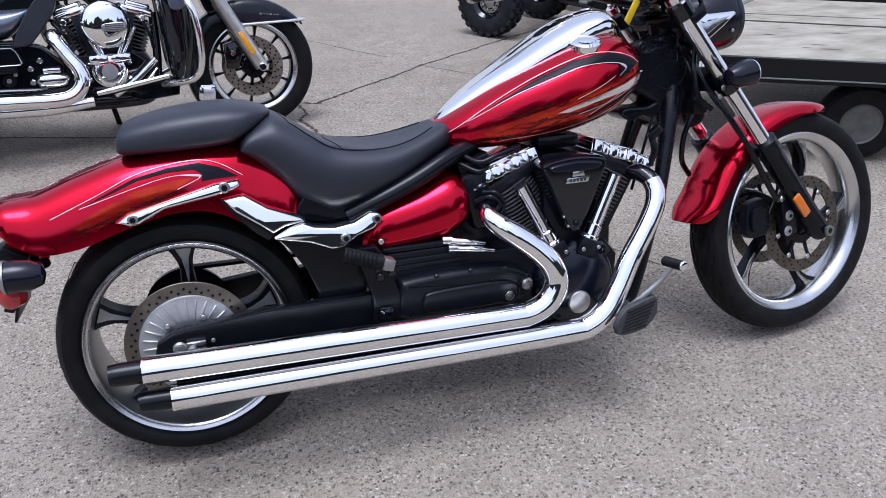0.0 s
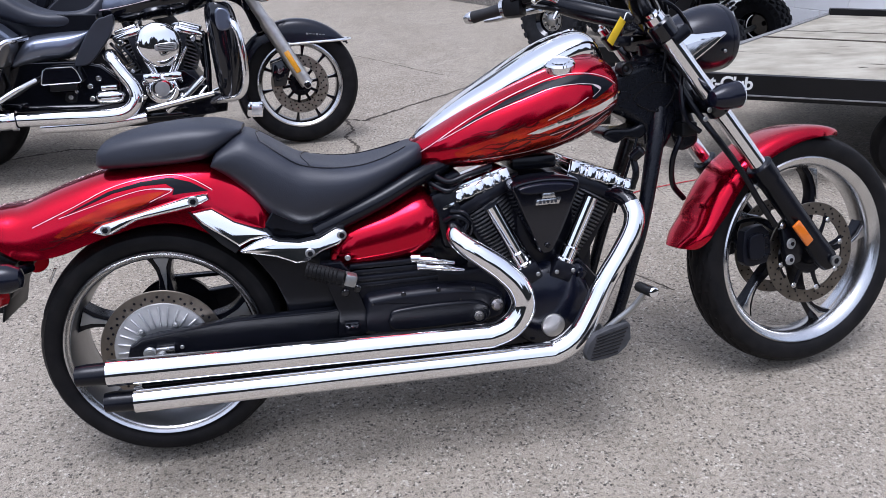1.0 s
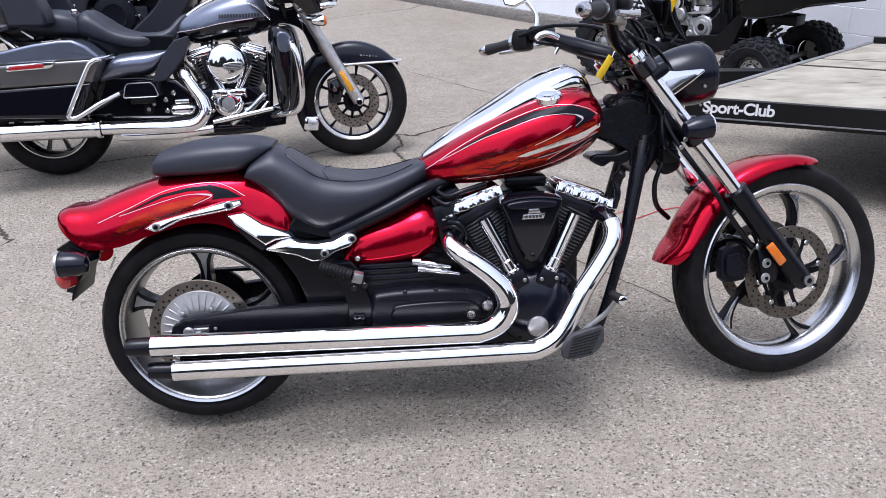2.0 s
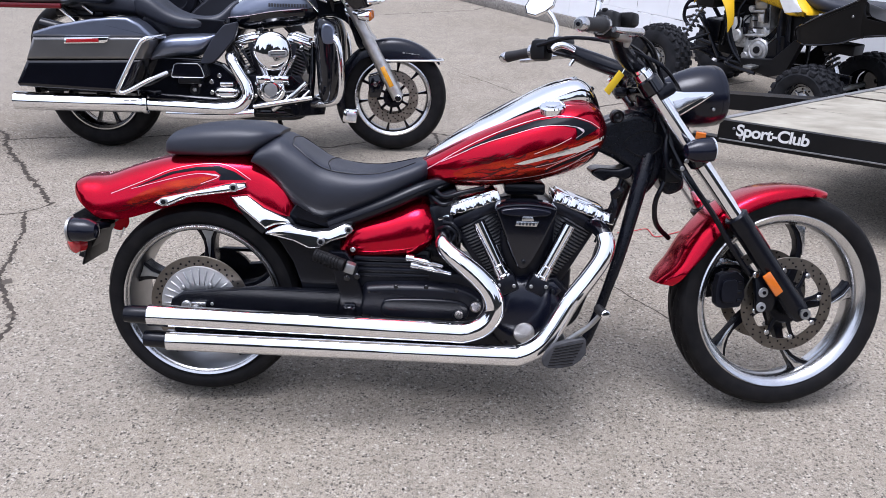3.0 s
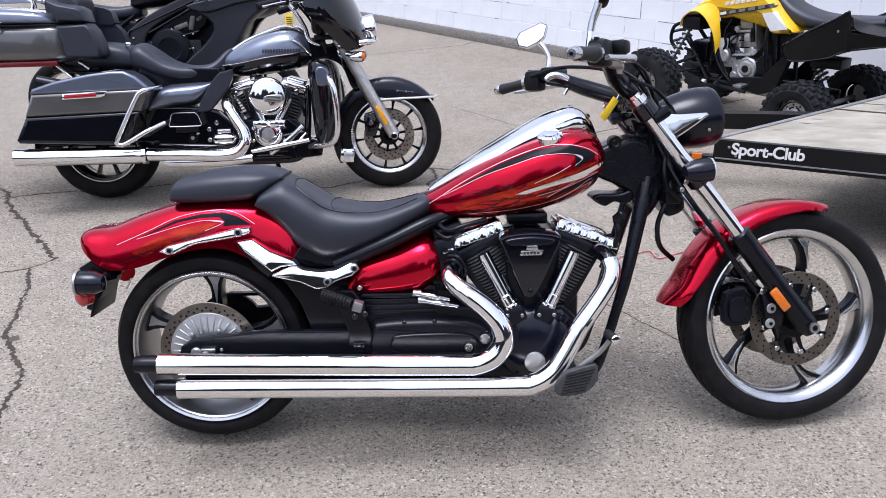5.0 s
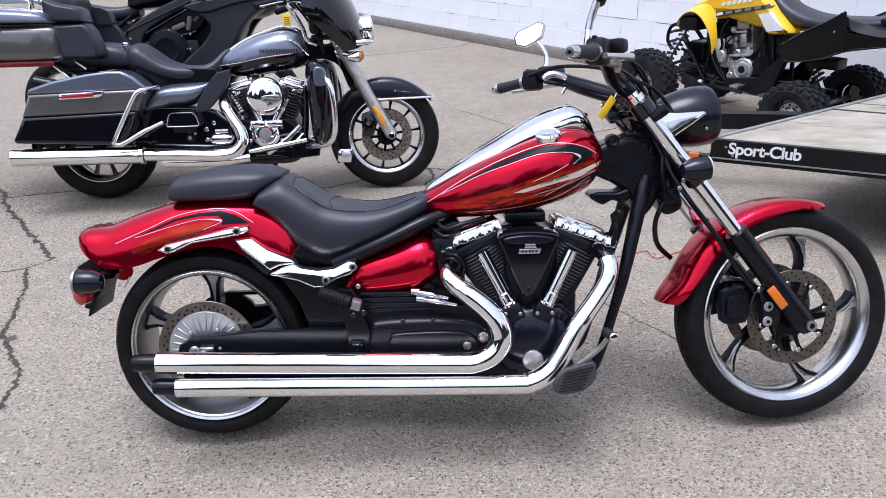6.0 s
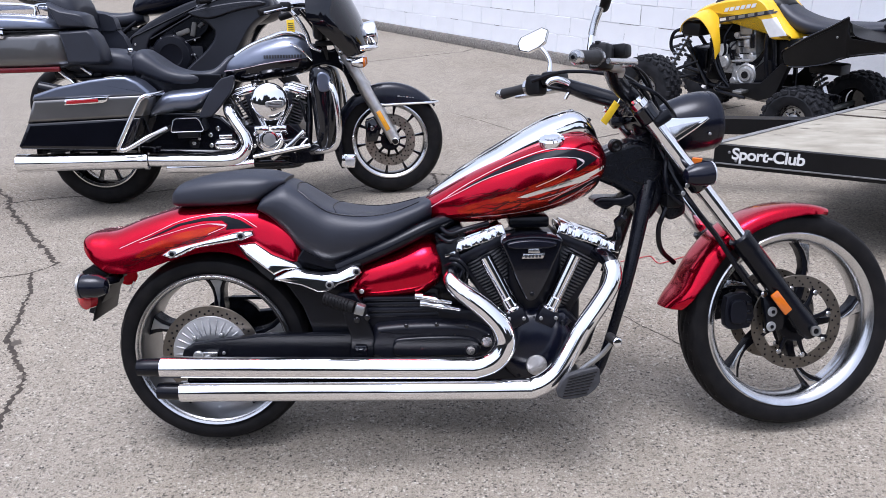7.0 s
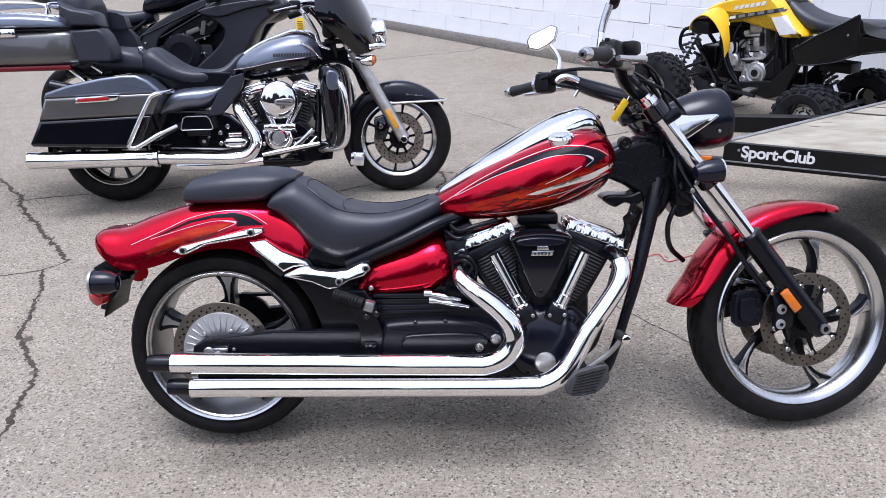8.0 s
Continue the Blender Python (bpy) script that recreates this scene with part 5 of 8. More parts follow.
front_wheel = fpart("front_wheel", lathe([(0.2755, 0.044), (0.2800, 0.052), (0.2760, 0.055), (0.2680, 0.053), (0.2560, 0.044), (0.2450, 0.026), (0.2420, 0.0), (0.2450, -0.026), (0.2800, -0.052), (0.270, -0.03), (0.270, 0.03)], 110, side(FX, 0, FZ), closed=True), "alloy", red, "polished deep alloy rim")
fpart("tyre", tyre(FX, FZ, 0.3455, 0.2765, 0.060, 1.0, 216, 24, 0.006, skew=2.6, share=0.20), "rubber", front_wheel, "narrow black road tyre")
fpart("hub", lathe([(0.030, -0.075), (0.040, -0.06), (0.045, 0.0), (0.040, 0.06), (0.030, 0.075)], 36, side(FX, 0, FZ)), "satin", front_wheel)
for i in range(5):
    a = radians(-12 + 72 * i)
    fpart("spoke", spoke(FX, FZ, a, 0.035, 0.250, -0.018, 0.018, 0.040, 0.017, 0.36, None, 0.050), "satin", front_wheel, "black curved cast spoke")
    fpart("spoke_face", spoke_face(FX, FZ, a, 0.160, 0.249, -0.0185, 0.36), "alloy", front_wheel, "machined spoke facet")
for s in (-1, 1):
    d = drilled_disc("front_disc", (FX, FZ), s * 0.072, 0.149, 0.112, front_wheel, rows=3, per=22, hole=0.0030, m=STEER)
    car = fpart("disc_carrier", lathe([(0.034, -0.003), (0.058, -0.003), (0.061, 0.0), (0.058, 0.003), (0.034, 0.003)], 48, side(FX, s * 0.072, FZ), closed=True), "satin", front_wheel)
    for i in range(8):
        a = 2 * math.pi * i / 8 + 0.2
        fpart("carrier_arm", spoke(FX, FZ, a, 0.055, 0.120, s * 0.072 - 0.003, s * 0.072 + 0.003, 0.016, 0.012, 0.12, None, 0.010), "satin", car)
        bolt("disc_button", (FX + 0.106 * math.cos(a), s * 0.0755, FZ + 0.108 * math.sin(a)), 0.0085, car, "alloy", 0.004, STEER, (0, s, 0))

F0, F1 = Vector((1.272, 0, 1.030)), Vector((1.822, 0, 0.332))
FD = (F1 - F0).normalized()
fork = fpart("front_fork", join(box(1.335, 0, 0.985, 0.06, 0.30, 0.035, 0.010, ry(-33)), box(1.445, 0, 0.815, 0.07, 0.30, 0.045, 0.012, ry(-33)), cyl((1.335, 0, 0.985), (1.445, 0, 0.815), 0.028)), "satin", red, "front fork yokes in black")
for s in (-1, 1):
    y = Vector((0, s * 0.122, 0))
    leg = fpart("fork_tube", cyl(F0 + y, F0 + y + FD * 0.53, 0.0235, 28), "chrome", fork, "chrome fork tube")
    fpart("fork_cap", lathe([(0.025, -0.01), (0.025, 0.008), (0.016, 0.010), (0.015, 0.018), (0.0, 0.018)], 24, along(F0 + y, F0 + y - FD)), "chrome", leg)
    fpart("clamp", cyl(F0 + y + FD * 0.012, F0 + y + FD * 0.062, 0.033, 28, 0.005), "gloss_black", leg, "black fork clamp")
    fpart("clamp", cyl(F0 + y + FD * 0.255, F0 + y + FD * 0.315, 0.033, 28, 0.005), "gloss_black", leg)
    slider = fpart("fork_slider", lathe([(0.030, 0.0), (0.036, 0.004), (0.036, 0.05), (0.032, 0.06), (0.031, 0.30), (0.033, 0.34), (0.033, 0.37), (0.025, 0.395), (0.0, 0.40)], 32, along(F0 + y + FD * 0.505, F1 + y)), "satin", fork, "black fork slider")
    q = F0 + y + FD * 0.735 + Vector((-0.022, s * 0.036, -0.020))
    fpart("reflector", moved(box(0, 0, 0, 0.028, 0.010, 0.078, 0.004), Matrix.Translation(q) @ ry(-38.3)), "amber", slider, "amber side reflector")
    bolt("axle_bolt", F1 + y + FD * -0.012 + Vector((0, s * 0.03, 0)), 0.016, slider, "satin", 0.010, STEER, (0, s, 0))
    # caliper behind each leg
    cal = fpart("brake_caliper", join(prism([(1.566, 0.354), (1.563, 0.400), (1.570, 0.443), (1.590, 0.452), (1.628, 0.456), (1.652, 0.436), (1.660, 0.378), (1.646, 0.344), (1.599, 0.338), (1.578, 0.342)], s * 0.056, s * 0.088, 0.006, False, 2), prism([(1.580, 0.368), (1.580, 0.424), (1.612, 0.434), (1.628, 0.420), (1.628, 0.372), (1.610, 0.360)], s * 0.086, s * 0.100, 0.005, True, 2)), "crinkle", fork, "black brake caliper")
    for k in range(3):
        fpart("pad_slot", box(1.640, s * 0.0895, 0.366 + 0.028 * k, 0.016, 0.004, 0.012, 0.002), "satin", cal)
    fpart("bridge", box(1.600, s * 0.050, 0.398, 0.060, 0.030, 0.030, 0.005), "satin", cal)
    fpart("caliper_mount", prism([(1.670, 0.440), (1.720, 0.470), (1.760, 0.420), (1.735, 0.340), (1.690, 0.330)], s * 0.095, s * 0.118, 0.005), "satin", cal)
    for bx, bz in ((1.700, 0.398), (1.697, 0.352)):
        bolt("caliper_bolt", (bx, s * 0.118, bz), 0.0155, cal, "carrier", 0.003, STEER, (0, s, 0))
        fpart("bolt_socket", cyl((bx, s * 0.1215, bz), (bx, s * 0.1262, bz), 0.0062, 6), "satin", cal)
    bolt("caliper_bolt", (1.672, s * 0.116, 0.452), 0.010, cal, "alloy", 0.005, STEER, (0, s, 0))
    fpart("fender_stay", box(1.675, s * 0.100, 0.560, 0.030, 0.03, 0.09, 0.006, ry(-38)), "red", fork)
    fpart("axle_ring", moved(lathe([(0.009, 0.0), (0.016, 0.0), (0.016, 0.006), (0.009, 0.006)], 24, side(0, 0, 0), closed=True), Matrix.Translation(F1 + y + FD * -0.012 + Vector((0, -0.040, 0)))), "dull_alloy", slider) if s < 0 else None
    fpart("slider_lug", box(1.622, s * 0.108, 0.575, 0.026, 0.02, 0.042, 0.004, ry(-38)), "decal_white", slider)
    # turn signal
    sg = fpart("turn_signal", lathe([(0.004, -0.058), (0.020, -0.052), (0.031, -0.028), (0.0345, 0.0), (0.0345, 0.022), (0.030, 0.026)], 28, along((1.432, s * 0.205, 0.826), (1.532, s * 0.205, 0.836))), "blue_black", fork, "black bullet turn signal")
    fpart("lens", lathe([(0.0, 0.007), (0.02, 0.006), (0.033, 0.0), (0.0345, -0.006)], 24, along((1.458, s * 0.205, 0.829), (1.558, s * 0.205, 0.839))), "clear_lens", sg, "ribbed clear lens")
    fpart("stalk", cyl((1.432, s * 0.14, 0.824), (1.432, s * 0.20, 0.826), 0.014), "satin", sg)
    for k in (0, 1):
        bolt("stalk_bolt", (1.405 - 0.012 * k, s * 0.158, 0.792 - 0.022 * k), 0.007, sg, "dull_alloy", 0.004, STEER, (0, s, 0))

# front fender
ff_rows = []
for i in range(41):
    t = i / 40
    a = radians(172 + (72 - 172) * t)
    ro = 0.378 + 0.040 * max(0.0, (0.14 - t) / 0.14) ** 1.5 - 0.008 * t
    edge = 0.325 + 0.046 * max(0.0, (0.20 - t) / 0.20) ** 1.2 + 0.022 * max(0.0, (t - 0.62) / 0.38) ** 1.3
    w = 0.085 * (1 - 0.40 * max(0.0, (t - 0.80) / 0.20) ** 2.6) * (1 - 0.35 * max(0.0, (0.07 - t) / 0.07) ** 2)
    row = []
    for j in range(19):
        b = math.pi * j / 18
        cc, ss = math.cos(b), math.sin(b)
        y = -w * math.copysign(abs(cc) ** 0.6, cc)
        r = edge + (ro - edge) * abs(ss) ** 0.6
        row.append(Vector((FX + r * math.cos(a), y, FZ + r * math.sin(a))))
    ff_rows.append(row)
fpart("front_fender", thick(sheet(ff_rows), 0.004), "red", red, "candy red front fender", 50)

# headlamp
hl_m = along((1.461, 0, 0.972), (1.561, 0, 0.985))
head = fpart("headlamp", lathe([(0.0, -0.125), (0.030, -0.115), (0.060, -0.080), (0.079, -0.035), (0.089, 0.010), (0.092, 0.045), (0.0905, 0.070), (0.084, 0.086)], 48, hl_m), "blue_black", red, "black teardrop headlamp shell")
fpart("bezel", lathe([(0.080, 0.078), (0.0905, 0.072), (0.0895, 0.084), (0.085, 0.093), (0.080, 0.094)], 48, hl_m, closed=True), "blue_black", head)
fpart("lens", lathe([(0.083, 0.084), (0.06, 0.094), (0.03, 0.099), (0.0, 0.1)], 40, hl_m), "clear_lens", head)
bolt("shell_screw", (1.505, -0.088, 0.940), 0.005, head, "dull_alloy", 0.004, STEER)
for s in (-1, 1):
    ear = fpart("headlamp_bracket", prism([(1.318, 0.975), (1.345, 0.992), (1.400, 0.986), (1.484, 0.990), (1.492, 0.983), (1.450, 0.953), (1.373, 0.905), (1.345, 0.925)], s * 0.092, s * 0.118, 0.005, seg=3), "chrome", fork, "chrome spear-shaped headlamp bracket")
    fpart("bracket_inlay", prism([(1.366, 0.960), (1.400, 0.968), (1.466, 0.978), (1.420, 0.952), (1.380, 0.928)], s * 0.116, s * 0.121, 0.0015), "alloy", ear)

# handlebar
bar = fpart("handlebar", tube([(0.999, -0.43, 1.126), (1.074, -0.345, 1.136), (1.130, -0.27, 1.128), (1.20, -0.15, 1.085), (1.285, -0.055, 1.045), (1.300, 0.0, 1.040), (1.285, 0.055, 1.045), (1.20, 0.15, 1.085), (1.125, 0.27, 1.128), (1.06, 0.345, 1.118), (0.985, 0.43, 1.103)], [0.012, 0.012, 0.020, 0.026, 0.026, 0.026, 0.026, 0.026, 0.020, 0.012, 0.012], 16), "satin", red, "thick black swept handlebar")
for s in (-1, 1):
    g0, g1 = (Vector((0.999, -0.430, 1.126)), Vector((1.074, -0.345, 1.136))) if s < 0 else (Vector((0.985, 0.430, 1.103)), Vector((1.060, 0.345, 1.118)))
    gd = (g1 - g0).normalized()
    grip = fpart("grip", lathe([(0.0165, 0.0), (0.0185, 0.003), (0.0165, 0.05), (0.0175, 0.10), (0.021, 0.105), (0.021, 0.112), (0.012, 0.114)], 24, along(g0, g1)), "grip", bar, "dark rubber grip")
    fpart("grip_end", lathe([(0.0, -0.026), (0.012, -0.025), (0.017, -0.016), (0.019, 0.0), (0.017, 0.004)], 24, along(g0, g1)), "alloy", bar, "silver bar end")
    fpart("end_screw", cyl(g0 - gd * 0.0255, g0 - gd * 0.0275, 0.005, 12), "satin", bar)
    fpart("grip_ring", lathe([(0.020, 0.104), (0.025, 0.104), (0.025, 0.116), (0.020, 0.116)], 24, along(g0, g1), closed=True), "alloy", bar)
    sw = fpart("switch_housing", moved(box(0, 0, 0, 0.060, 0.056, 0.070, 0.014), Matrix.Translation(g0 + gd * 0.145) @ rz(-48 * s)), "plastic", bar, "black switch housing")
    fpart("switch_button", moved(box(-0.02, 0, 0.034, 0.016, 0.012, 0.010, 0.003), Matrix.Translation(g0 + gd * 0.145) @ rz(-48 * s)), "plastic", sw)
    fpart("switch_button", moved(box(-0.028, 0.008, -0.012, 0.008, 0.016, 0.012, 0.003), Matrix.Translation(g0 + gd * 0.145) @ rz(-48 * s)), "plastic", sw)
    mc = fpart("master_cylinder", moved(box(0, 0, 0, *((0.044, 0.062, 0.036, 0.010) if s < 0 else (0.062, 0.092, 0.044, 0.012))), Matrix.Translation(g0 + gd * 0.185 + Vector((0.030, 0, 0.014))) @ rz(-45 * s)), "plastic", bar, "black fluid reservoir")
    l0 = g0 + gd * 0.190 + Vector((0.040, 0, -0.018))
    fpart("lever", tube([l0, l0 + Vector((0.02, s * 0.03, 0.0)), l0 + Vector((-0.01, s * 0.08, -0.004)), l0 + Vector((-0.070, s * 0.160, -0.012)), l0 + Vector((-0.105, s * 0.195, -0.014))], [0.011, 0.011, 0.009, 0.008, 0.007], 12), "alloy", bar, "silver hand lever")
    # mirror
    stem = [(1.115, 0.300, 1.140), (1.122, 0.300, 1.190), (1.112, 0.308, 1.222), (1.098, 0.320, 1.245)] if s > 0 else [(1.066, -0.320, 1.150), (1.070, -0.320, 1.195), (1.076, -0.322, 1.222), (1.090, -0.328, 1.264)]
    fpart("mirror_stem", tube(stem, [0.010, 0.0075, 0.008, 0.010], 14), "chrome", bar, "chrome mirror stem")
    if s < 0:
        fpart("stem_sleeve", tube(stem[1:], [0.0095, 0.0095, 0.011], 14), "alloy", bar, "silver mirror stem sleeve")
    mm = Matrix.Translation((1.071, 0.335, 1.270)) @ rz(-37) @ rx(-17) if s > 0 else Matrix.Translation((1.094, -0.330, 1.290)) @ rz(-101) @ rx(-8)
    rim_o = [(-0.054, -0.004), (-0.044, 0.017), (0.030, 0.046), (0.052, 0.036), (0.046, -0.005), (0.025, -0.023), (-0.012, -0.038), (-0.044, -0.029)]
    shell = fpart("mirror", moved(pillow(rim_o, 0.0, 0.024, 0.016, False), mm), "chrome" if s > 0 else "plastic", bar, "chrome rear-view mirror" if s > 0 else "dark rear-view mirror shell")
    fpart("mirror_rim", moved(prism(rim_o, 0.0, -0.003, 0.0), mm), "plastic", shell)
    fpart("mirror_glass", moved(prism([(x * 0.95 + 0.002, z * 0.95 - 0.001) for x, z in rim_o], -0.003, -0.005, 0.0), mm), "mirror", shell, "mirror glass")
fpart("clutch_perch", tube([(1.083, 0.190, 1.114), (1.096, 0.190, 1.125), (1.124, 0.190, 1.128), (1.162, 0.190, 1.106), (1.143, 0.190, 1.066)], [0.009, 0.011, 0.011, 0.009, 0.006], 14), "chrome", bar, "chrome clutch lever arm")
fpart("brake_perch", tube([(1.112, -0.305, 1.118), (1.140, -0.290, 1.117), (1.165, -0.270, 1.112), (1.168, -0.262, 1.092)], [0.011, 0.015, 0.013, 0.007], 14), "dull_alloy", bar, "silver brake lever arm")
fpart("bar_riser", box(1.305, 0, 1.020, 0.06, 0.14, 0.05, 0.012), "gloss_black", bar, "black handlebar clamp")
RED_M = pose(0, 0, 0, -LEAN_RED, 0, 0)
tag = part("price_tag", moved(box(0, 0, 0, 0.024, 0.0015, 0.075, 0.0005, ry(38)), RED_M @ Matrix.Translation((1.226, -0.036, 1.012)) @ rz(20)), "tag")
tagged(tag, "yellow card tag hanging from the red motorcycle handlebar", "tag", "price tags")
part("tag_string", moved(tube([(1.248, -0.032, 1.040), (1.262, -0.022, 1.058), (1.285, -0.010, 1.045)], 0.0015, 6), RED_M), "decal_white", tag)
part("cable_junction", box(1.250, -0.02, 0.985, 0.036, 0.04, 0.026, 0.006), "satin", red)

# cables and hoses
for pts, r in (
    ([(1.10, 0.24, 1.110), (1.18, 0.16, 1.085), (1.27, 0.06, 1.060), (1.33, 0.02, 0.99), (1.34, -0.04, 0.93)], 0.007),
    ([(1.13, -0.24, 1.125), (1.21, -0.15, 1.110), (1.30, -0.07, 1.075), (1.37, -0.02, 0.99), (1.38, 0.02, 0.90)], 0.007),
    ([(1.16, -0.20, 1.105), (1.24, -0.13, 1.090), (1.33, -0.13, 1.050), (1.40, -0.10, 0.97), (1.40, -0.08, 0.88)], 0.0055),
    ([(1.30, -0.04, 1.000), (1.35, -0.06, 0.985), (1.40, -0.03, 0.960)], 0.012),
    ([(1.06, 0.30, 1.135), (1.15, 0.20, 1.155), (1.27, 0.05, 1.120), (1.345, 0.0, 1.020), (1.36, -0.02, 0.93)], 0.006),
    ([(1.08, -0.30, 1.150), (1.18, -0.20, 1.160), (1.29, -0.08, 1.120), (1.36, -0.05, 1.02), (1.37, -0.04, 0.92)], 0.006),
    ([(1.10, -0.28, 1.140), (1.20, -0.18, 1.145), (1.30, -0.11, 1.105), (1.345, -0.07, 1.00), (1.34, -0.05, 0.90)], 0.005),
    ([(1.36, -0.06, 0.90), (1.40, -0.10, 0.80), (1.445, -0.13, 0.72), (1.515, -0.135, 0.63), (1.585, -0.130, 0.53), (1.650, -0.115, 0.455)], 0.0085),
    ([(1.405, -0.05, 0.790), (1.385, -0.06, 0.725), (1.365, -0.05, 0.660), (1.385, -0.02, 0.590), (1.445, 0.02, 0.540)], 0.008),
    ([(1.385, -0.075, 0.905), (1.365, -0.095, 0.835), (1.375, -0.10, 0.770), (1.415, -0.105, 0.735)], 0.0075),
):
    fpart("cable", tube(pts, r, 8), "satin", red, "black cable")
fpart("hose_junction", box(1.402, -0.055, 0.742, 0.050, 0.05, 0.040, 0.008), "plastic", red)


# ---- black and grey touring motorcycle behind ----
LEAN_TOUR = 8.0
TOUR_M = Matrix.Translation((-1.252, 2.357, 0)) @ Matrix.Rotation(radians(3.4), 4, "Z") @ Matrix.Rotation(radians(-LEAN_TOUR), 4, "X")
tour = empty("touring_motorcycle", TOUR_M, "black and grey touring motorcycle with saddlebags, top case and chrome engine", "motorcycle")
TX, TZ, TR = 1.680, 0.318, 0.318


def cast_wheel(name, cx, cz, rim_r, tyre_r, half, spokes, parent, start=0.0, paint="gloss_black"):
    w = part(name, lathe([(rim_r - 0.004, half * 0.78), (rim_r, half * 0.86), (rim_r - 0.006, half * 0.90), (rim_r - 0.020, half * 0.80), (rim_r - 0.028, half * 0.4), (rim_r - 0.028, -half * 0.4), (rim_r, -half * 0.86), (rim_r - 0.008, 0.0)], 72, side(cx, 0, cz), closed=True), paint, parent, "black cast rim with bright edge")
    for o in (-1, 1):
        part("rim_edge", lathe([(rim_r - 0.020, half * 0.74), (rim_r - 0.002, half * 0.87), (rim_r + 0.001, half * 0.95), (rim_r - 0.006, half * 0.97), (rim_r - 0.020, half * 0.82)], 72, side(cx, 0, cz) @ Matrix.Diagonal((1, 1, o, 1)), closed=True), "alloy", w, "bright rim edge")
    part("tyre", tyre(cx, cz, tyre_r, rim_r - 0.003, half, 0.9, 110, 22, 0.003), "rubber", w, "black road tyre")
    part("hub", lathe([(0.03, -half), (0.045, -half * 0.7), (0.05, 0.0), (0.045, half * 0.7), (0.03, half)], 28, side(cx, 0, cz)), "gloss_black", w)
    for i in range(spokes):
        a = 2 * math.pi * i / spokes + start
        part("spoke", spoke(cx, cz, a, 0.04, rim_r - 0.022, -half * 0.45, half * 0.1, 0.018, 0.011, 0.0, None, 0.012), "gloss_black", w)
    return w


cast_wheel("rear_wheel", 0, 0.318, 0.212, 0.318, 0.090, 10, tour)
tf = cast_wheel("front_wheel", TX, TZ, 0.226, TR, 0.064, 10, tour, 0.15)
for s in (-1, 1):
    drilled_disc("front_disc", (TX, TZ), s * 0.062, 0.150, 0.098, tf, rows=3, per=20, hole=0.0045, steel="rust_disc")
    part("disc_carrier", lathe([(0.03, -0.003), (0.058, -0.003), (0.058, 0.003), (0.03, 0.003)], 40, side(TX, s * 0.062, TZ), closed=True), "satin", tf)

# front fender with chrome trim
rows = []
for i in range(37):
    t = i / 36
    a = radians(208 + (36 - 208) * t)
    w = 0.082 * (1 - 0.25 * max(0.0, (t - 0.85) / 0.15) ** 2)
    deg = math.degrees(a)
    edge, ro = min(0.33, 0.215 / math.sin(a)) if deg < 90 else 0.215 + 0.072 * min(1.0, (deg - 90) / 40), 0.343
    rows.append([Vector((TX + (edge + (ro - edge) * abs(math.sin(b)) ** 0.6) * math.cos(a), -w * math.copysign(abs(math.cos(b)) ** 0.6, math.cos(b)), TZ + (edge + (ro - edge) * abs(math.sin(b)) ** 0.6) * math.sin(a))) for b in (math.pi * j / 16 for j in range(17))])
tfend = part("front_fender", thick(sheet(rows), 0.004), "blue_black", tour, "gloss black deep front fender", 50)
part("fender_trim", tube([(1.640, -0.087, 0.532), (1.75, -0.088, 0.535), (1.88, -0.086, 0.537), (1.950, -0.06, 0.536), (1.975, 0.0, 0.536), (1.950, 0.06, 0.536)], 0.0075, 8), "chrome", tfend, "chrome trim strip")
for k in range(6):
    part("script_bar", box(TX + 0.060 + 0.017 * k, -0.0835 + 0.0006 * k, TZ + 0.262 - 0.002 * k, 0.012, 0.002, 0.0035 if k % 3 else 0.009, 0.0, ry(8)), "dull_alloy", tfend)
part("fender_tip", box(1.427, -0.085, 0.211, 0.084, 0.04, 0.084, 0.012, ry(6)), "chrome", tfend, "chrome fender tip lamp")
part("tip_lens", box(1.434, -0.106, 0.208, 0.056, 0.008, 0.050, 0.006, ry(6)), "clear_lens", tfend, "pale lamp lens")

# fork
T0, T1 = Vector((1.380, 0, 0.936)), Vector((1.710, 0, 0.325))
for s in (-1, 1):
    y = Vector((0, s * 0.125, 0))
    leg = part("fork_leg", tube([T0 + y, T0.lerp(T1, 0.45) + y, T0.lerp(T1, 0.47) + y, T1 + y], [0.029, 0.029, 0.036, 0.034], 22, straight=True), "fork_alloy", tour, "dulled alloy fork leg")
    q = T0.lerp(T1, 0.80) + y + Vector((0, s * 0.034, 0))
    part("reflector", moved(box(0, 0, 0, 0.028, 0.010, 0.125, 0.004), Matrix.Translation(q) @ ry(-27)), "yellow_lens", leg, "amber side reflector")
    part("axle_cap", cyl(T1 + y * 0.9, T1 + y * 1.35, 0.020, 18, 0.004), "chrome", leg)
    part("caliper", prism([(1.535, 0.44), (1.60, 0.46), (1.63, 0.40), (1.60, 0.32), (1.54, 0.32)], s * 0.055, s * 0.11, 0.012), "gloss_black", tour)
    bolt("caliper_bolt", (1.575, s * 0.11, 0.40), 0.014, tour, "alloy", 0.006, direction=(0, s, 0))
    part("fork_shroud", tube([T0 + y * 0.8 + Vector((0.03, 0, 0.03)), T0.lerp(T1, 0.35) + y * 0.8 + Vector((-0.03, 0, 0))], 0.036, 16), "gloss_black", tour)

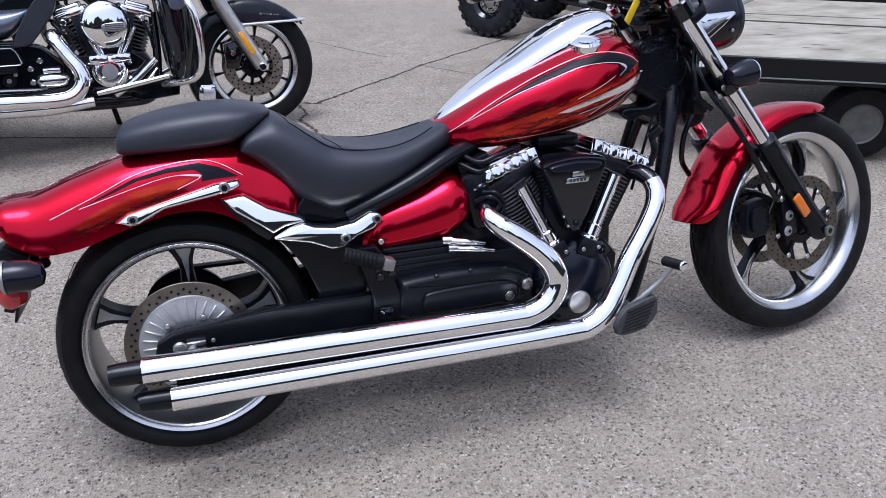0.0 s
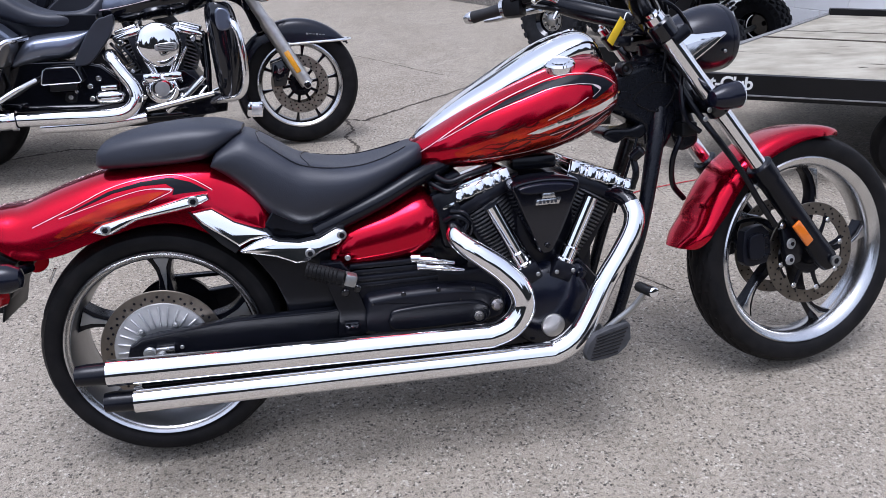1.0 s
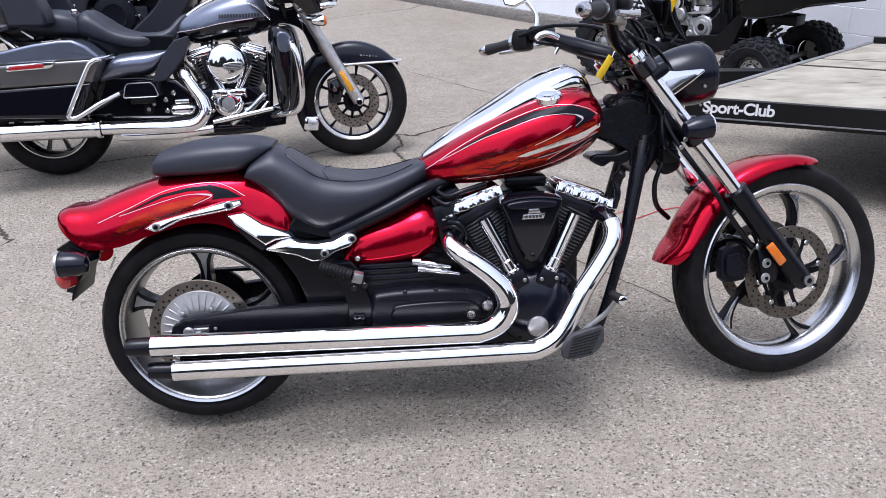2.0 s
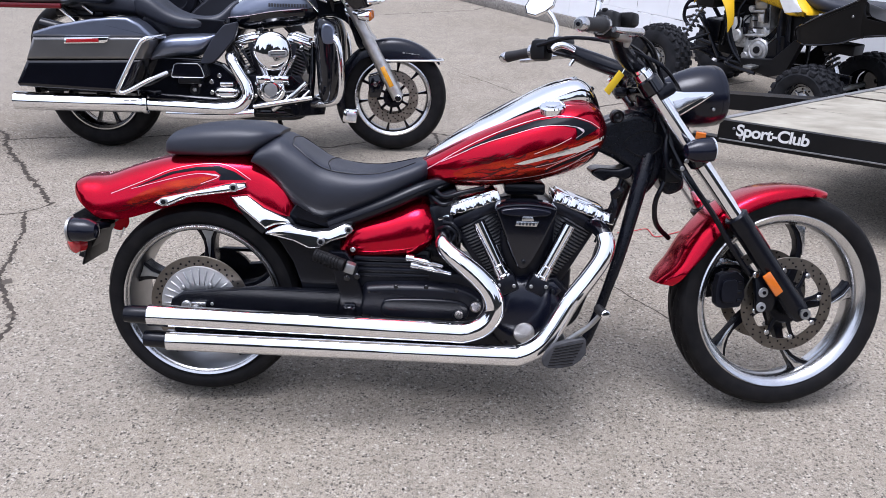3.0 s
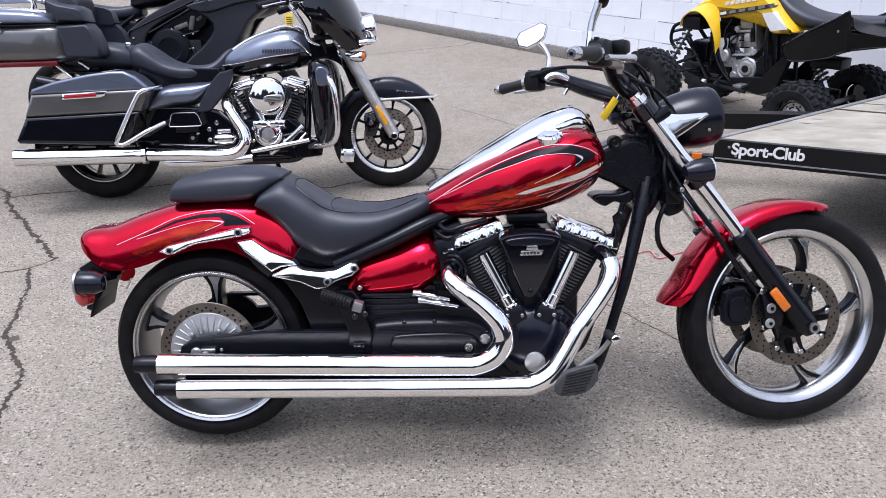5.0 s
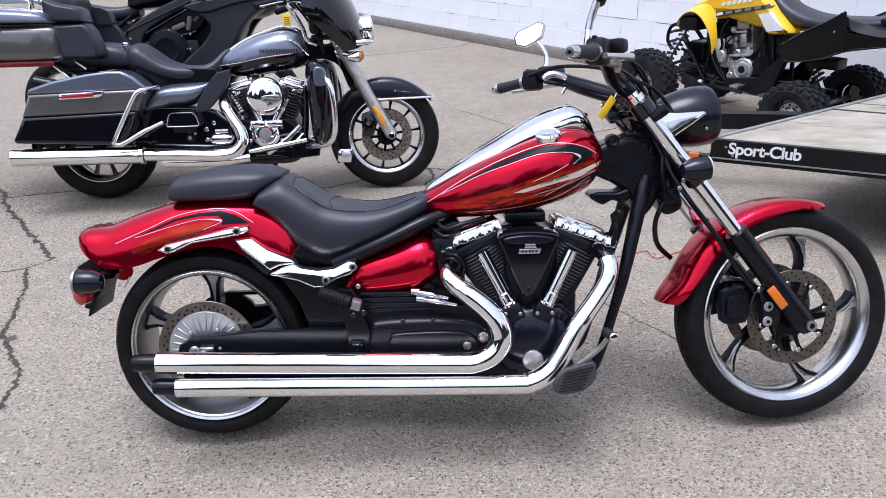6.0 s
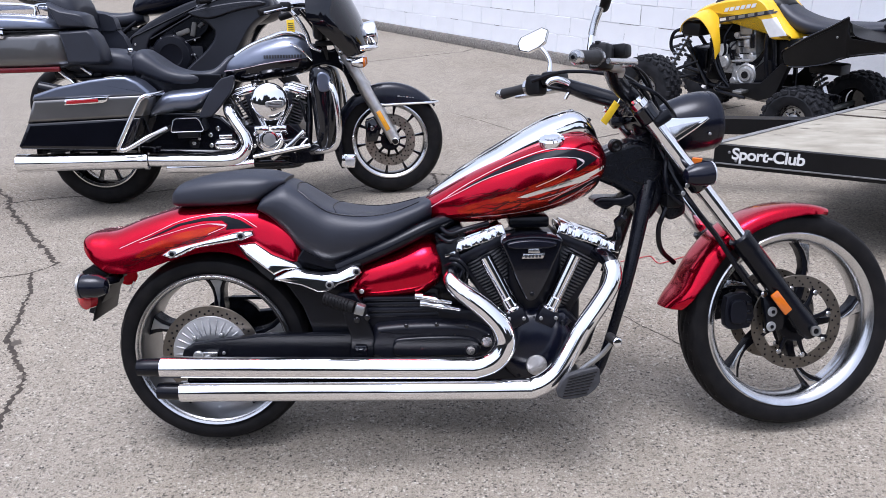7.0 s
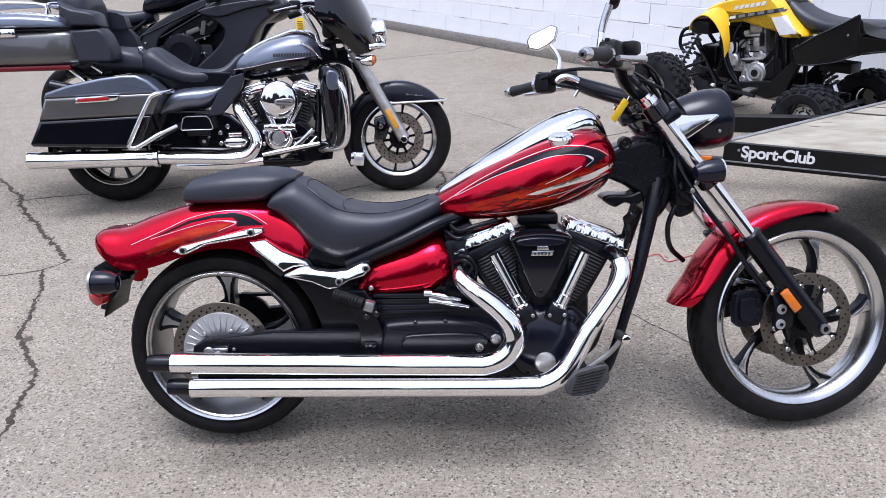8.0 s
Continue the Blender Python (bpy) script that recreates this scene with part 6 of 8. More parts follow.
# fairing with windscreen base, headlamp and passing lamps
rows = []
for i in range(13):
    t = i / 12
    z = 0.868 + 0.42 * t
    w = 0.19 + 0.20 * math.sin(math.pi * min(t * 1.25 + 0.12, 1.0) * 0.62) - 0.12 * max(0, t - 0.7)
    fx = 1.592 + 0.03 * math.sin(math.pi * t) - 0.20 * t
    sx = 1.26 + 0.20 * max(0.0, 0.5 - t) / 0.5
    rows.append([Vector((sx + (fx - sx) * abs(math.cos(a)) ** 0.75, w * math.sin(a), z - 0.05 * abs(math.sin(a)) ** 2)) for a in (radians(-90 + 180 * j / 24) for j in range(25))])
fairing = part("fairing", thick(sheet(rows), 0.006), "gloss_black", tour, "gloss black fork-mounted fairing", 50)
part("inner_fairing", box(1.31, 0, 1.03, 0.06, 0.60, 0.24, 0.03), "plastic", fairing)
part("fairing_floor", box(1.38, 0, 0.895, 0.20, 0.36, 0.03, 0.01), "plastic", fairing)
hm = along((1.612, 0, 0.940), (1.712, 0, 0.950))
th = part("headlamp", lathe([(0.070, -0.06), (0.078, 0.0), (0.074, 0.012), (0.066, 0.010)], 40, hm, closed=True), "chrome", tour, "round chrome headlamp")
part("lens", lathe([(0.068, 0.0), (0.050, 0.016), (0.0, 0.022)], 32, hm), "clear_lens", th)
for s in (-1, 1):
    sg = part("turn_signal", lathe([(0.0, -0.07), (0.018, -0.062), (0.029, -0.03), (0.031, 0.0)], 24, along((1.545, s * 0.22, 0.783), (1.645, s * 0.22, 0.786))), "chrome", tour, "chrome bullet turn signal")
    part("lens", lathe([(0.0, 0.018), (0.02, 0.015), (0.030, 0.0)], 20, along((1.545, s * 0.22, 0.783), (1.645, s * 0.22, 0.786))), "amber", sg)
    part("signal_stalk", cyl((1.46, s * 0.16, 0.800), (1.53, s * 0.215, 0.785), 0.016), "chrome", sg)
part("lamp_bar", tube([(1.42, -0.175, 0.842), (1.46, -0.19, 0.852), (1.56, -0.20, 0.860), (1.600, -0.16, 0.862), (1.615, 0.0, 0.862), (1.600, 0.16, 0.862), (1.56, 0.20, 0.860), (1.46, 0.19, 0.852), (1.42, 0.175, 0.842)], 0.017, 12), "chrome", tour, "chrome lamp bar")
part("yoke_cover", box(1.445, 0, 0.79, 0.07, 0.26, 0.10, 0.02, ry(-27)), "chrome", tour)

# handlebar
tb = part("handlebar", tube([(1.03, -0.42, 1.060), (1.13, -0.36, 1.085), (1.24, -0.24, 1.10), (1.30, -0.10, 1.05), (1.30, 0.10, 1.05), (1.24, 0.24, 1.10), (1.13, 0.36, 1.085), (1.03, 0.42, 1.060)], 0.014, 12), "chrome", tour, "chrome handlebar")
for s in (-1, 1):
    part("grip", cyl((1.02, s * 0.425, 1.057), (1.13, s * 0.36, 1.085), 0.020, 18, 0.004), "rubber", tb)
    part("switch_housing", box(1.15, s * 0.345, 1.088, 0.06, 0.05, 0.05, 0.012), "plastic", tb)
    part("lever", tube([(1.19, s * 0.34, 1.085), (1.13, s * 0.39, 1.075), (1.05, s * 0.45, 1.055)], 0.007, 8), "chrome", tb)
tour_tag = part("price_tag", moved(box(1.138, -0.06, 0.985, 0.044, 0.002, 0.088, 0.001), TOUR_M), "tag")
tagged(tour_tag, "yellow card tag hanging above the touring motorcycle tank", "tag", "price tags")
part("tag_string", moved(tube([(1.138, -0.06, 1.028), (1.180, -0.055, 1.045), (1.235, -0.10, 1.075), (1.285, -0.13, 1.062)], 0.0015, 6), TOUR_M), "decal_white", tour_tag)
part("tag_bars", moved(join(*[box(1.138, -0.0615, 1.010 - 0.012 * k, 0.030, 0.001, 0.004, 0.0) for k in range(4)]), TOUR_M), "decal_dark", tour_tag)

# tank, two-tone
TT = [(0.715, 0.745, 0.775, 0.03), (0.745, 0.715, 0.802, 0.075), (0.82, 0.690, 0.848, 0.120), (0.92, 0.692, 0.898, 0.150), (1.02, 0.700, 0.932, 0.160), (1.10, 0.710, 0.948, 0.162), (1.17, 0.722, 0.938, 0.155), (1.225, 0.735, 0.902, 0.130), (1.255, 0.76, 0.865, 0.09), (1.27, 0.79, 0.83, 0.04)]
ttank_bm = loft([super_ring(x, b, t, w, b + (t - b) * 0.45, 36, 2.5) for x, b, t, w in refine(TT, 4)])
tt_base = ttank_bm.copy()
ttank = part("fuel_tank", ttank_bm, "silver_blue", tour, "blue-grey and black two-tone fuel tank", 60)
sheet_part("black_panel", film_on(tt_base, [(0.728, 0.752), (0.77, 0.756), (0.90, 0.778), (1.02, 0.797), (1.15, 0.810), (1.262, 0.818), (1.25, 0.765), (1.17, 0.727), (1.0, 0.700), (0.82, 0.691), (0.745, 0.716)], 0.003, cell=0.012), "gloss_black", ttank)
for k in range(14):
    sheet_part("name_bar", film_on(tt_base, [(0.985 + 0.0155 * k, 0.818), (0.985 + 0.0155 * k, 0.836), (0.996 + 0.0155 * k, 0.836), (0.996 + 0.0155 * k, 0.818)], 0.004), "decal_dark", ttank)
tt_base.free()
part("tank_console", loft([super_ring(x, b, t, w, None, 20, 3) for x, b, t, w in refine([(0.76, 0.795, 0.826, 0.02), (0.88, 0.865, 0.898, 0.050), (1.0, 0.912, 0.945, 0.070), (1.10, 0.938, 0.972, 0.078), (1.18, 0.928, 0.962, 0.066), (1.24, 0.88, 0.91, 0.045)], 4)]), "chrome", ttank, "chrome tank console")

# seat
TS = [(0.225, 0.78, 0.82, 0.12, 0), (0.25, 0.74, 0.872, 0.150, 0.0), (0.297, 0.715, 0.892, 0.165, 0.002), (0.35, 0.695, 0.862, 0.170, 0.012), (0.43, 0.68, 0.800, 0.172, 0.020), (0.52, 0.672, 0.768, 0.170, 0.022), (0.61, 0.668, 0.766, 0.150, 0.016), (0.69, 0.675, 0.780, 0.120, 0.008), (0.755, 0.71, 0.832, 0.085, 0), (0.795, 0.77, 0.850, 0.04, 0)]
part("rider_seat", loft([super_ring(x, b, t, w, b + (t - b) * 0.5, 36, 2.7, d) for x, b, t, w, d in refine(TS, 4)]), "leather", tour, "black touring saddle", 60)
TP = [(-0.16, 0.80, 0.90, 0.13), (-0.10, 0.77, 0.905, 0.16), (0.0, 0.76, 0.905, 0.17), (0.12, 0.75, 0.900, 0.17), (0.20, 0.745, 0.885, 0.165), (0.25, 0.745, 0.86, 0.15)]
part("pillion_seat", loft([super_ring(x, b, t, w, b + (t - b) * 0.5, 32, 3.2) for x, b, t, w in refine(TP, 4)]), "leather", tour, "black pillion seat", 60)

part("seat_base", prism([(0.26, 0.70), (0.30, 0.63), (0.45, 0.625), (0.62, 0.640), (0.72, 0.68), (0.74, 0.74), (0.30, 0.76)], -0.150, 0.150, 0.010), "satin", tour, "black seat base")

# top case
case = part("top_case", loft([super_ring(x, b, t, w, None, 36, 5.0) for x, b, t, w in refine([(-0.78, 0.86, 0.96, 0.20), (-0.76, 0.83, 0.985, 0.25), (-0.60, 0.80, 1.00, 0.285), (-0.35, 0.795, 1.005, 0.29), (-0.12, 0.795, 1.005, 0.28), (-0.02, 0.81, 1.0, 0.22)], 4)]), "silver_grey", tour, "charcoal and blue-grey top case with backrest", 45)
part("lid", loft([super_ring(x, b, t, w, b + (t - b) * 0.25, 36, 3.4) for x, b, t, w in refine([(-0.78, 0.99, 1.03, 0.20), (-0.74, 0.99, 1.075, 0.255), (-0.58, 1.0, 1.10, 0.285), (-0.34, 1.0, 1.10, 0.29), (-0.16, 1.0, 1.075, 0.275), (-0.05, 1.0, 1.03, 0.20)], 4)]), "silver_blue", case, "blue-grey lid", 45)
part("latch", join(box(-0.44, -0.295, 0.985, 0.17, 0.016, 0.045, 0.006), box(-0.40, -0.300, 0.985, 0.06, 0.016, 0.030, 0.005)), "chrome", case, "chrome latch")
part("tail_strip", box(-0.40, -0.262, 0.796, 0.60, 0.03, 0.028, 0.006), "maroon_lens", case, "red lamp strip under the case")
for s in (-1, 1):
    part("arm_pad", pillow([(-0.083, 0.998), (0.086, 1.006), (0.121, 0.965), (0.148, 0.892), (0.151, 0.833), (0.124, 0.812), (-0.055, 0.817), (-0.065, 0.898)], s * 0.17, s * 0.300, 0.022, False), "leather", case, "black padded arm rest", 50)
    part("speaker_pod", pillow([(-0.136, 1.151), (-0.047, 1.110), (0.041, 1.093), (0.079, 1.074), (0.095, 1.009), (0.076, 0.999), (-0.072, 1.007), (-0.094, 1.040)], s * 0.16, s * 0.292, 0.022, False), "leather", case, "black speaker pod", 50)
part("backrest", loft([super_ring(x, b, t, w, None, 28, 3.2) for x, b, t, w in refine([(-0.16, 0.93, 1.20, 0.17), (-0.10, 0.92, 1.24, 0.20), (-0.03, 0.92, 1.20, 0.19), (0.0, 0.95, 1.12, 0.15)], 3)]), "leather", case, "black backrest pad", 60)
rack = part("luggage_rack", tube([(-0.70, -0.235, 1.08), (-0.69, -0.23, 1.13), (-0.45, -0.235, 1.145), (-0.22, -0.23, 1.13), (-0.20, -0.235, 1.08)], 0.009, 8), "chrome", case, "chrome luggage rack")
for y in (-0.20, -0.12, -0.04, 0.04, 0.12, 0.20):
    part("rack_bar", tube([(-0.74, y, 1.125), (-0.55, y, 1.140), (-0.35, y, 1.140), (-0.19, y, 1.130)], 0.007, 8), "chrome", rack)
for x in (-0.19, -0.745):
    part("rack_bar", tube([(x, -0.22, 1.09), (x, -0.20, 1.137), (x, 0.20, 1.137), (x, 0.22, 1.09)], 0.009, 8), "chrome", rack)
for x0, z0, x1, z1 in ((-0.16, 0.80, -0.05, 0.70), (-0.02, 0.80, 0.04, 0.76)):
    part("case_bracket", cyl((x0, -0.17, z0), (x1, -0.19, z1), 0.010, 12), "chrome", case)
part("case_mount", box(-0.06, 0, 0.775, 0.26, 0.26, 0.07, 0.01), "satin", case)

# saddlebags
for s in (-1, 1):
    yi, yo = s * 0.19, s * 0.368
    bag = part("saddlebag", prism([(-0.345, 0.395), (-0.300, 0.475), (-0.275, 0.522), (0.335, 0.535), (0.270, 0.400), (0.205, 0.352), (-0.330, 0.378)], yi, yo, 0.022, seg=4), "gloss_black", tour, "hard saddlebag, black below and charcoal above")
    part("bag_band", prism([(-0.277, 0.520), (-0.228, 0.640), (0.375, 0.652), (0.378, 0.610), (0.335, 0.533)], yi, s * 0.370, 0.018, seg=4), "silver_grey", bag, "charcoal upper side")
    part("bag_lid", prism([(-0.235, 0.638), (-0.222, 0.668), (-0.100, 0.705), (0.080, 0.738), (0.200, 0.750), (0.270, 0.748), (0.330, 0.718), (0.388, 0.664), (0.380, 0.646)], yi, s * 0.368, 0.016, seg=4), "silver_blue", bag, "blue-grey lid")
    fr = part("reflector_frame", prism([(-0.065, 0.607), (-0.058, 0.640), (0.175, 0.648), (0.162, 0.622), (0.14, 0.614)], s * 0.368, s * 0.378, 0.004), "chrome", bag, "chrome reflector frame")
    part("reflector", prism([(-0.052, 0.613), (-0.048, 0.634), (0.118, 0.639), (0.118, 0.620)], s * 0.376, s * 0.381, 0.002), "red_lens", fr, "red reflector")
    part("bag_guard", tube([(0.43, s * 0.26, 0.655), (0.40, s * 0.37, 0.648), (0.365, s * 0.405, 0.640), (0.330, s * 0.410, 0.600), (0.215, s * 0.410, 0.400), (0.205, s * 0.405, 0.368), (0.240, s * 0.40, 0.362), (0.36, s * 0.37, 0.425), (0.44, s * 0.30, 0.46)], 0.0125, 12), "chrome", tour, "chrome bag guard bar")
    muf = part("muffler", tube([(-0.375, s * 0.325, 0.300), (-0.30, s * 0.325, 0.298), (0.20, s * 0.322, 0.290), (0.29, s * 0.320, 0.287), (0.315, s * 0.318, 0.286)], [0.048, 0.048, 0.047, 0.045, 0.034], 28), "chrome", tour, "long chrome muffler")
    part("muffler_opening", cyl((-0.377, s * 0.325, 0.300), (-0.30, s * 0.325, 0.298), 0.040, 24), "satin", muf)
    part("clamp", lathe([(0.044, -0.012), (0.050, -0.010), (0.050, 0.010), (0.044, 0.012)], 28, along((0.318, s * 0.318, 0.286), (0.45, s * 0.315, 0.284)), closed=True), "chrome", muf)
    part("bag_hanger", box(-0.16, s * 0.27, 0.362, 0.10, 0.06, 0.03, 0.006), "satin", tour)
part("rear_fender", thick(sheet([[Vector((0.36 * math.cos(a), y, 0.318 + 0.36 * math.sin(a))) for y in (-0.115, -0.11, -0.05, 0, 0.05, 0.11, 0.115)] for a in (radians(d) for d in range(20, 185, 6))]), 0.004), "gloss_black", tour, "black rear fender")
part("frame_side", box(0.36, 0, 0.46, 0.34, 0.30, 0.24, 0.02), "satin", tour)
part("frame_panel", prism([(0.24, 0.33), (0.30, 0.50), (0.36, 0.54), (0.62, 0.53), (0.72, 0.50), (0.80, 0.42), (0.80, 0.31), (0.60, 0.29), (0.30, 0.30)], -0.10, -0.195, 0.012), "gloss_black", tour, "black frame and transmission side")
part("cover_foot", box(0.545, -0.235, 0.412, 0.12, 0.05, 0.030, 0.006), "plastic", tour)
for bx, bz, br in ((0.560, 0.360, 0.030), (0.560, 0.360, 0.014), (0.590, 0.385, 0.009)):
    bolt("pivot_bolt", (bx, -0.193 - (0.008 if br < 0.02 else 0.0), bz), br, tour, "satin" if br > 0.02 else "alloy", 0.008)
for bx, bz in ((0.655, 0.405), (0.655, 0.345), (0.700, 0.440), (0.840, 0.345)):
    bolt("case_bolt", (bx, -0.195, bz), 0.013, tour, "alloy", 0.012)

# exhaust header and lower pipe
part("header_pipe", tube([(0.315, -0.318, 0.286), (0.55, -0.312, 0.276), (0.745, -0.300, 0.268), (0.825, -0.292, 0.285), (0.868, -0.285, 0.335), (0.862, -0.275, 0.395), (0.825, -0.255, 0.455), (0.785, -0.235, 0.520), (0.770, -0.20, 0.550)], 0.033, 20), "chrome", tour, "chrome header pipe")
part("lower_shield", tube([(0.42, -0.285, 0.238), (0.70, -0.285, 0.235), (0.90, -0.275, 0.245)], [0.030, 0.036, 0.024], 16), "chrome", tour, "chrome lower heat shield")

# side cover, glove box and engine
part("side_cover", loft([super_ring(x, b, t, w, b + (t - b) * 0.5, 32, 3.0) for x, b, t, w in refine([(0.322, 0.508, 0.528, 0.180), (0.335, 0.508, 0.560, 0.215), (0.365, 0.512, 0.605, 0.230), (0.420, 0.518, 0.655, 0.237), (0.500, 0.530, 0.668, 0.237), (0.580, 0.535, 0.672, 0.232), (0.640, 0.575, 0.672, 0.220), (0.690, 0.642, 0.670, 0.195), (0.704, 0.658, 0.668, 0.165)], 4)]), "silver_blue", tour, "blue-grey side cover", 60)
glove = part("frame_cover", pillow([(0.450, 0.436), (0.470, 0.500), (0.486, 0.512), (0.604, 0.512), (0.624, 0.492), (0.640, 0.440), (0.628, 0.428), (0.462, 0.428)], -0.20, -0.274, 0.008, False), "gloss_black", tour, "black box cover with chrome edge", 50)
part("cover_trim", tube([(0.455, -0.274, 0.440), (0.473, -0.274, 0.499), (0.488, -0.274, 0.508), (0.602, -0.274, 0.508), (0.619, -0.274, 0.491), (0.634, -0.274, 0.442), (0.626, -0.274, 0.434), (0.462, -0.274, 0.434), (0.455, -0.274, 0.440)], 0.0026, 6, straight=True), "alloy", glove)
part("heat_guard", prism([(0.608, 0.517), (0.665, 0.622), (0.735, 0.708), (0.780, 0.726), (0.818, 0.730), (0.806, 0.662), (0.752, 0.590), (0.684, 0.518), (0.636, 0.505)], -0.175, -0.225, 0.008, True), "leather", tour, "black air deflector")
teng = part("engine_block", join(prism([(0.50, 0.44), (0.85, 0.45), (1.15, 0.45), (1.20, 0.36), (1.18, 0.24), (1.0, 0.20), (0.60, 0.22), (0.48, 0.30)], -0.18, 0.18, 0.015)), "crinkle", tour, "black and chrome v-twin engine")
for (bx, bz), (tx, tz) in (((0.955, 0.40), (0.838, 0.690)), ((1.055, 0.40), (1.175, 0.690))):
    a, b = Vector((bx, -0.05, bz)), Vector((tx, -0.05, tz))
    d = (b - a).normalized()
    ang = math.degrees(math.atan2(d.x, d.z))
    barrel = part("cylinder", cyl(a, a + d * 0.22, 0.065, 28), "crinkle", teng)
    for i in range(10):
        part("cooling_fin", moved(box(0, 0, 0, 0.165, 0.235, 0.0065, 0.002, seg=1), Matrix.Translation(a + d * (0.05 + 0.0175 * i)) @ ry(ang)), "fin", barrel)
    part("rocker_cover", join(moved(box(0, 0, 0, 0.150, 0.225, 0.036, 0.012, seg=3), Matrix.Translation(a + d * 0.250) @ ry(ang * 0.75)), moved(box(0, 0, 0.026, 0.112, 0.185, 0.026, 0.011, seg=3), Matrix.Translation(a + d * 0.250) @ ry(ang * 0.75))), "chrome", teng, "chrome rocker cover")
for a, b in (((0.905, -0.19, 0.560), (0.960, -0.20, 0.435)), ((0.935, -0.20, 0.565), (0.975, -0.21, 0.435)), ((1.10, -0.20, 0.565), (1.035, -0.21, 0.435)), ((1.13, -0.19, 0.560), (1.055, -0.20, 0.435))):
    part("pushrod_tube", cyl(a, b, 0.0095, 14), "chrome", teng, "chrome pushrod tube")
for x in (0.93, 1.07):
    part("tappet_cover", box(x + (0.02 if x < 1 else -0.02), -0.205, 0.425, 0.085, 0.05, 0.045, 0.010), "chrome", teng)
tair = part("air_cleaner", lathe([(0.100, -0.09), (0.108, -0.025), (0.107, -0.006), (0.098, 0.006), (0.078, 0.018), (0.048, 0.025), (0.0, 0.028)], 52, side(1.006, -0.235, 0.580)), "chrome", tour, "round chrome air cleaner")
part("insert", pillow([(0.998, 0.552), (0.985, 0.570), (0.998, 0.588), (1.078, 0.592), (1.096, 0.572), (1.078, 0.550)], -0.246, -0.266, 0.006), "dull_alloy", tair)
for k in range(4):
    part("insert_bar", box(1.042, -0.2665, 0.560 + 0.008 * k, 0.08, 0.002, 0.003, 0.0), "chrome", tair)
cam_c = part("cam_cover", lathe([(0.075, -0.03), (0.078, 0.010), (0.066, 0.022), (0.050, 0.024), (0.046, 0.018), (0.0, 0.020)], 44, side(0.989, -0.200, 0.368)), "chrome", teng, "round chrome cam cover")
part("cam_badge", lathe([(0.034, 0.018), (0.036, 0.026), (0.0, 0.028)], 30, side(0.989, -0.200, 0.368)), "dull_alloy", cam_c)
for i in range(5):
    a = 2 * math.pi * i / 5
    bolt("cover_bolt", (0.989 + 0.062 * math.cos(a), -0.222, 0.368 + 0.062 * math.sin(a)), 0.006, cam_c, "alloy", 0.003)
oval = part("gear_cover", pillow([(0.690, 0.316), (0.672, 0.348), (0.694, 0.378), (0.800, 0.375), (0.814, 0.346), (0.786, 0.314)], -0.17, -0.232, 0.016), "chrome", teng, "chrome gearbox end cover", 50)
for k in range(3):
    part("cover_rib", box(0.742, -0.232, 0.332 + 0.012 * k, 0.085, 0.005, 0.005, 0.002), "dull_alloy", oval)
for bx, bz in ((0.66, 0.44), (0.625, 0.40), (0.86, 0.46), (0.60, 0.36), (0.56, 0.42)):
    bolt("case_bolt", (bx, -0.18, bz), 0.012, teng, "alloy", 0.010)
fb = part("footboard", tube([(0.925, -0.43, 0.300), (1.00, -0.43, 0.312), (1.24, -0.425, 0.352)], [0.010, 0.013, 0.011], 14), "chrome", tour, "chrome rider footboard rail")
part("board", prism([(0.96, 0.298), (1.22, 0.340), (1.22, 0.328), (0.96, 0.286)], -0.42, -0.30, 0.003), "rubber", fb)
part("brake_arm", tube([(1.00, -0.24, 0.26), (1.10, -0.28, 0.33), (1.20, -0.30, 0.42)], 0.014, 12), "chrome", tour)
part("oil_filter", cyl((1.17, -0.10, 0.29), (1.23, -0.18, 0.29), 0.035, 20, 0.005), "chrome", tour)
part("frame_rail", tube([(1.22, -0.12, 0.62), (1.21, -0.14, 0.40), (1.17, -0.15, 0.235), (1.0, -0.15, 0.205), (0.55, -0.15, 0.215)], 0.020, 12), "gloss_black", tour)
part("lower_frame_plate", prism([(1.08, 0.300), (1.24, 0.330), (1.30, 0.300), (1.285, 0.230), (1.12, 0.215), (1.05, 0.24)], -0.16, -0.20, 0.006), "gloss_black", tour)

# small fittings that fill out the engine side
for k, (x0, z0, x1, z1) in enumerate(((0.78, 0.60, 0.84, 0.50), (0.80, 0.62, 0.90, 0.47), (1.16, 0.60, 1.20, 0.46))):
    part("wiring", tube([(x0, -0.18, z0), ((x0 + x1) / 2 + 0.01, -0.20, (z0 + z1) / 2), (x1, -0.18, z1)], 0.008, 8), "satin", tour)
for x in (0.83, 1.17):
    part("head_plug", cyl((x, -0.19, 0.60), (x, -0.225, 0.60), 0.014, 14, 0.003), "chrome", teng)
part("seat_hinge", box(0.235, -0.10, 0.885, 0.03, 0.03, 0.025, 0.006), "chrome", tour)
part("tank_seam", tube([(0.735, -0.085, 0.752), (0.85, -0.135, 0.765), (1.0, -0.163, 0.792), (1.15, -0.162, 0.808), (1.25, -0.10, 0.815)], 0.0022, 6), "pin", ttank, "thin pinstripe")
part("case_seam", box(-0.40, -0.288, 0.998, 0.66, 0.008, 0.006, 0.002), "plastic", case)

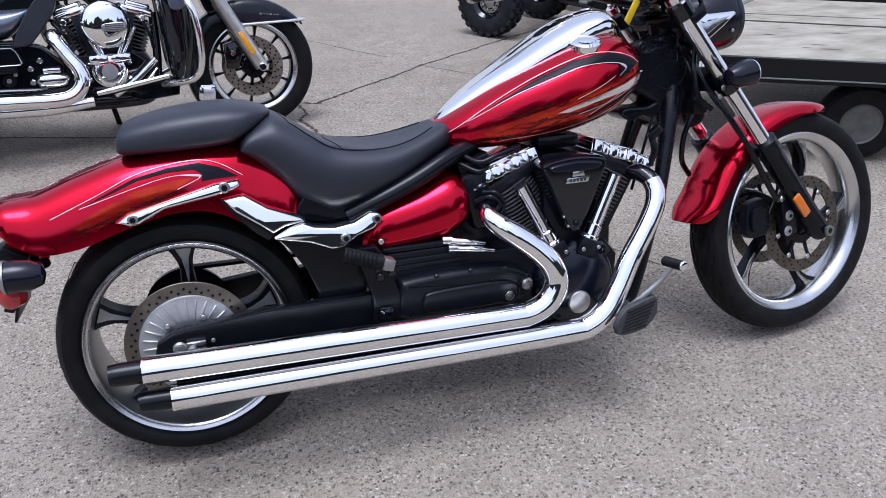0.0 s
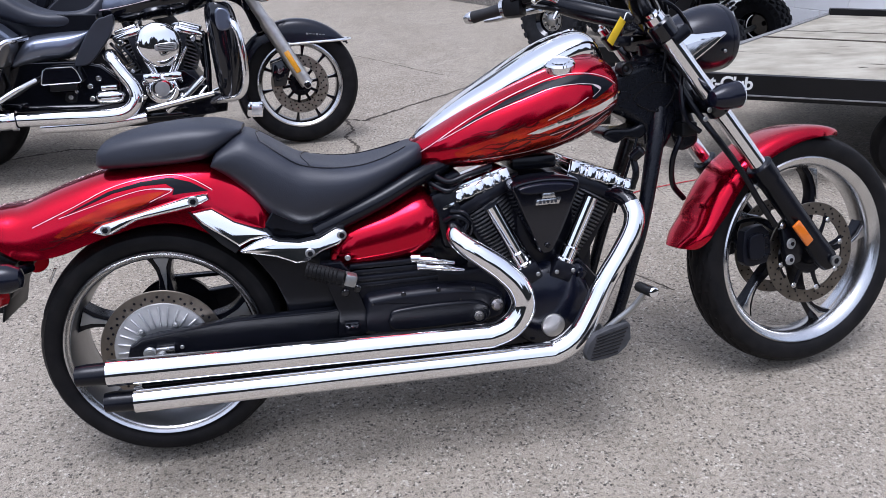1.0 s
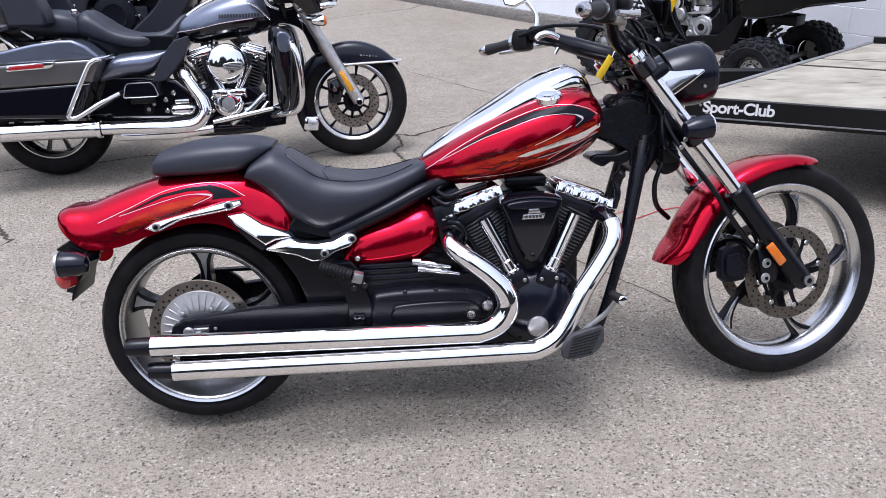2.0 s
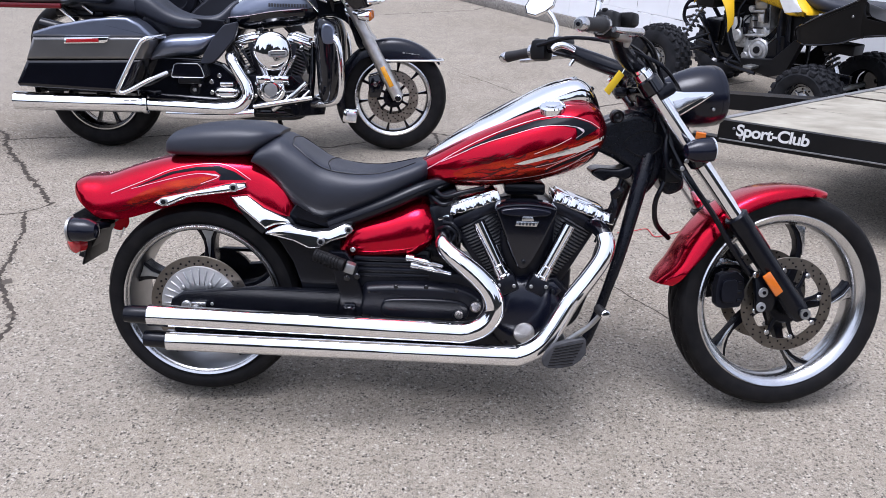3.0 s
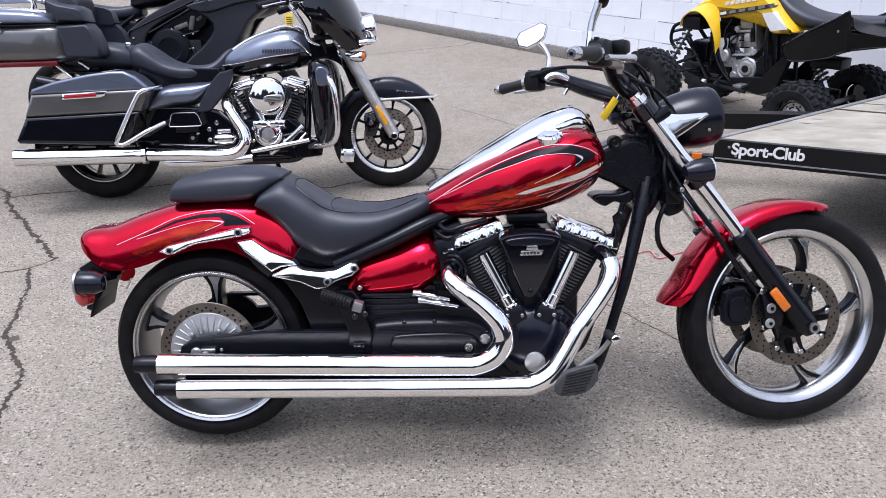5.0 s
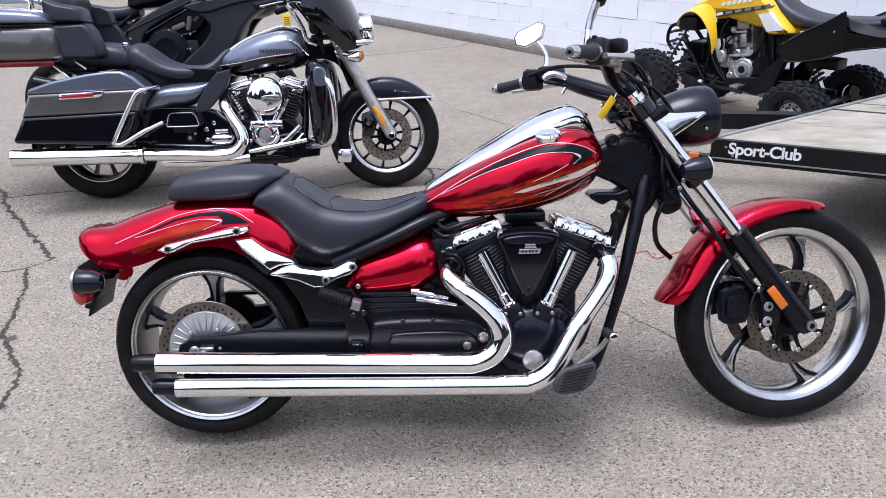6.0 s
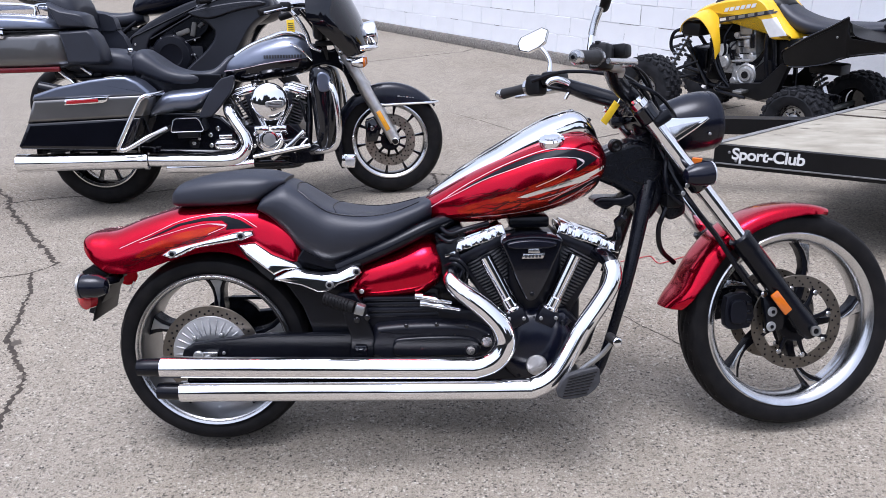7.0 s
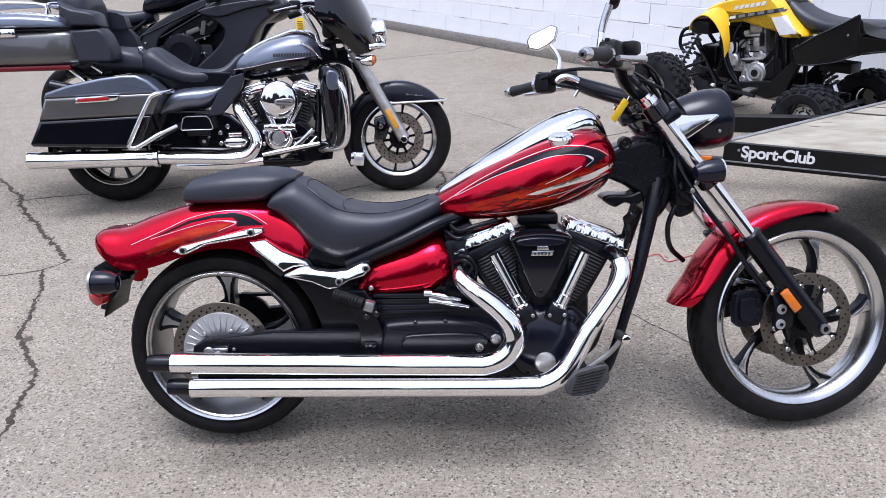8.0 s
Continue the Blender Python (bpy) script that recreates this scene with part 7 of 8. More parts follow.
# lower fairings and guards
for s in (-1, 1):
    lf = part("lower_fairing", loft([[Vector((x + dx * 0.5 * math.cos(a), s * (y + 0.095 * math.sin(a)), z)) for a in (2 * math.pi * j / 22 for j in range(22))] for x, y, z, dx in refine([(1.310, 0.185, 0.300, 0.05), (1.310, 0.20, 0.335, 0.10), (1.320, 0.215, 0.45, 0.140), (1.318, 0.22, 0.60, 0.150), (1.312, 0.22, 0.69, 0.150), (1.306, 0.21, 0.745, 0.125), (1.300, 0.20, 0.765, 0.08)], 4)]), "gloss_black", tour, "gloss black lower fairing with blue-grey insert", 60)
    part("fairing_insert", pillow([(1.295, 0.640), (1.288, 0.715), (1.312, 0.742), (1.352, 0.728), (1.372, 0.665), (1.340, 0.632)], s * 0.295, s * 0.322, 0.012), "silver_blue", lf, "", 60)
    part("engine_guard", tube([(1.33, s * 0.10, 0.70), (1.355, s * 0.28, 0.690), (1.370, s * 0.375, 0.668), (1.392, s * 0.395, 0.600), (1.400, s * 0.395, 0.480), (1.392, s * 0.380, 0.380), (1.355, s * 0.34, 0.320), (1.27, s * 0.26, 0.295), (1.20, s * 0.16, 0.280)], 0.0165, 14), "chrome", tour, "chrome engine guard bar")
part("gear_lid", box(0.744, -0.20, 0.394, 0.076, 0.06, 0.024, 0.006), "chrome", teng)
for y0, z0, z1 in ((-0.215, 0.300, 0.262), (-0.20, 0.250, 0.225)):
    part("crankcase_step", prism([(0.90, z0), (1.06, z0), (1.10, z1), (0.88, z1)], -0.16, y0, 0.006), "gloss_black", teng)
part("inner_plate", prism([(0.83, 0.36), (0.93, 0.45), (1.10, 0.45), (1.21, 0.36), (1.20, 0.26), (0.90, 0.24)], -0.17, -0.192, 0.006), "gloss_black", teng)
part("valley_plate", prism([(0.90, 0.44), (0.86, 0.62), (1.14, 0.62), (1.10, 0.44)], -0.06, -0.17, 0.01), "crinkle", teng)
for bx, bz in ((0.90, 0.33), (0.905, 0.40), (1.075, 0.33), (1.08, 0.40)):
    bolt("case_bolt", (bx, -0.192, bz), 0.011, teng, "chrome", 0.010)
for x0, x1, z0, z1 in ((1.09, 1.18, 0.30, 0.40), (1.12, 1.20, 0.285, 0.36)):
    part("oil_line", tube([(x0, -0.19, z0), ((x0 + x1) / 2, -0.215, (z0 + z1) / 2), (x1, -0.19, z1)], 0.009, 10), "chrome", teng)
part("tank_badge_trim", tube([(1.14, -0.16, 0.90), (1.20, -0.15, 0.86), (1.255, -0.13, 0.80)], [0.004, 0.008, 0.006], 10), "chrome", tour)
part("frame_neck", prism([(1.251, 0.897), (1.347, 0.855), (1.430, 0.876), (1.491, 0.786), (1.551, 0.645), (1.481, 0.597), (1.422, 0.731), (1.325, 0.774), (1.241, 0.761), (1.204, 0.818)], -0.095, 0.095, 0.012, True, 3), "gloss_black", tour, "black frame neck and wiring cover")
part("riser", tube([(1.148, -0.150, 1.080), (1.192, -0.150, 1.025), (1.234, -0.150, 0.945), (1.254, -0.150, 0.881), (1.309, -0.150, 0.851)], [0.011, 0.013, 0.013, 0.012, 0.009], 12), "chrome", tour, "chrome handlebar riser")
for k in range(3):
    part("control_cable", tube([(1.20 + 0.02 * k, -0.20, 1.08), (1.26 + 0.02 * k, -0.17, 1.00), (1.31 + 0.01 * k, -0.12, 0.90), (1.34, -0.10, 0.80)], 0.007, 8), "satin", tour)
part("horn_cover", box(1.10, 0.10, 0.60, 0.10, 0.08, 0.14, 0.02), "chrome", tour)
part("side_stand", tube([(0.95, 0.16, 0.22), (0.97, 0.24, 0.10), (0.99, 0.30, -0.035)], 0.014, 10), "satin", tour)


# ---- black sport motorcycle, partly hidden ----
SPORT_M = Matrix.Translation((-1.98, 3.62, 0)) @ Matrix.Rotation(radians(2), 4, "Z") @ Matrix.Rotation(radians(-9), 4, "X")
sport = empty("sport_motorcycle", SPORT_M, "matt black sport motorcycle with full fairing parked behind", "motorcycle")
for nm, x in (("rear_wheel", 0.0), ("front_wheel", 1.40)):
    w = part(nm, lathe([(0.215, 0.05), (0.222, 0.06), (0.205, 0.05), (0.200, 0.0), (0.205, -0.05), (0.222, -0.06), (0.212, 0.0)], 56, side(x, 0, 0.31), closed=True), "gloss_black", sport)
    part("tyre", tyre(x, 0.31, 0.31, 0.217, 0.08 if x == 0 else 0.06, 1.2, 80), "rubber", w)
    for i in range(5):
        part("spoke", spoke(x, 0.31, 2 * math.pi * i / 5, 0.03, 0.205, -0.02, 0.02, 0.03, 0.02, 0.2), "gloss_black", w)
    drilled_disc("brake_disc", (x, 0.31), -0.06, 0.14, 0.10, w, rows=2, per=18)
part("swing_arm", prism([(0.58, 0.46), (0.10, 0.36), (-0.04, 0.34), (-0.04, 0.28), (0.10, 0.29), (0.58, 0.36)], -0.13, -0.09, 0.012), "satin", sport)
part("frame_spar", prism([(0.46, 0.68), (0.52, 0.79), (0.72, 0.92), (0.98, 1.03), (1.16, 1.04), (1.15, 0.97), (0.98, 0.945), (0.80, 0.865), (0.66, 0.77), (0.62, 0.62), (0.58, 0.46), (0.50, 0.44), (0.44, 0.55)], -0.19, -0.13, 0.018, True), "sport_black", sport, "black alloy frame spar")
part("inner_frame", prism([(0.30, 0.80), (0.60, 0.86), (1.0, 0.95), (1.30, 0.98), (1.40, 0.90), (1.25, 0.60), (1.05, 0.38), (0.60, 0.34), (0.42, 0.42), (0.28, 0.60)], -0.10, 0.10, 0.01), "satin", sport, "dark inner frame and engine")
seng = part("engine_block", box(0.82, 0, 0.55, 0.42, 0.34, 0.36, 0.03), "crinkle", sport)
cl = part("clutch_cover", lathe([(0.138, -0.04), (0.145, 0.01), (0.128, 0.03), (0.080, 0.035), (0.072, 0.030), (0.0, 0.032)], 40, side(0.810, -0.18, 0.660)), "crinkle", seng, "round black clutch cover")
for i in range(9):
    a = 2 * math.pi * i / 9
    bolt("cover_bolt", (0.810 + 0.134 * math.cos(a), -0.195, 0.660 + 0.134 * math.sin(a)), 0.007, cl, "alloy", 0.005)
part("tank", loft([super_ring(x, b, t, w, None, 30, 2.6) for x, b, t, w in refine([(0.52, 0.95, 0.99, 0.06), (0.57, 0.94, 1.07, 0.13), (0.72, 0.95, 1.15, 0.17), (0.90, 0.98, 1.18, 0.18), (1.08, 1.00, 1.15, 0.16), (1.18, 1.01, 1.09, 0.10)], 4)]), "blue_black", sport, "dark fuel tank", 60)
part("rider_seat", loft([super_ring(x, b, t, w, None, 26, 3) for x, b, t, w in refine([(0.16, 0.93, 1.01, 0.11), (0.28, 0.89, 0.985, 0.14), (0.42, 0.87, 0.965, 0.14), (0.54, 0.88, 0.975, 0.11), (0.60, 0.90, 0.99, 0.06)], 4)]), "leather", sport, "black rider seat", 60)
part("tail", loft([super_ring(x, b, t, w, None, 26, 2.6) for x, b, t, w in refine([(-0.34, 1.10, 1.13, 0.03), (-0.25, 1.05, 1.14, 0.07), (-0.05, 0.97, 1.12, 0.12), (0.12, 0.90, 1.06, 0.13), (0.26, 0.86, 0.98, 0.12), (0.42, 0.80, 0.90, 0.10)], 4)]), "sport_black", sport, "black tail unit", 60)
fl = part("side_fairing", pillow([(0.98, 0.96), (1.20, 1.06), (1.42, 1.09), (1.54, 1.02), (1.52, 0.93), (1.40, 0.84), (1.28, 0.66), (1.12, 0.46), (0.94, 0.36), (0.84, 0.40), (0.90, 0.56), (1.06, 0.70), (1.12, 0.82)], -0.12, -0.235, 0.025), "sport_black", sport, "black side fairing", 55)
part("fairing_lip", pillow([(0.96, 0.95), (1.20, 1.00), (1.44, 1.02), (1.50, 0.99), (1.30, 0.95), (1.10, 0.90)], -0.22, -0.262, 0.012), "sport_black", fl, "", 55)
part("side_fairing", pillow([(0.98, 0.96), (1.20, 1.06), (1.42, 1.09), (1.54, 1.02), (1.52, 0.93), (1.40, 0.84), (1.28, 0.66), (1.12, 0.46), (0.94, 0.36), (0.84, 0.40), (0.90, 0.56), (1.06, 0.70), (1.12, 0.82)], 0.12, 0.235, 0.025), "sport_black", sport, "black side fairing", 55)
part("nose_fairing", loft([super_ring(x, b, t, w, None, 28, 2.4) for x, b, t, w in refine([(1.20, 0.88, 1.16, 0.22), (1.36, 0.86, 1.14, 0.21), (1.50, 0.88, 1.06, 0.15), (1.58, 0.92, 0.99, 0.06)], 4)]), "sport_black", sport, "black nose fairing", 60)
part("front_fender", thick(sheet([[Vector((1.40 + 0.335 * math.cos(a), y, 0.31 + (0.335 - 0.02 * abs(y) / 0.07) * math.sin(a))) for y in (-0.07, -0.05, 0, 0.05, 0.07)] for a in (radians(d) for d in range(40, 165, 8))]), 0.004), "sport_black", sport, "black front fender")
for s in (-1, 1):
    part("fork_leg", cyl((1.22, s * 0.11, 0.98), (1.40, s * 0.11, 0.31), 0.026), "satin", sport)
    part("clip_on", cyl((1.16, s * 0.14, 1.03), (1.06, s * 0.34, 1.01), 0.016), "rubber", sport)
# dark plate laid in for the shade inside the frame's opening
part("window_shade", prism([(0.70, 0.72), (0.80, 0.85), (0.98, 0.935), (1.12, 0.94), (1.06, 0.82), (0.88, 0.70)], -0.165, -0.175, 0.003), "satin", sport, "dark plate in place of the shaded frame opening")
for bx, bz, wx, wz, tilt in ((0.90, 0.815, 0.10, 0.035, -20), (0.975, 0.835, 0.035, 0.10, 14), (0.86, 0.77, 0.06, 0.03, 8), (1.03, 0.865, 0.05, 0.025, -35)):
    part("throttle_body", box(bx, -0.178, bz, wx, 0.030, wz, 0.008, ry(tilt)), "dusty_rim", sport, "grey part inside the frame")
part("subframe", join(*[tube([(0.16, y, 0.92), (0.34, y, 0.82), (0.52, y, 0.70)], 0.016, 8) for y in (-0.11, 0.11)], *[tube([(0.30, y, 0.66), (0.42, y, 0.80), (0.56, y, 0.90)], 0.012, 8) for y in (-0.115, 0.115)], box(0.38, 0, 0.80, 0.26, 0.16, 0.16, 0.02)), "satin", sport, "black tube subframe")
for a_, b_ in (((0.47, -0.192, 0.56), (0.54, -0.195, 0.79)), ((0.54, -0.195, 0.79), (1.12, -0.195, 1.035)), ((0.67, -0.192, 0.775), (1.00, -0.195, 0.945)), ((0.70, -0.185, 0.70), (1.02, -0.185, 0.78))):
    part("frame_edge", tube([a_, b_], 0.006, 8, straight=True), "gloss_black", sport, "polished black edge of the frame")
for bx, bz in ((0.52, 0.50), (0.50, 0.60), (0.56, 0.74), (1.02, 0.99), (1.08, 1.00), (0.97, 0.66), (0.92, 0.54), (0.98, 0.76)):
    bolt("frame_bolt", (bx, -0.196, bz), 0.008, sport, "dull_alloy", 0.005)
part("rearset", join(box(0.40, -0.20, 0.50, 0.10, 0.012, 0.06, 0.006, ry(-35)), cyl((0.38, -0.19, 0.47), (0.38, -0.30, 0.47), 0.012)), "dull_alloy", sport, "silver foot rest bracket")
part("fairing_crease", tube([(0.98, -0.226, 0.955), (1.20, -0.240, 1.035), (1.42, -0.236, 1.062), (1.53, -0.215, 1.01)], 0.004, 8), "gloss_black", fl)
part("seat_strap", box(0.10, -0.135, 1.01, 0.16, 0.01, 0.02, 0.003, ry(12)), "gloss_black", sport)
part("tail_crease", tube([(-0.26, -0.085, 1.085), (0.0, -0.128, 1.025), (0.24, -0.130, 0.930)], 0.006, 8), "gloss_black", sport)
part("hose", tube([(0.92, -0.17, 0.70), (0.98, -0.19, 0.62), (0.94, -0.19, 0.52)], 0.014, 10), "satin", sport)
part("exhaust_can", tube([(0.34, -0.17, 0.34), (0.10, -0.20, 0.40), (-0.14, -0.21, 0.46)], [0.04, 0.05, 0.045], 18), "satin", sport)
part("side_stand", tube([(0.62, 0.14, 0.30), (0.60, 0.26, 0.10), (0.58, 0.34, -0.05)], 0.012, 8), "satin", sport)

# ---- yellow quad bike ----
QUAD_M = Matrix.Translation((3.54, 3.405, 0)) @ Matrix.Rotation(radians(127.8), 4, "Z")
quad = empty("quad_bike", QUAD_M, "yellow and black sport quad bike with knobby tyres beside the wall", "quad bike")


def knobby(name, x, y, r, half, rim, parent, n=22):
    out = 1 if y > 0 else -1
    w = part(name, join(lathe([(rim, -half * 0.8), (rim + 0.02, -half * 0.95), (r - 0.05, -half), (r - 0.018, -half * 0.8), (r - 0.012, 0.0), (r - 0.018, half * 0.8), (r - 0.05, half), (rim + 0.02, half * 0.95), (rim, half * 0.8), (rim - 0.012, 0.0)], 48, side(x, y, r), closed=True)), "dusty_rubber", parent, "dusty black knobby tyre")
    km = bpy.data.meshes.new("tread_knob")
    kb = box(0, 0, 0, 0.030, half * 0.34, 0.040, 0.004, seg=1)
    kb.to_mesh(km)
    kb.free()
    km.materials.append(M["dusty_rubber"])
    for i in range(n):
        for k, f in enumerate((-0.82, -0.42, 0.0, 0.42, 0.82)):
            a = 2 * math.pi * (i + 0.5 * (k % 2)) / n
            knob = new("tread_knob", km)
            knob.parent = w
            knob.matrix_local = Matrix.Translation((x, y, r)) @ ry(math.degrees(-a)) @ Matrix.Translation((r - 0.013 - (0.010 if abs(f) > 0.6 else 0.0), f * half, 0))
    face = y + out * half * 0.55
    part("rim", lathe([(rim * 0.98, -half * 0.8), (rim * 1.02, half * 0.8), (rim * 0.9, half * 0.6), (rim * 0.80, 0.0), (rim * 0.80, -half * 0.5)], 36, side(x, y, r), closed=True), "gloss_black", w, "black steel rim")
    part("rim_disc", lathe([(0.0, 0.0), (rim * 0.4, 0.006), (rim * 0.8, -0.004)], 30, Matrix.Translation((x, face - out * 0.03, r)) @ rx(-90 * out)), "gloss_black", w)
    hub = part("hub", lathe([(0.05, 0.0), (0.048, 0.02), (0.02, 0.035), (0.0, 0.036)], 20, Matrix.Translation((x, face - out * 0.03, r)) @ rx(-90 * out)), "dull_alloy", w, "silver wheel hub")
    part("brake_disc", lathe([(0.058, 0.0), (0.086, 0.0), (0.086, 0.005), (0.058, 0.005)], 28, Matrix.Translation((x, face - out * 0.022, r)) @ rx(-90 * out), closed=True), "dull_alloy", w, "small steel brake disc")
    for i in range(9):
        a = 2 * math.pi * i / 9
        part("disc_slot", moved(box(0.072, 0, 0, 0.014, 0.003, 0.012, 0.001, seg=1), Matrix.Translation((x, face - out * 0.0165, r)) @ ry(math.degrees(a))), "satin", w)
    for i in range(6):
        a = 2 * math.pi * i / 6 + 0.4
        part("hub_spoke", moved(box(0.045, 0, 0, 0.05, 0.010, 0.014, 0.003), Matrix.Translation((x, face - out * 0.012, r)) @ ry(math.degrees(a))), "alloy", hub)
    return w


for s in (1, -1):
    knobby("front_wheel", 1.26, s * 0.44, 0.265, 0.088, 0.125, quad)
    knobby("rear_wheel", 0.005, s * 0.43, 0.225, 0.120, 0.115, quad, 20)
    for z, zz in ((0.36, 0.30), (0.46, 0.34)):
        part("suspension_arm", tube([(1.05, s * 0.12, z), (1.16, s * 0.26, (z + zz) / 2), (1.25, s * 0.37, zz)], 0.013, 8), "satin", quad, "black suspension arm")
        part("suspension_arm", tube([(1.34, s * 0.12, z), (1.30, s * 0.26, (z + zz) / 2), (1.26, s * 0.37, zz)], 0.013, 8), "satin", quad)
    sh = part("shock", cyl((1.10, s * 0.17, 0.70), (1.20, s * 0.31, 0.37), 0.018), "alloy", quad, "front coil-over shock")
    part("coil", spiral((1.105, s * 0.175, 0.66), (1.185, s * 0.295, 0.42), 0.036, 0.007, 7), "spring", sh)
    # front fender and side panel
    part("front_fender", thick(sheet([[Vector((x, s * (y0 + (y1 - y0) * t), z - 0.05 * t * t)) for t in (0, 0.25, 0.5, 0.75, 1.0)] for x, y0, y1, z in refine([(1.09, 0.14, 0.34, 0.755), (1.06, 0.14, 0.37, 0.815), (0.99, 0.15, 0.39, 0.870), (0.91, 0.15, 0.40, 0.885), (0.84, 0.22, 0.39, 0.840), (0.785, 0.28, 0.37, 0.750), (0.755, 0.295, 0.36, 0.660), (0.745, 0.30, 0.35, 0.590)], 4)]), 0.006), "yellow", quad, "yellow front fender", 50)
    pan_bm = pillow([(1.04, 0.86), (0.86, 0.94), (0.62, 0.985), (0.50, 0.975), (0.38, 0.865), (0.235, 0.735), (0.30, 0.708), (0.396, 0.700), (0.445, 0.755), (0.52, 0.830), (0.60, 0.826), (0.70, 0.806), (0.80, 0.772), (0.88, 0.775), (0.96, 0.80)], s * 0.08, s * 0.235, 0.022)
    pan_copy = pan_bm.copy()
    pan = part("side_panel", pan_bm, "yellow", quad, "yellow tank side panel with dark and white graphics", 55)
    sheet_part("graphic", film_on(pan_copy, [(0.482, 0.838), (0.385, 0.858), (0.272, 0.746), (0.400, 0.722)], 0.004, sgn=s), "decal_white", pan, "white number panel")
    sheet_part("graphic", film_on(pan_copy, [(0.845, 0.822), (0.42, 0.908), (0.405, 0.884), (0.835, 0.786)], 0.004, sgn=s), "decal_dark", pan, "dark graphic band")
    for k in range(6):
        sheet_part("letter_bar", film_on(pan_copy, [(0.790 - 0.043 * k, 0.870 + 0.0088 * k), (0.780 - 0.043 * k, 0.899 + 0.0088 * k), (0.748 - 0.043 * k, 0.905 + 0.0088 * k), (0.758 - 0.043 * k, 0.876 + 0.0088 * k)], 0.005, sgn=s), "decal_white", pan)
    for k in range(5):
        sheet_part("letter_bar", film_on(pan_copy, [(0.815 - 0.075 * k, 0.800 + 0.0165 * k), (0.818 - 0.075 * k, 0.820 + 0.0165 * k), (0.768 - 0.075 * k, 0.832 + 0.0165 * k), (0.765 - 0.075 * k, 0.812 + 0.0165 * k)], 0.005, sgn=s), "dull_alloy" if k else "decal_white", pan)
    pan_copy.free()
    part("rear_fender", join(thick(sheet([[Vector((x, s * (0.14 + (w - 0.14) * t), z + h * t)) for t in (0, 0.3, 0.6, 0.85, 1.0)] for x, w, z, h in refine([(0.24, 0.34, 0.66, -0.03), (0.14, 0.40, 0.71, -0.02), (0.0, 0.45, 0.76, 0.01), (-0.14, 0.47, 0.80, 0.05), (-0.26, 0.47, 0.82, 0.08), (-0.30, 0.46, 0.82, 0.0), (-0.45, 0.42, 0.82, -0.03), (-0.62, 0.36, 0.83, -0.05)], 4)]), 0.006), thick(sheet([[Vector((x, s * w, z0)), Vector((x, s * (w - 0.02), (z0 + z1) / 2)), Vector((x, s * (w - 0.05), z1))] for x, w, z0, z1 in refine([(0.25, 0.30, 0.61, 0.590), (0.22, 0.36, 0.655, 0.565), (0.14, 0.41, 0.70, 0.560), (0.0, 0.45, 0.785, 0.585), (-0.14, 0.47, 0.860, 0.625), (-0.25, 0.48, 0.930, 0.670), (-0.28, 0.47, 0.80, 0.680), (-0.60, 0.38, 0.79, 0.745)], 3)]), 0.006)), "plastic", quad, "black rear fender", 45)
    part("fender_lip", tube([(0.25, s * 0.305, 0.60), (0.22, s * 0.365, 0.657), (0.14, s * 0.413, 0.702), (0.0, s * 0.452, 0.787), (-0.14, s * 0.472, 0.862), (-0.25, s * 0.482, 0.930)], 0.007, 8), "gloss_black", quad, "rolled fender edge")
    part("fender_lip", tube([(0.22, s * 0.31, 0.565), (0.14, s * 0.36, 0.560), (0.0, s * 0.40, 0.585), (-0.14, s * 0.42, 0.625), (-0.28, s * 0.42, 0.690), (-0.60, s * 0.33, 0.745)], 0.006, 8), "gloss_black", quad)
    for bx, by, bz in ((-0.19, 0.462, 0.80),):
        bolt("fender_rivet", (bx, s * by, bz), 0.008, quad, "dull_alloy", 0.005, direction=(0, s, 0))
    part("heel_guard", prism([(0.62, 0.30), (0.66, 0.36), (0.40, 0.40), (0.26, 0.56), (0.20, 0.56), (0.28, 0.32), (0.40, 0.27)], s * 0.22, s * 0.28, 0.008), "plastic", quad)
    part("foot_peg", box(0.52, s * 0.32, 0.33, 0.07, 0.12, 0.02, 0.004), "dull_alloy", quad)
    part("nerf_bar", tube([(0.78, s * 0.20, 0.34), (0.70, s * 0.36, 0.32), (0.45, s * 0.38, 0.30)], 0.013, 8), "satin", quad)
    part("grip", cyl((0.88, s * 0.26, 1.06), (0.83, s * 0.38, 1.06), 0.018), "rubber", quad)
part("bumper", join(tube([(1.24, -0.10, 0.46), (1.32, -0.11, 0.55), (1.31, -0.10, 0.66), (1.23, -0.07, 0.70)], 0.014, 10), tube([(1.24, 0.10, 0.46), (1.32, 0.11, 0.55), (1.31, 0.10, 0.66), (1.23, 0.07, 0.70)], 0.014, 10), tube([(1.31, -0.11, 0.62), (1.33, 0, 0.62), (1.31, 0.11, 0.62)], 0.012, 8), tube([(1.32, -0.11, 0.54), (1.34, 0, 0.54), (1.32, 0.11, 0.54)], 0.012, 8)), "satin", quad, "black front bumper")
part("nose", loft([super_ring(x, b, t, w, None, 24, 3) for x, b, t, w in refine([(1.16, 0.78, 0.81, 0.06), (1.10, 0.77, 0.86, 0.12), (1.00, 0.79, 0.91, 0.16), (0.88, 0.82, 0.94, 0.17)], 4)]), "yellow", quad, "yellow nose", 60)
part("tank_top", loft([super_ring(x, b, t, w, None, 24, 2.6) for x, b, t, w in refine([(0.95, 0.84, 0.95, 0.12), (0.80, 0.82, 0.99, 0.15), (0.62, 0.80, 1.02, 0.15), (0.46, 0.80, 0.99, 0.13), (0.38, 0.80, 0.94, 0.10)], 4)]), "plastic", quad, "", 60)
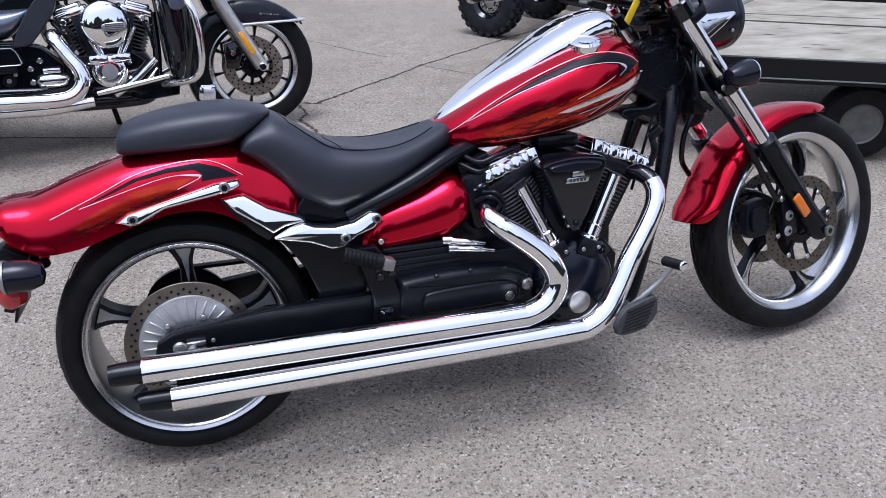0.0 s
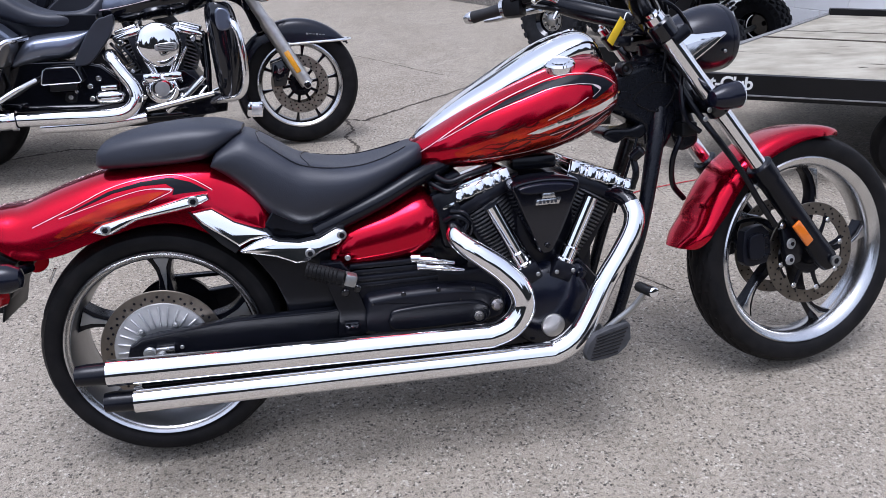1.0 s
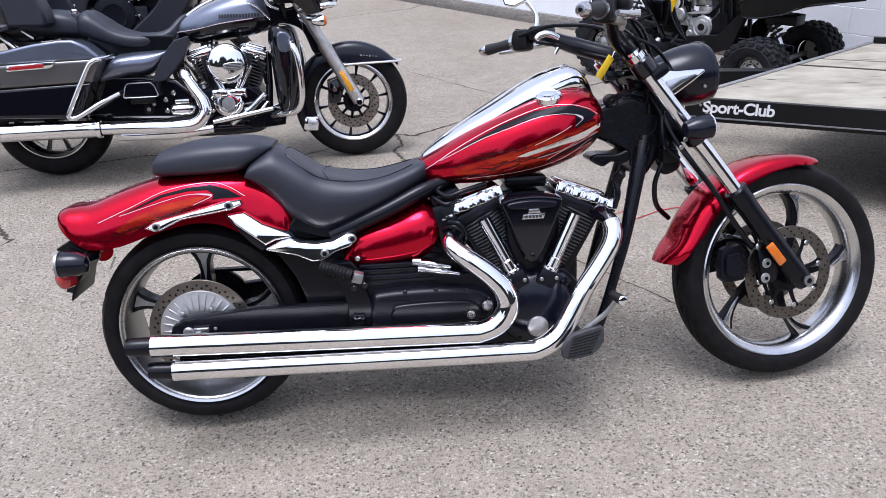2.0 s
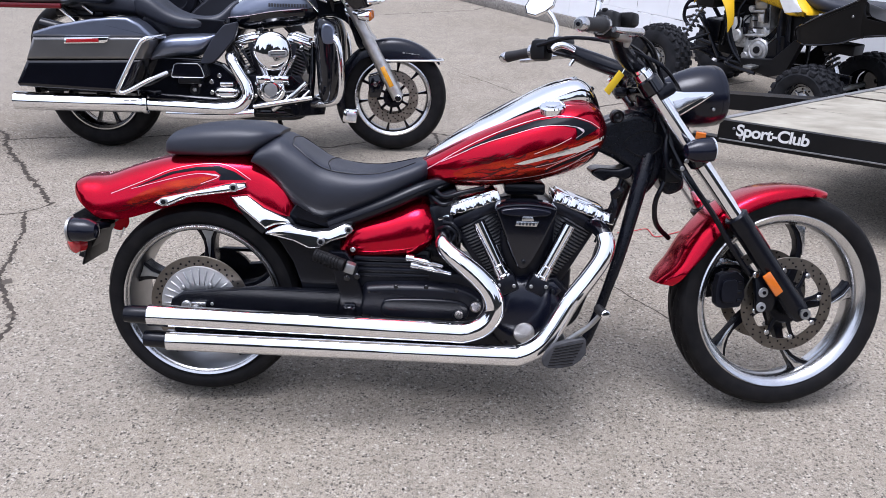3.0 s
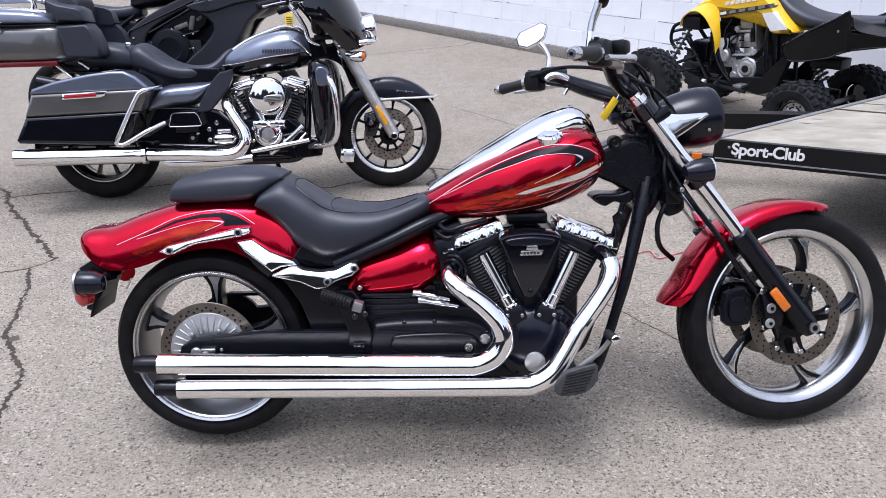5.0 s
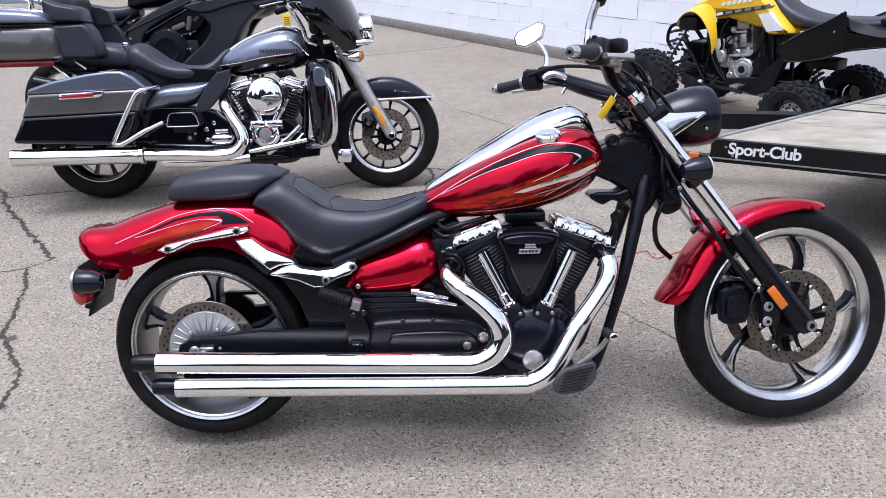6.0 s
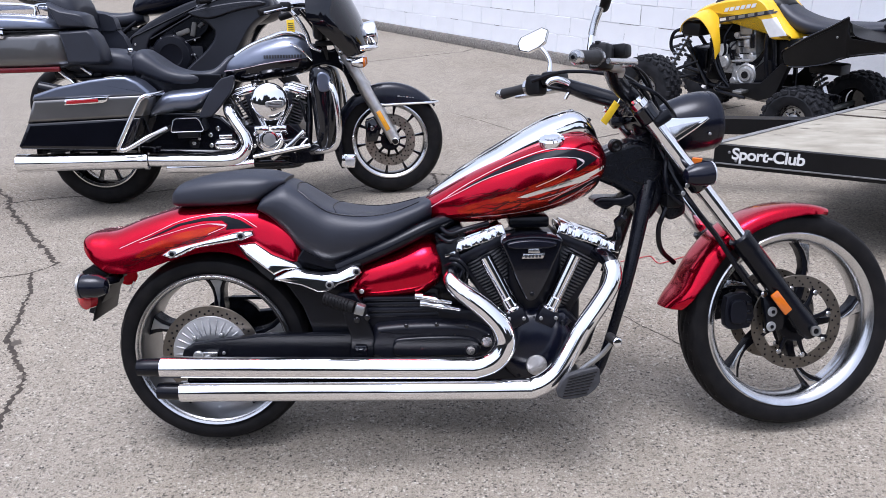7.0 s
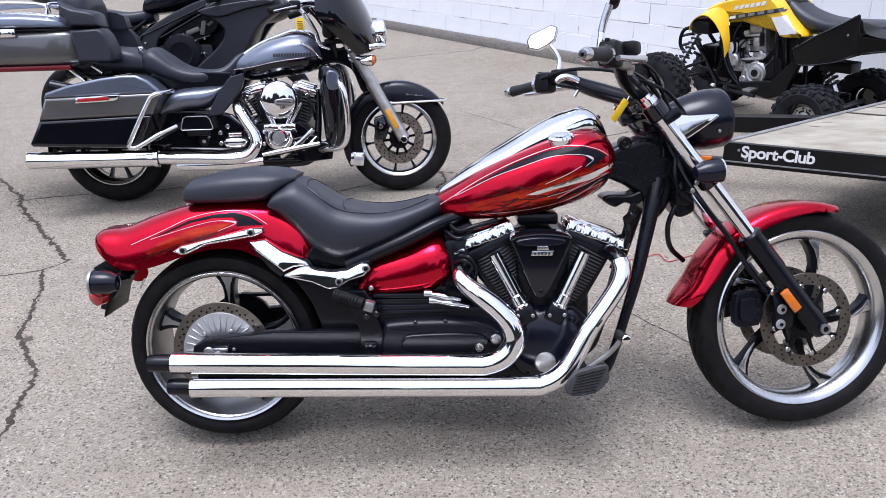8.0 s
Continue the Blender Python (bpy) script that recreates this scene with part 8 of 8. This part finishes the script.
part("seat", loft([super_ring(x, b, t, w, None, 28, 2.8) for x, b, t, w in refine([(0.56, 0.90, 1.01, 0.07), (0.46, 0.84, 0.985, 0.11), (0.32, 0.76, 0.90, 0.14), (0.15, 0.74, 0.850, 0.16), (-0.05, 0.75, 0.845, 0.17), (-0.28, 0.78, 0.86, 0.16), (-0.45, 0.82, 0.88, 0.12)], 4)]), "leather", quad, "black bench seat", 60)
part("tail_plastic", box(-0.50, 0, 0.84, 0.36, 0.30, 0.06, 0.02), "plastic", quad)
part("handlebar", tube([(0.83, -0.38, 1.06), (0.90, -0.20, 1.07), (0.92, -0.08, 1.02), (0.92, 0.08, 1.02), (0.90, 0.20, 1.07), (0.83, 0.38, 1.06)], 0.013, 10), "satin", quad, "black handlebar")
part("frame", join(tube([(1.30, -0.10, 0.36), (0.90, -0.13, 0.30), (0.40, -0.14, 0.30), (0.10, -0.12, 0.36)], 0.018, 8), tube([(1.30, 0.10, 0.36), (0.90, 0.13, 0.30), (0.40, 0.14, 0.30), (0.10, 0.12, 0.36)], 0.018, 8), tube([(1.25, -0.08, 0.70), (1.05, -0.12, 0.45), (0.92, -0.14, 0.30)], 0.016, 8), tube([(1.25, 0.08, 0.70), (1.05, 0.12, 0.45), (0.92, 0.14, 0.30)], 0.016, 8), tube([(0.42, 0.14, 0.74), (0.38, 0.15, 0.50), (0.36, 0.14, 0.32)], 0.018, 8), tube([(0.42, -0.14, 0.74), (0.38, -0.15, 0.50), (0.36, -0.14, 0.32)], 0.018, 8), box(1.08, 0, 0.48, 0.16, 0.14, 0.18, 0.03)), "satin", quad, "black tube frame")
qe = part("engine", join(box(0.60, 0.03, 0.40, 0.26, 0.24, 0.20, 0.03), moved(box(0, 0, 0, 0.125, 0.18, 0.32, 0.035), Matrix.Translation((0.615, 0.04, 0.61)) @ ry(8))), "cast_alloy", quad, "silver single-cylinder engine")
part("cylinder_head", moved(box(0, 0, 0, 0.150, 0.20, 0.11, 0.035), Matrix.Translation((0.650, 0.03, 0.765)) @ ry(8)), "cast_alloy", qe)
for i in range(5):
    part("cooling_fin", moved(box(0, 0, 0, 0.140, 0.19, 0.007, 0.002, seg=1), Matrix.Translation((0.645, 0.02, 0.57 + 0.03 * i)) @ ry(8)), "cast_alloy", qe)
fly = part("flywheel_cover", lathe([(0.080, -0.03), (0.084, 0.02), (0.072, 0.035), (0.062, 0.030), (0.050, 0.034), (0.045, 0.045), (0.0, 0.046)], 36, Matrix.Translation((0.585, 0.145, 0.425)) @ rx(-90)), "cast_alloy", qe, "round silver flywheel cover")
part("cover_plug", lathe([(0.028, 0.040), (0.026, 0.052), (0.0, 0.052)], 24, Matrix.Translation((0.585, 0.145, 0.425)) @ rx(-90)), "satin", fly)
for i in range(7):
    a = 2 * math.pi * i / 7
    bolt("cover_bolt", (0.585 + 0.080 * math.cos(a), 0.150, 0.425 + 0.080 * math.sin(a)), 0.010, fly, "alloy", 0.008, direction=(0, 1, 0))
for k, (ex, ez, er) in enumerate(((0.74, 0.62, 0.030), (0.58, 0.56, 0.026), (0.72, 0.70, 0.022), (0.62, 0.80, 0.024), (0.50, 0.46, 0.034), (0.70, 0.36, 0.028))):
    part("casting_boss", cyl((ex, 0.06, ez), (ex, 0.15 + 0.01 * (k % 2), ez), er, 18, 0.006), "cast_alloy", qe)
for k in range(3):
    part("hose", tube([(0.80, 0.10, 0.66 - 0.06 * k), (0.86, 0.16, 0.60 - 0.05 * k), (0.92, 0.12, 0.48 - 0.04 * k)], 0.012, 8), "satin", qe)
part("starter", cyl((0.78, 0.08, 0.50), (0.78, 0.20, 0.50), 0.05, 22, 0.01), "cast_alloy", qe)
part("gear_lever", tube([(0.56, 0.20, 0.36), (0.54, 0.24, 0.30), (0.56, 0.28, 0.26)], 0.010, 8), "alloy", qe)
for k, (ex, ez, sx, sz) in enumerate(((0.640, 0.735, 0.10, 0.05), (0.655, 0.690, 0.13, 0.018), (0.615, 0.650, 0.05, 0.06), (0.690, 0.610, 0.04, 0.08), (0.560, 0.545, 0.07, 0.05), (0.640, 0.520, 0.16, 0.020))):
    part("casting_web", box(ex, 0.125 + 0.008 * (k % 3), ez, sx, 0.06, sz, 0.008, ry(8)), "cast_alloy" if k % 3 else "dull_alloy", qe)
for ex, ez in ((0.60, 0.71), (0.69, 0.70), (0.585, 0.62), (0.67, 0.58), (0.52, 0.52), (0.72, 0.46), (0.50, 0.38), (0.66, 0.34)):
    bolt("engine_bolt", (ex, 0.155, ez), 0.010, qe, "dull_alloy", 0.008, direction=(0, 1, 0))
part("carburettor", join(box(0.78, 0.10, 0.47, 0.13, 0.10, 0.12, 0.02), cyl((0.78, 0.10, 0.47), (0.78, 0.18, 0.47), 0.035, 20, 0.006)), "cast_alloy", qe, "silver carburettor body")
for pts, r in (
    ([(0.88, 0.20, 0.86), (0.87, 0.22, 0.70), (0.82, 0.20, 0.52), (0.72, 0.20, 0.34)], 0.013),
    ([(0.43, 0.20, 0.80), (0.43, 0.22, 0.66), (0.40, 0.22, 0.48), (0.38, 0.20, 0.34)], 0.016),
    ([(0.76, 0.15, 0.78), (0.79, 0.19, 0.68), (0.77, 0.19, 0.58), (0.82, 0.18, 0.50)], 0.010),
    ([(0.70, 0.16, 0.66), (0.73, 0.19, 0.60), (0.71, 0.19, 0.52)], 0.007),
    ([(0.90, 0.16, 0.60), (0.80, 0.21, 0.44), (0.68, 0.22, 0.33), (0.56, 0.20, 0.30)], 0.012),
):
    part("hose", tube(pts, r, 8), "satin", qe, "black hose across the engine")
# dark blocks on the casting stand in for shaded gaps
for ex, ez, sx, sz in ((0.575, 0.67, 0.030, 0.10), (0.715, 0.545, 0.020, 0.10), (0.625, 0.575, 0.075, 0.010), (0.640, 0.625, 0.085, 0.008), (0.655, 0.672, 0.090, 0.008), (0.66, 0.49, 0.05, 0.016), (0.545, 0.36, 0.05, 0.02)):
    part("gap_shade", box(ex, 0.160, ez, sx, 0.012, sz, 0.003, ry(8)), "satin", qe, "dark block painted for the shade of a casting gap")
for i in range(9):
    a = 2 * math.pi * i / 9
    part("cover_lug", cyl((0.585 + 0.092 * math.cos(a), 0.11, 0.425 + 0.092 * math.sin(a)), (0.585 + 0.092 * math.cos(a), 0.165, 0.425 + 0.092 * math.sin(a)), 0.013, 12, 0.003), "cast_alloy", fly)
part("heat_shield", prism([(0.36, 0.30), (0.52, 0.36), (0.54, 0.46), (0.46, 0.54), (0.40, 0.56), (0.32, 0.46)], 0.10, 0.17, 0.012), "satin", qe)
for k in range(4):
    part("cable", tube([(0.50, 0.12, 0.66 + 0.02 * k), (0.47, 0.17, 0.58 + 0.01 * k), (0.52 + 0.02 * k, 0.16, 0.50), (0.58 + 0.04 * k, 0.13, 0.52)], 0.006, 6), "satin", qe)
part("fender_liner", box(0.98, 0.26, 0.74, 0.16, 0.20, 0.10, 0.02), "plastic", quad)
part("coolant_bottle", box(0.80, 0.17, 0.58, 0.06, 0.05, 0.10, 0.015), "decal_white", quad, "translucent white bottle")
# black boxes added to make the engine cavity read as shaded
part("cavity_filler", join(box(0.72, 0.0, 0.70, 0.46, 0.06, 0.22, 0.02), box(0.90, 0.0, 0.52, 0.22, 0.10, 0.40, 0.02), box(0.46, 0.02, 0.52, 0.10, 0.14, 0.40, 0.02)), "plastic", quad, "black boxes added for the shaded space round the engine")
part("skid_plate", box(0.62, 0, 0.275, 0.60, 0.26, 0.02, 0.005), "satin", quad)
part("air_box", box(0.40, 0, 0.60, 0.16, 0.24, 0.22, 0.03), "plastic", quad)
rs = part("rear_shock", cyl((0.10, 0.14, 0.60), (-0.02, 0.14, 0.36), 0.022), "alloy", quad, "rear coil-over shock")
part("coil", spiral((0.09, 0.14, 0.58), (0.0, 0.14, 0.40), 0.040, 0.009, 6), "spring", rs)
part("swing_arm", join(box(0.18, 0.10, 0.29, 0.40, 0.04, 0.06, 0.01), box(0.18, -0.10, 0.29, 0.40, 0.04, 0.06, 0.01)), "satin", quad)
part("rear_axle", cyl((0.005, -0.36, 0.225), (0.005, 0.36, 0.225), 0.020), "dull_alloy", quad)
part("mud_flap", box(-0.06, 0.22, 0.56, 0.22, 0.14, 0.07, 0.01), "plastic", quad)

# ---- flat deck trailer ----
TA, TU = Vector((2.10, 1.585, 0)), Vector((0.899, -0.438, 0)).normalized()
TW = Vector((1.58, 1.03, 0))
trailer = empty("flatbed_trailer", Matrix.Translation((2.10, 1.585, 0)), "black steel utility trailer with a weathered plywood deck", "trailer")
DECK = 0.50
LEN = 3.4


def slab(pts, z0, z1, bevel=0.002):
    bm = bmesh.new()
    f = bm.faces.new([bm.verts.new((p.x, p.y, z0)) for p in pts])
    r = bmesh.ops.extrude_face_region(bm, geom=[f])
    for v in r["geom"]:
        if isinstance(v, bmesh.types.BMVert):
            v.co.z = z1
    bmesh.ops.recalc_face_normals(bm, faces=bm.faces[:])
    return bm


# plywood sheets side by side
cuts = (0.0, 0.66, 1.0)
for i in range(2):
    g0, g1 = cuts[i] + 0.007, cuts[i + 1] - 0.007
    for k0, k1 in ((0.0, 0.55), (0.553, 1.0)):
        pl = [TW * g0 + TU * LEN * k0, TW * g0 + TU * LEN * k1, TW * g1 + TU * LEN * k1, TW * g1 + TU * LEN * k0]
        part("deck_sheet", slab(pl, DECK - 0.018, DECK), "wood", trailer, "weathered grey plywood sheet")


drng = random.Random(8)
scars = bmesh.new()
for i in range(60):
    at = TU * drng.uniform(0.05, 1.9) + TW * drng.uniform(0.04, 0.97)
    ln, th = drng.uniform(0.015, 0.07), drng.uniform(0.002, 0.006)
    u, w = TU, Vector((-TU.y, TU.x, 0))
    scars.faces.new([scars.verts.new(at + u * (ln * a) + w * (th * b) + Vector((0, 0, DECK + 0.002))) for a, b in ((-1, 0), (-0.4, -0.8), (0.5, -0.5), (1, 0.1), (0.3, 0.9), (-0.5, 0.6))])
tagged(sheet_part("deck_scar", scars, "dirt", trailer), "dark splintered spots in the plywood", kind="stuff")
part("deck_batten", slab([TW * 0.525 - TU * 0.01, TW * 0.500 + TU * 1.0, TW * 0.507 + TU * 1.0, TW * 0.534 - TU * 0.01], DECK + 0.002, DECK + 0.006), "dirt", trailer, "dark strip across the deck")


def rail(a, b, w, z0, z1, name, material, label="", out=None):
    d = (b - a).normalized()
    s = out if out is not None else Vector((d.y, -d.x, 0))
    return part(name, slab([a, b, b + s * w, a + s * w], z0, z1), material, trailer, label)


OUT = Vector((TU.y, -TU.x, 0))
near_rail = rail(TU * -0.02, TU * LEN, 0.03, DECK - 0.086, DECK + 0.004, "side_rail", "trailer", "black steel side rail with white lettering", OUT)
rail(TU * -0.14 + OUT * -0.03, TU * LEN + OUT * -0.03, 0.05, DECK - 0.112, DECK - 0.0865, "lower_rail", "trailer", "black lower frame rail", OUT)
rail(TU * -0.01 + OUT * 0.03, TU * LEN + OUT * 0.03, 0.010, DECK - 0.090, DECK - 0.085, "rail_lip", "wood_edge", "worn grey lip", OUT)
rail(TW, TW + TU * LEN, 0.04, DECK - 0.10, DECK + 0.035, "side_rail", "trailer", "black steel side rail", -OUT)
front_n = Vector((-TW.y, TW.x, 0)).normalized()
rail(Vector((0, 0, 0)), TW, 0.028, DECK - 0.10, DECK + 0.006, "front_edge", "wood_edge", "worn steel edge of the deck", front_n)
rail(TU * LEN, TU * LEN + TW, 0.04, DECK - 0.1, DECK + 0.004, "tail_rail", "trailer", "", -front_n)
part("tongue", slab([TW * 0.55 + Vector((-0.9, 0.19, 0)), TW * 0.55 + Vector((0.5, -0.03, 0)), TW * 0.55 + Vector((0.5, 0.06, 0)), TW * 0.55 + Vector((-0.9, 0.27, 0))], 0.36, 0.45), "trailer", trailer, "black steel tongue")
part("tongue_leg", box(TW.x * 0.55 - 0.82, TW.y * 0.55 + 0.22, 0.18, 0.06, 0.06, 0.36, 0.005), "trailer", trailer)
for q in (0.10, 0.70, 1.25, 1.85, 2.45, 3.05):
    part("cross_beam", slab([TU * q + OUT * -0.08, TU * (q + 0.05) + OUT * -0.08, TU * (q + 0.05) + TW * 0.97, TU * q + TW * 0.97], DECK - 0.085, DECK - 0.0185), "trailer", trailer, "black steel cross member")
part("axle_beam", slab([TU * 1.13 + OUT * -0.12, TU * 1.19 + OUT * -0.12, TU * 1.19 + TW * 0.93, TU * 1.13 + TW * 0.93], 0.16, 0.22), "trailer", trailer, "black axle beam")
# black slab added so that the shaded space below the deck stays dark
part("underside_shade", slab([TU * 0.02 + OUT * -0.05, TU * (LEN - 0.03) + OUT * -0.05, TU * (LEN - 0.03) + TW * 0.97, TU * 0.02 + TW * 0.97], DECK - 0.030, DECK - 0.019), "trailer", trailer, "black slab added under the deck to deepen its shade")
part("marker_lamp", moved(box(0, 0, 0, 0.050, 0.022, 0.034, 0.004), Matrix.Translation(TU * -0.098 + OUT * 0.012 + Vector((0, 0, DECK - 0.0955))) @ rz(-26)), "amber", trailer, "amber marker lamp")
for q in (0.05, 0.085):
    bolt("rail_bolt", TU * q + OUT * 0.030 + Vector((0, 0, DECK - 0.03 - (0.04 if q > 0.06 else 0))), 0.007, trailer, "wood_edge", 0.004, direction=OUT)
# wheels under the deck
for k, off in enumerate((OUT * -0.10, TW * 0.93)):
    c = TU * 1.16 + off + Vector((0, 0, 0.190))
    wm = Matrix.Translation(c) @ rz(-26) @ rx(90)
    tw_ = part("wheel", lathe([(0.100, -0.065), (0.125, -0.070), (0.170, -0.062), (0.188, -0.04), (0.190, 0.0), (0.188, 0.04), (0.170, 0.062), (0.125, 0.070), (0.100, 0.065), (0.098, 0.0)], 44, wm, closed=True), "rubber", trailer, "small black trailer wheel")
    part("rim", lathe([(0.102, 0.062), (0.099, 0.070), (0.090, 0.064), (0.080, 0.030), (0.055, 0.026), (0.040, 0.044), (0.022, 0.050), (0.0, 0.052)], 40, wm), "dusty_rim", tw_, "dusty grey steel rim")
    for i in range(5):
        a = 2 * math.pi / 5 * i
        part("wheel_nut", lathe([(0.008, 0.028), (0.007, 0.040), (0.0, 0.041)], 6, wm @ Matrix.Translation((0.052 * math.cos(a), 0.052 * math.sin(a), 0.0))), "dull_alloy", tw_)
        part("rim_hole", lathe([(0.011, 0.0), (0.009, 0.001)], 12, wm @ Matrix.Translation((0.070 * math.cos(a + 0.6), 0.070 * math.sin(a + 0.6), 0.0300))), "satin", tw_)

# lettering on the side rail
text = bpy.data.curves.new("lettering", "FONT")
text.body = "Sport-Club"
text.size, text.extrude, text.offset, text.space_character = 0.079, 0.0008, 0.0020, 0.93
text_ob = new("lettering", text)
bpy.context.view_layer.update()
text_me = bpy.data.meshes.new_from_object(text_ob.evaluated_get(bpy.context.evaluated_depsgraph_get()))
bpy.data.objects.remove(text_ob)
lettering = new("lettering", text_me)
lettering.parent = near_rail
text_me.materials.append(M["trailer_paint"])
lettering["label"] = "white painted lettering"
fl_ = Matrix.Translation(TU * 0.062 + OUT * 0.0315 + Vector((0, 0, DECK - 0.061)))
rot = Matrix((( TU.x, 0, OUT.x, 0), (TU.y, 0, OUT.y, 0), (0, 1, 0, 0), (0, 0, 0, 1)))
lettering.matrix_local = fl_ @ rot

# loose red wire on the ground
wire = part("loose_wire", tube([(1.58, 1.30, 0.004), (1.656, 1.313, 0.010), (1.736, 1.357, 0.004), (1.754, 1.267, 0.006), (1.832, 1.304, 0.004), (1.914, 1.347, 0.004), (2.05, 1.38, 0.004), (2.32, 1.43, 0.005)], 0.0022, 6), "red_wire")
tagged(wire, "thin red wire lying on the concrete", "wire")
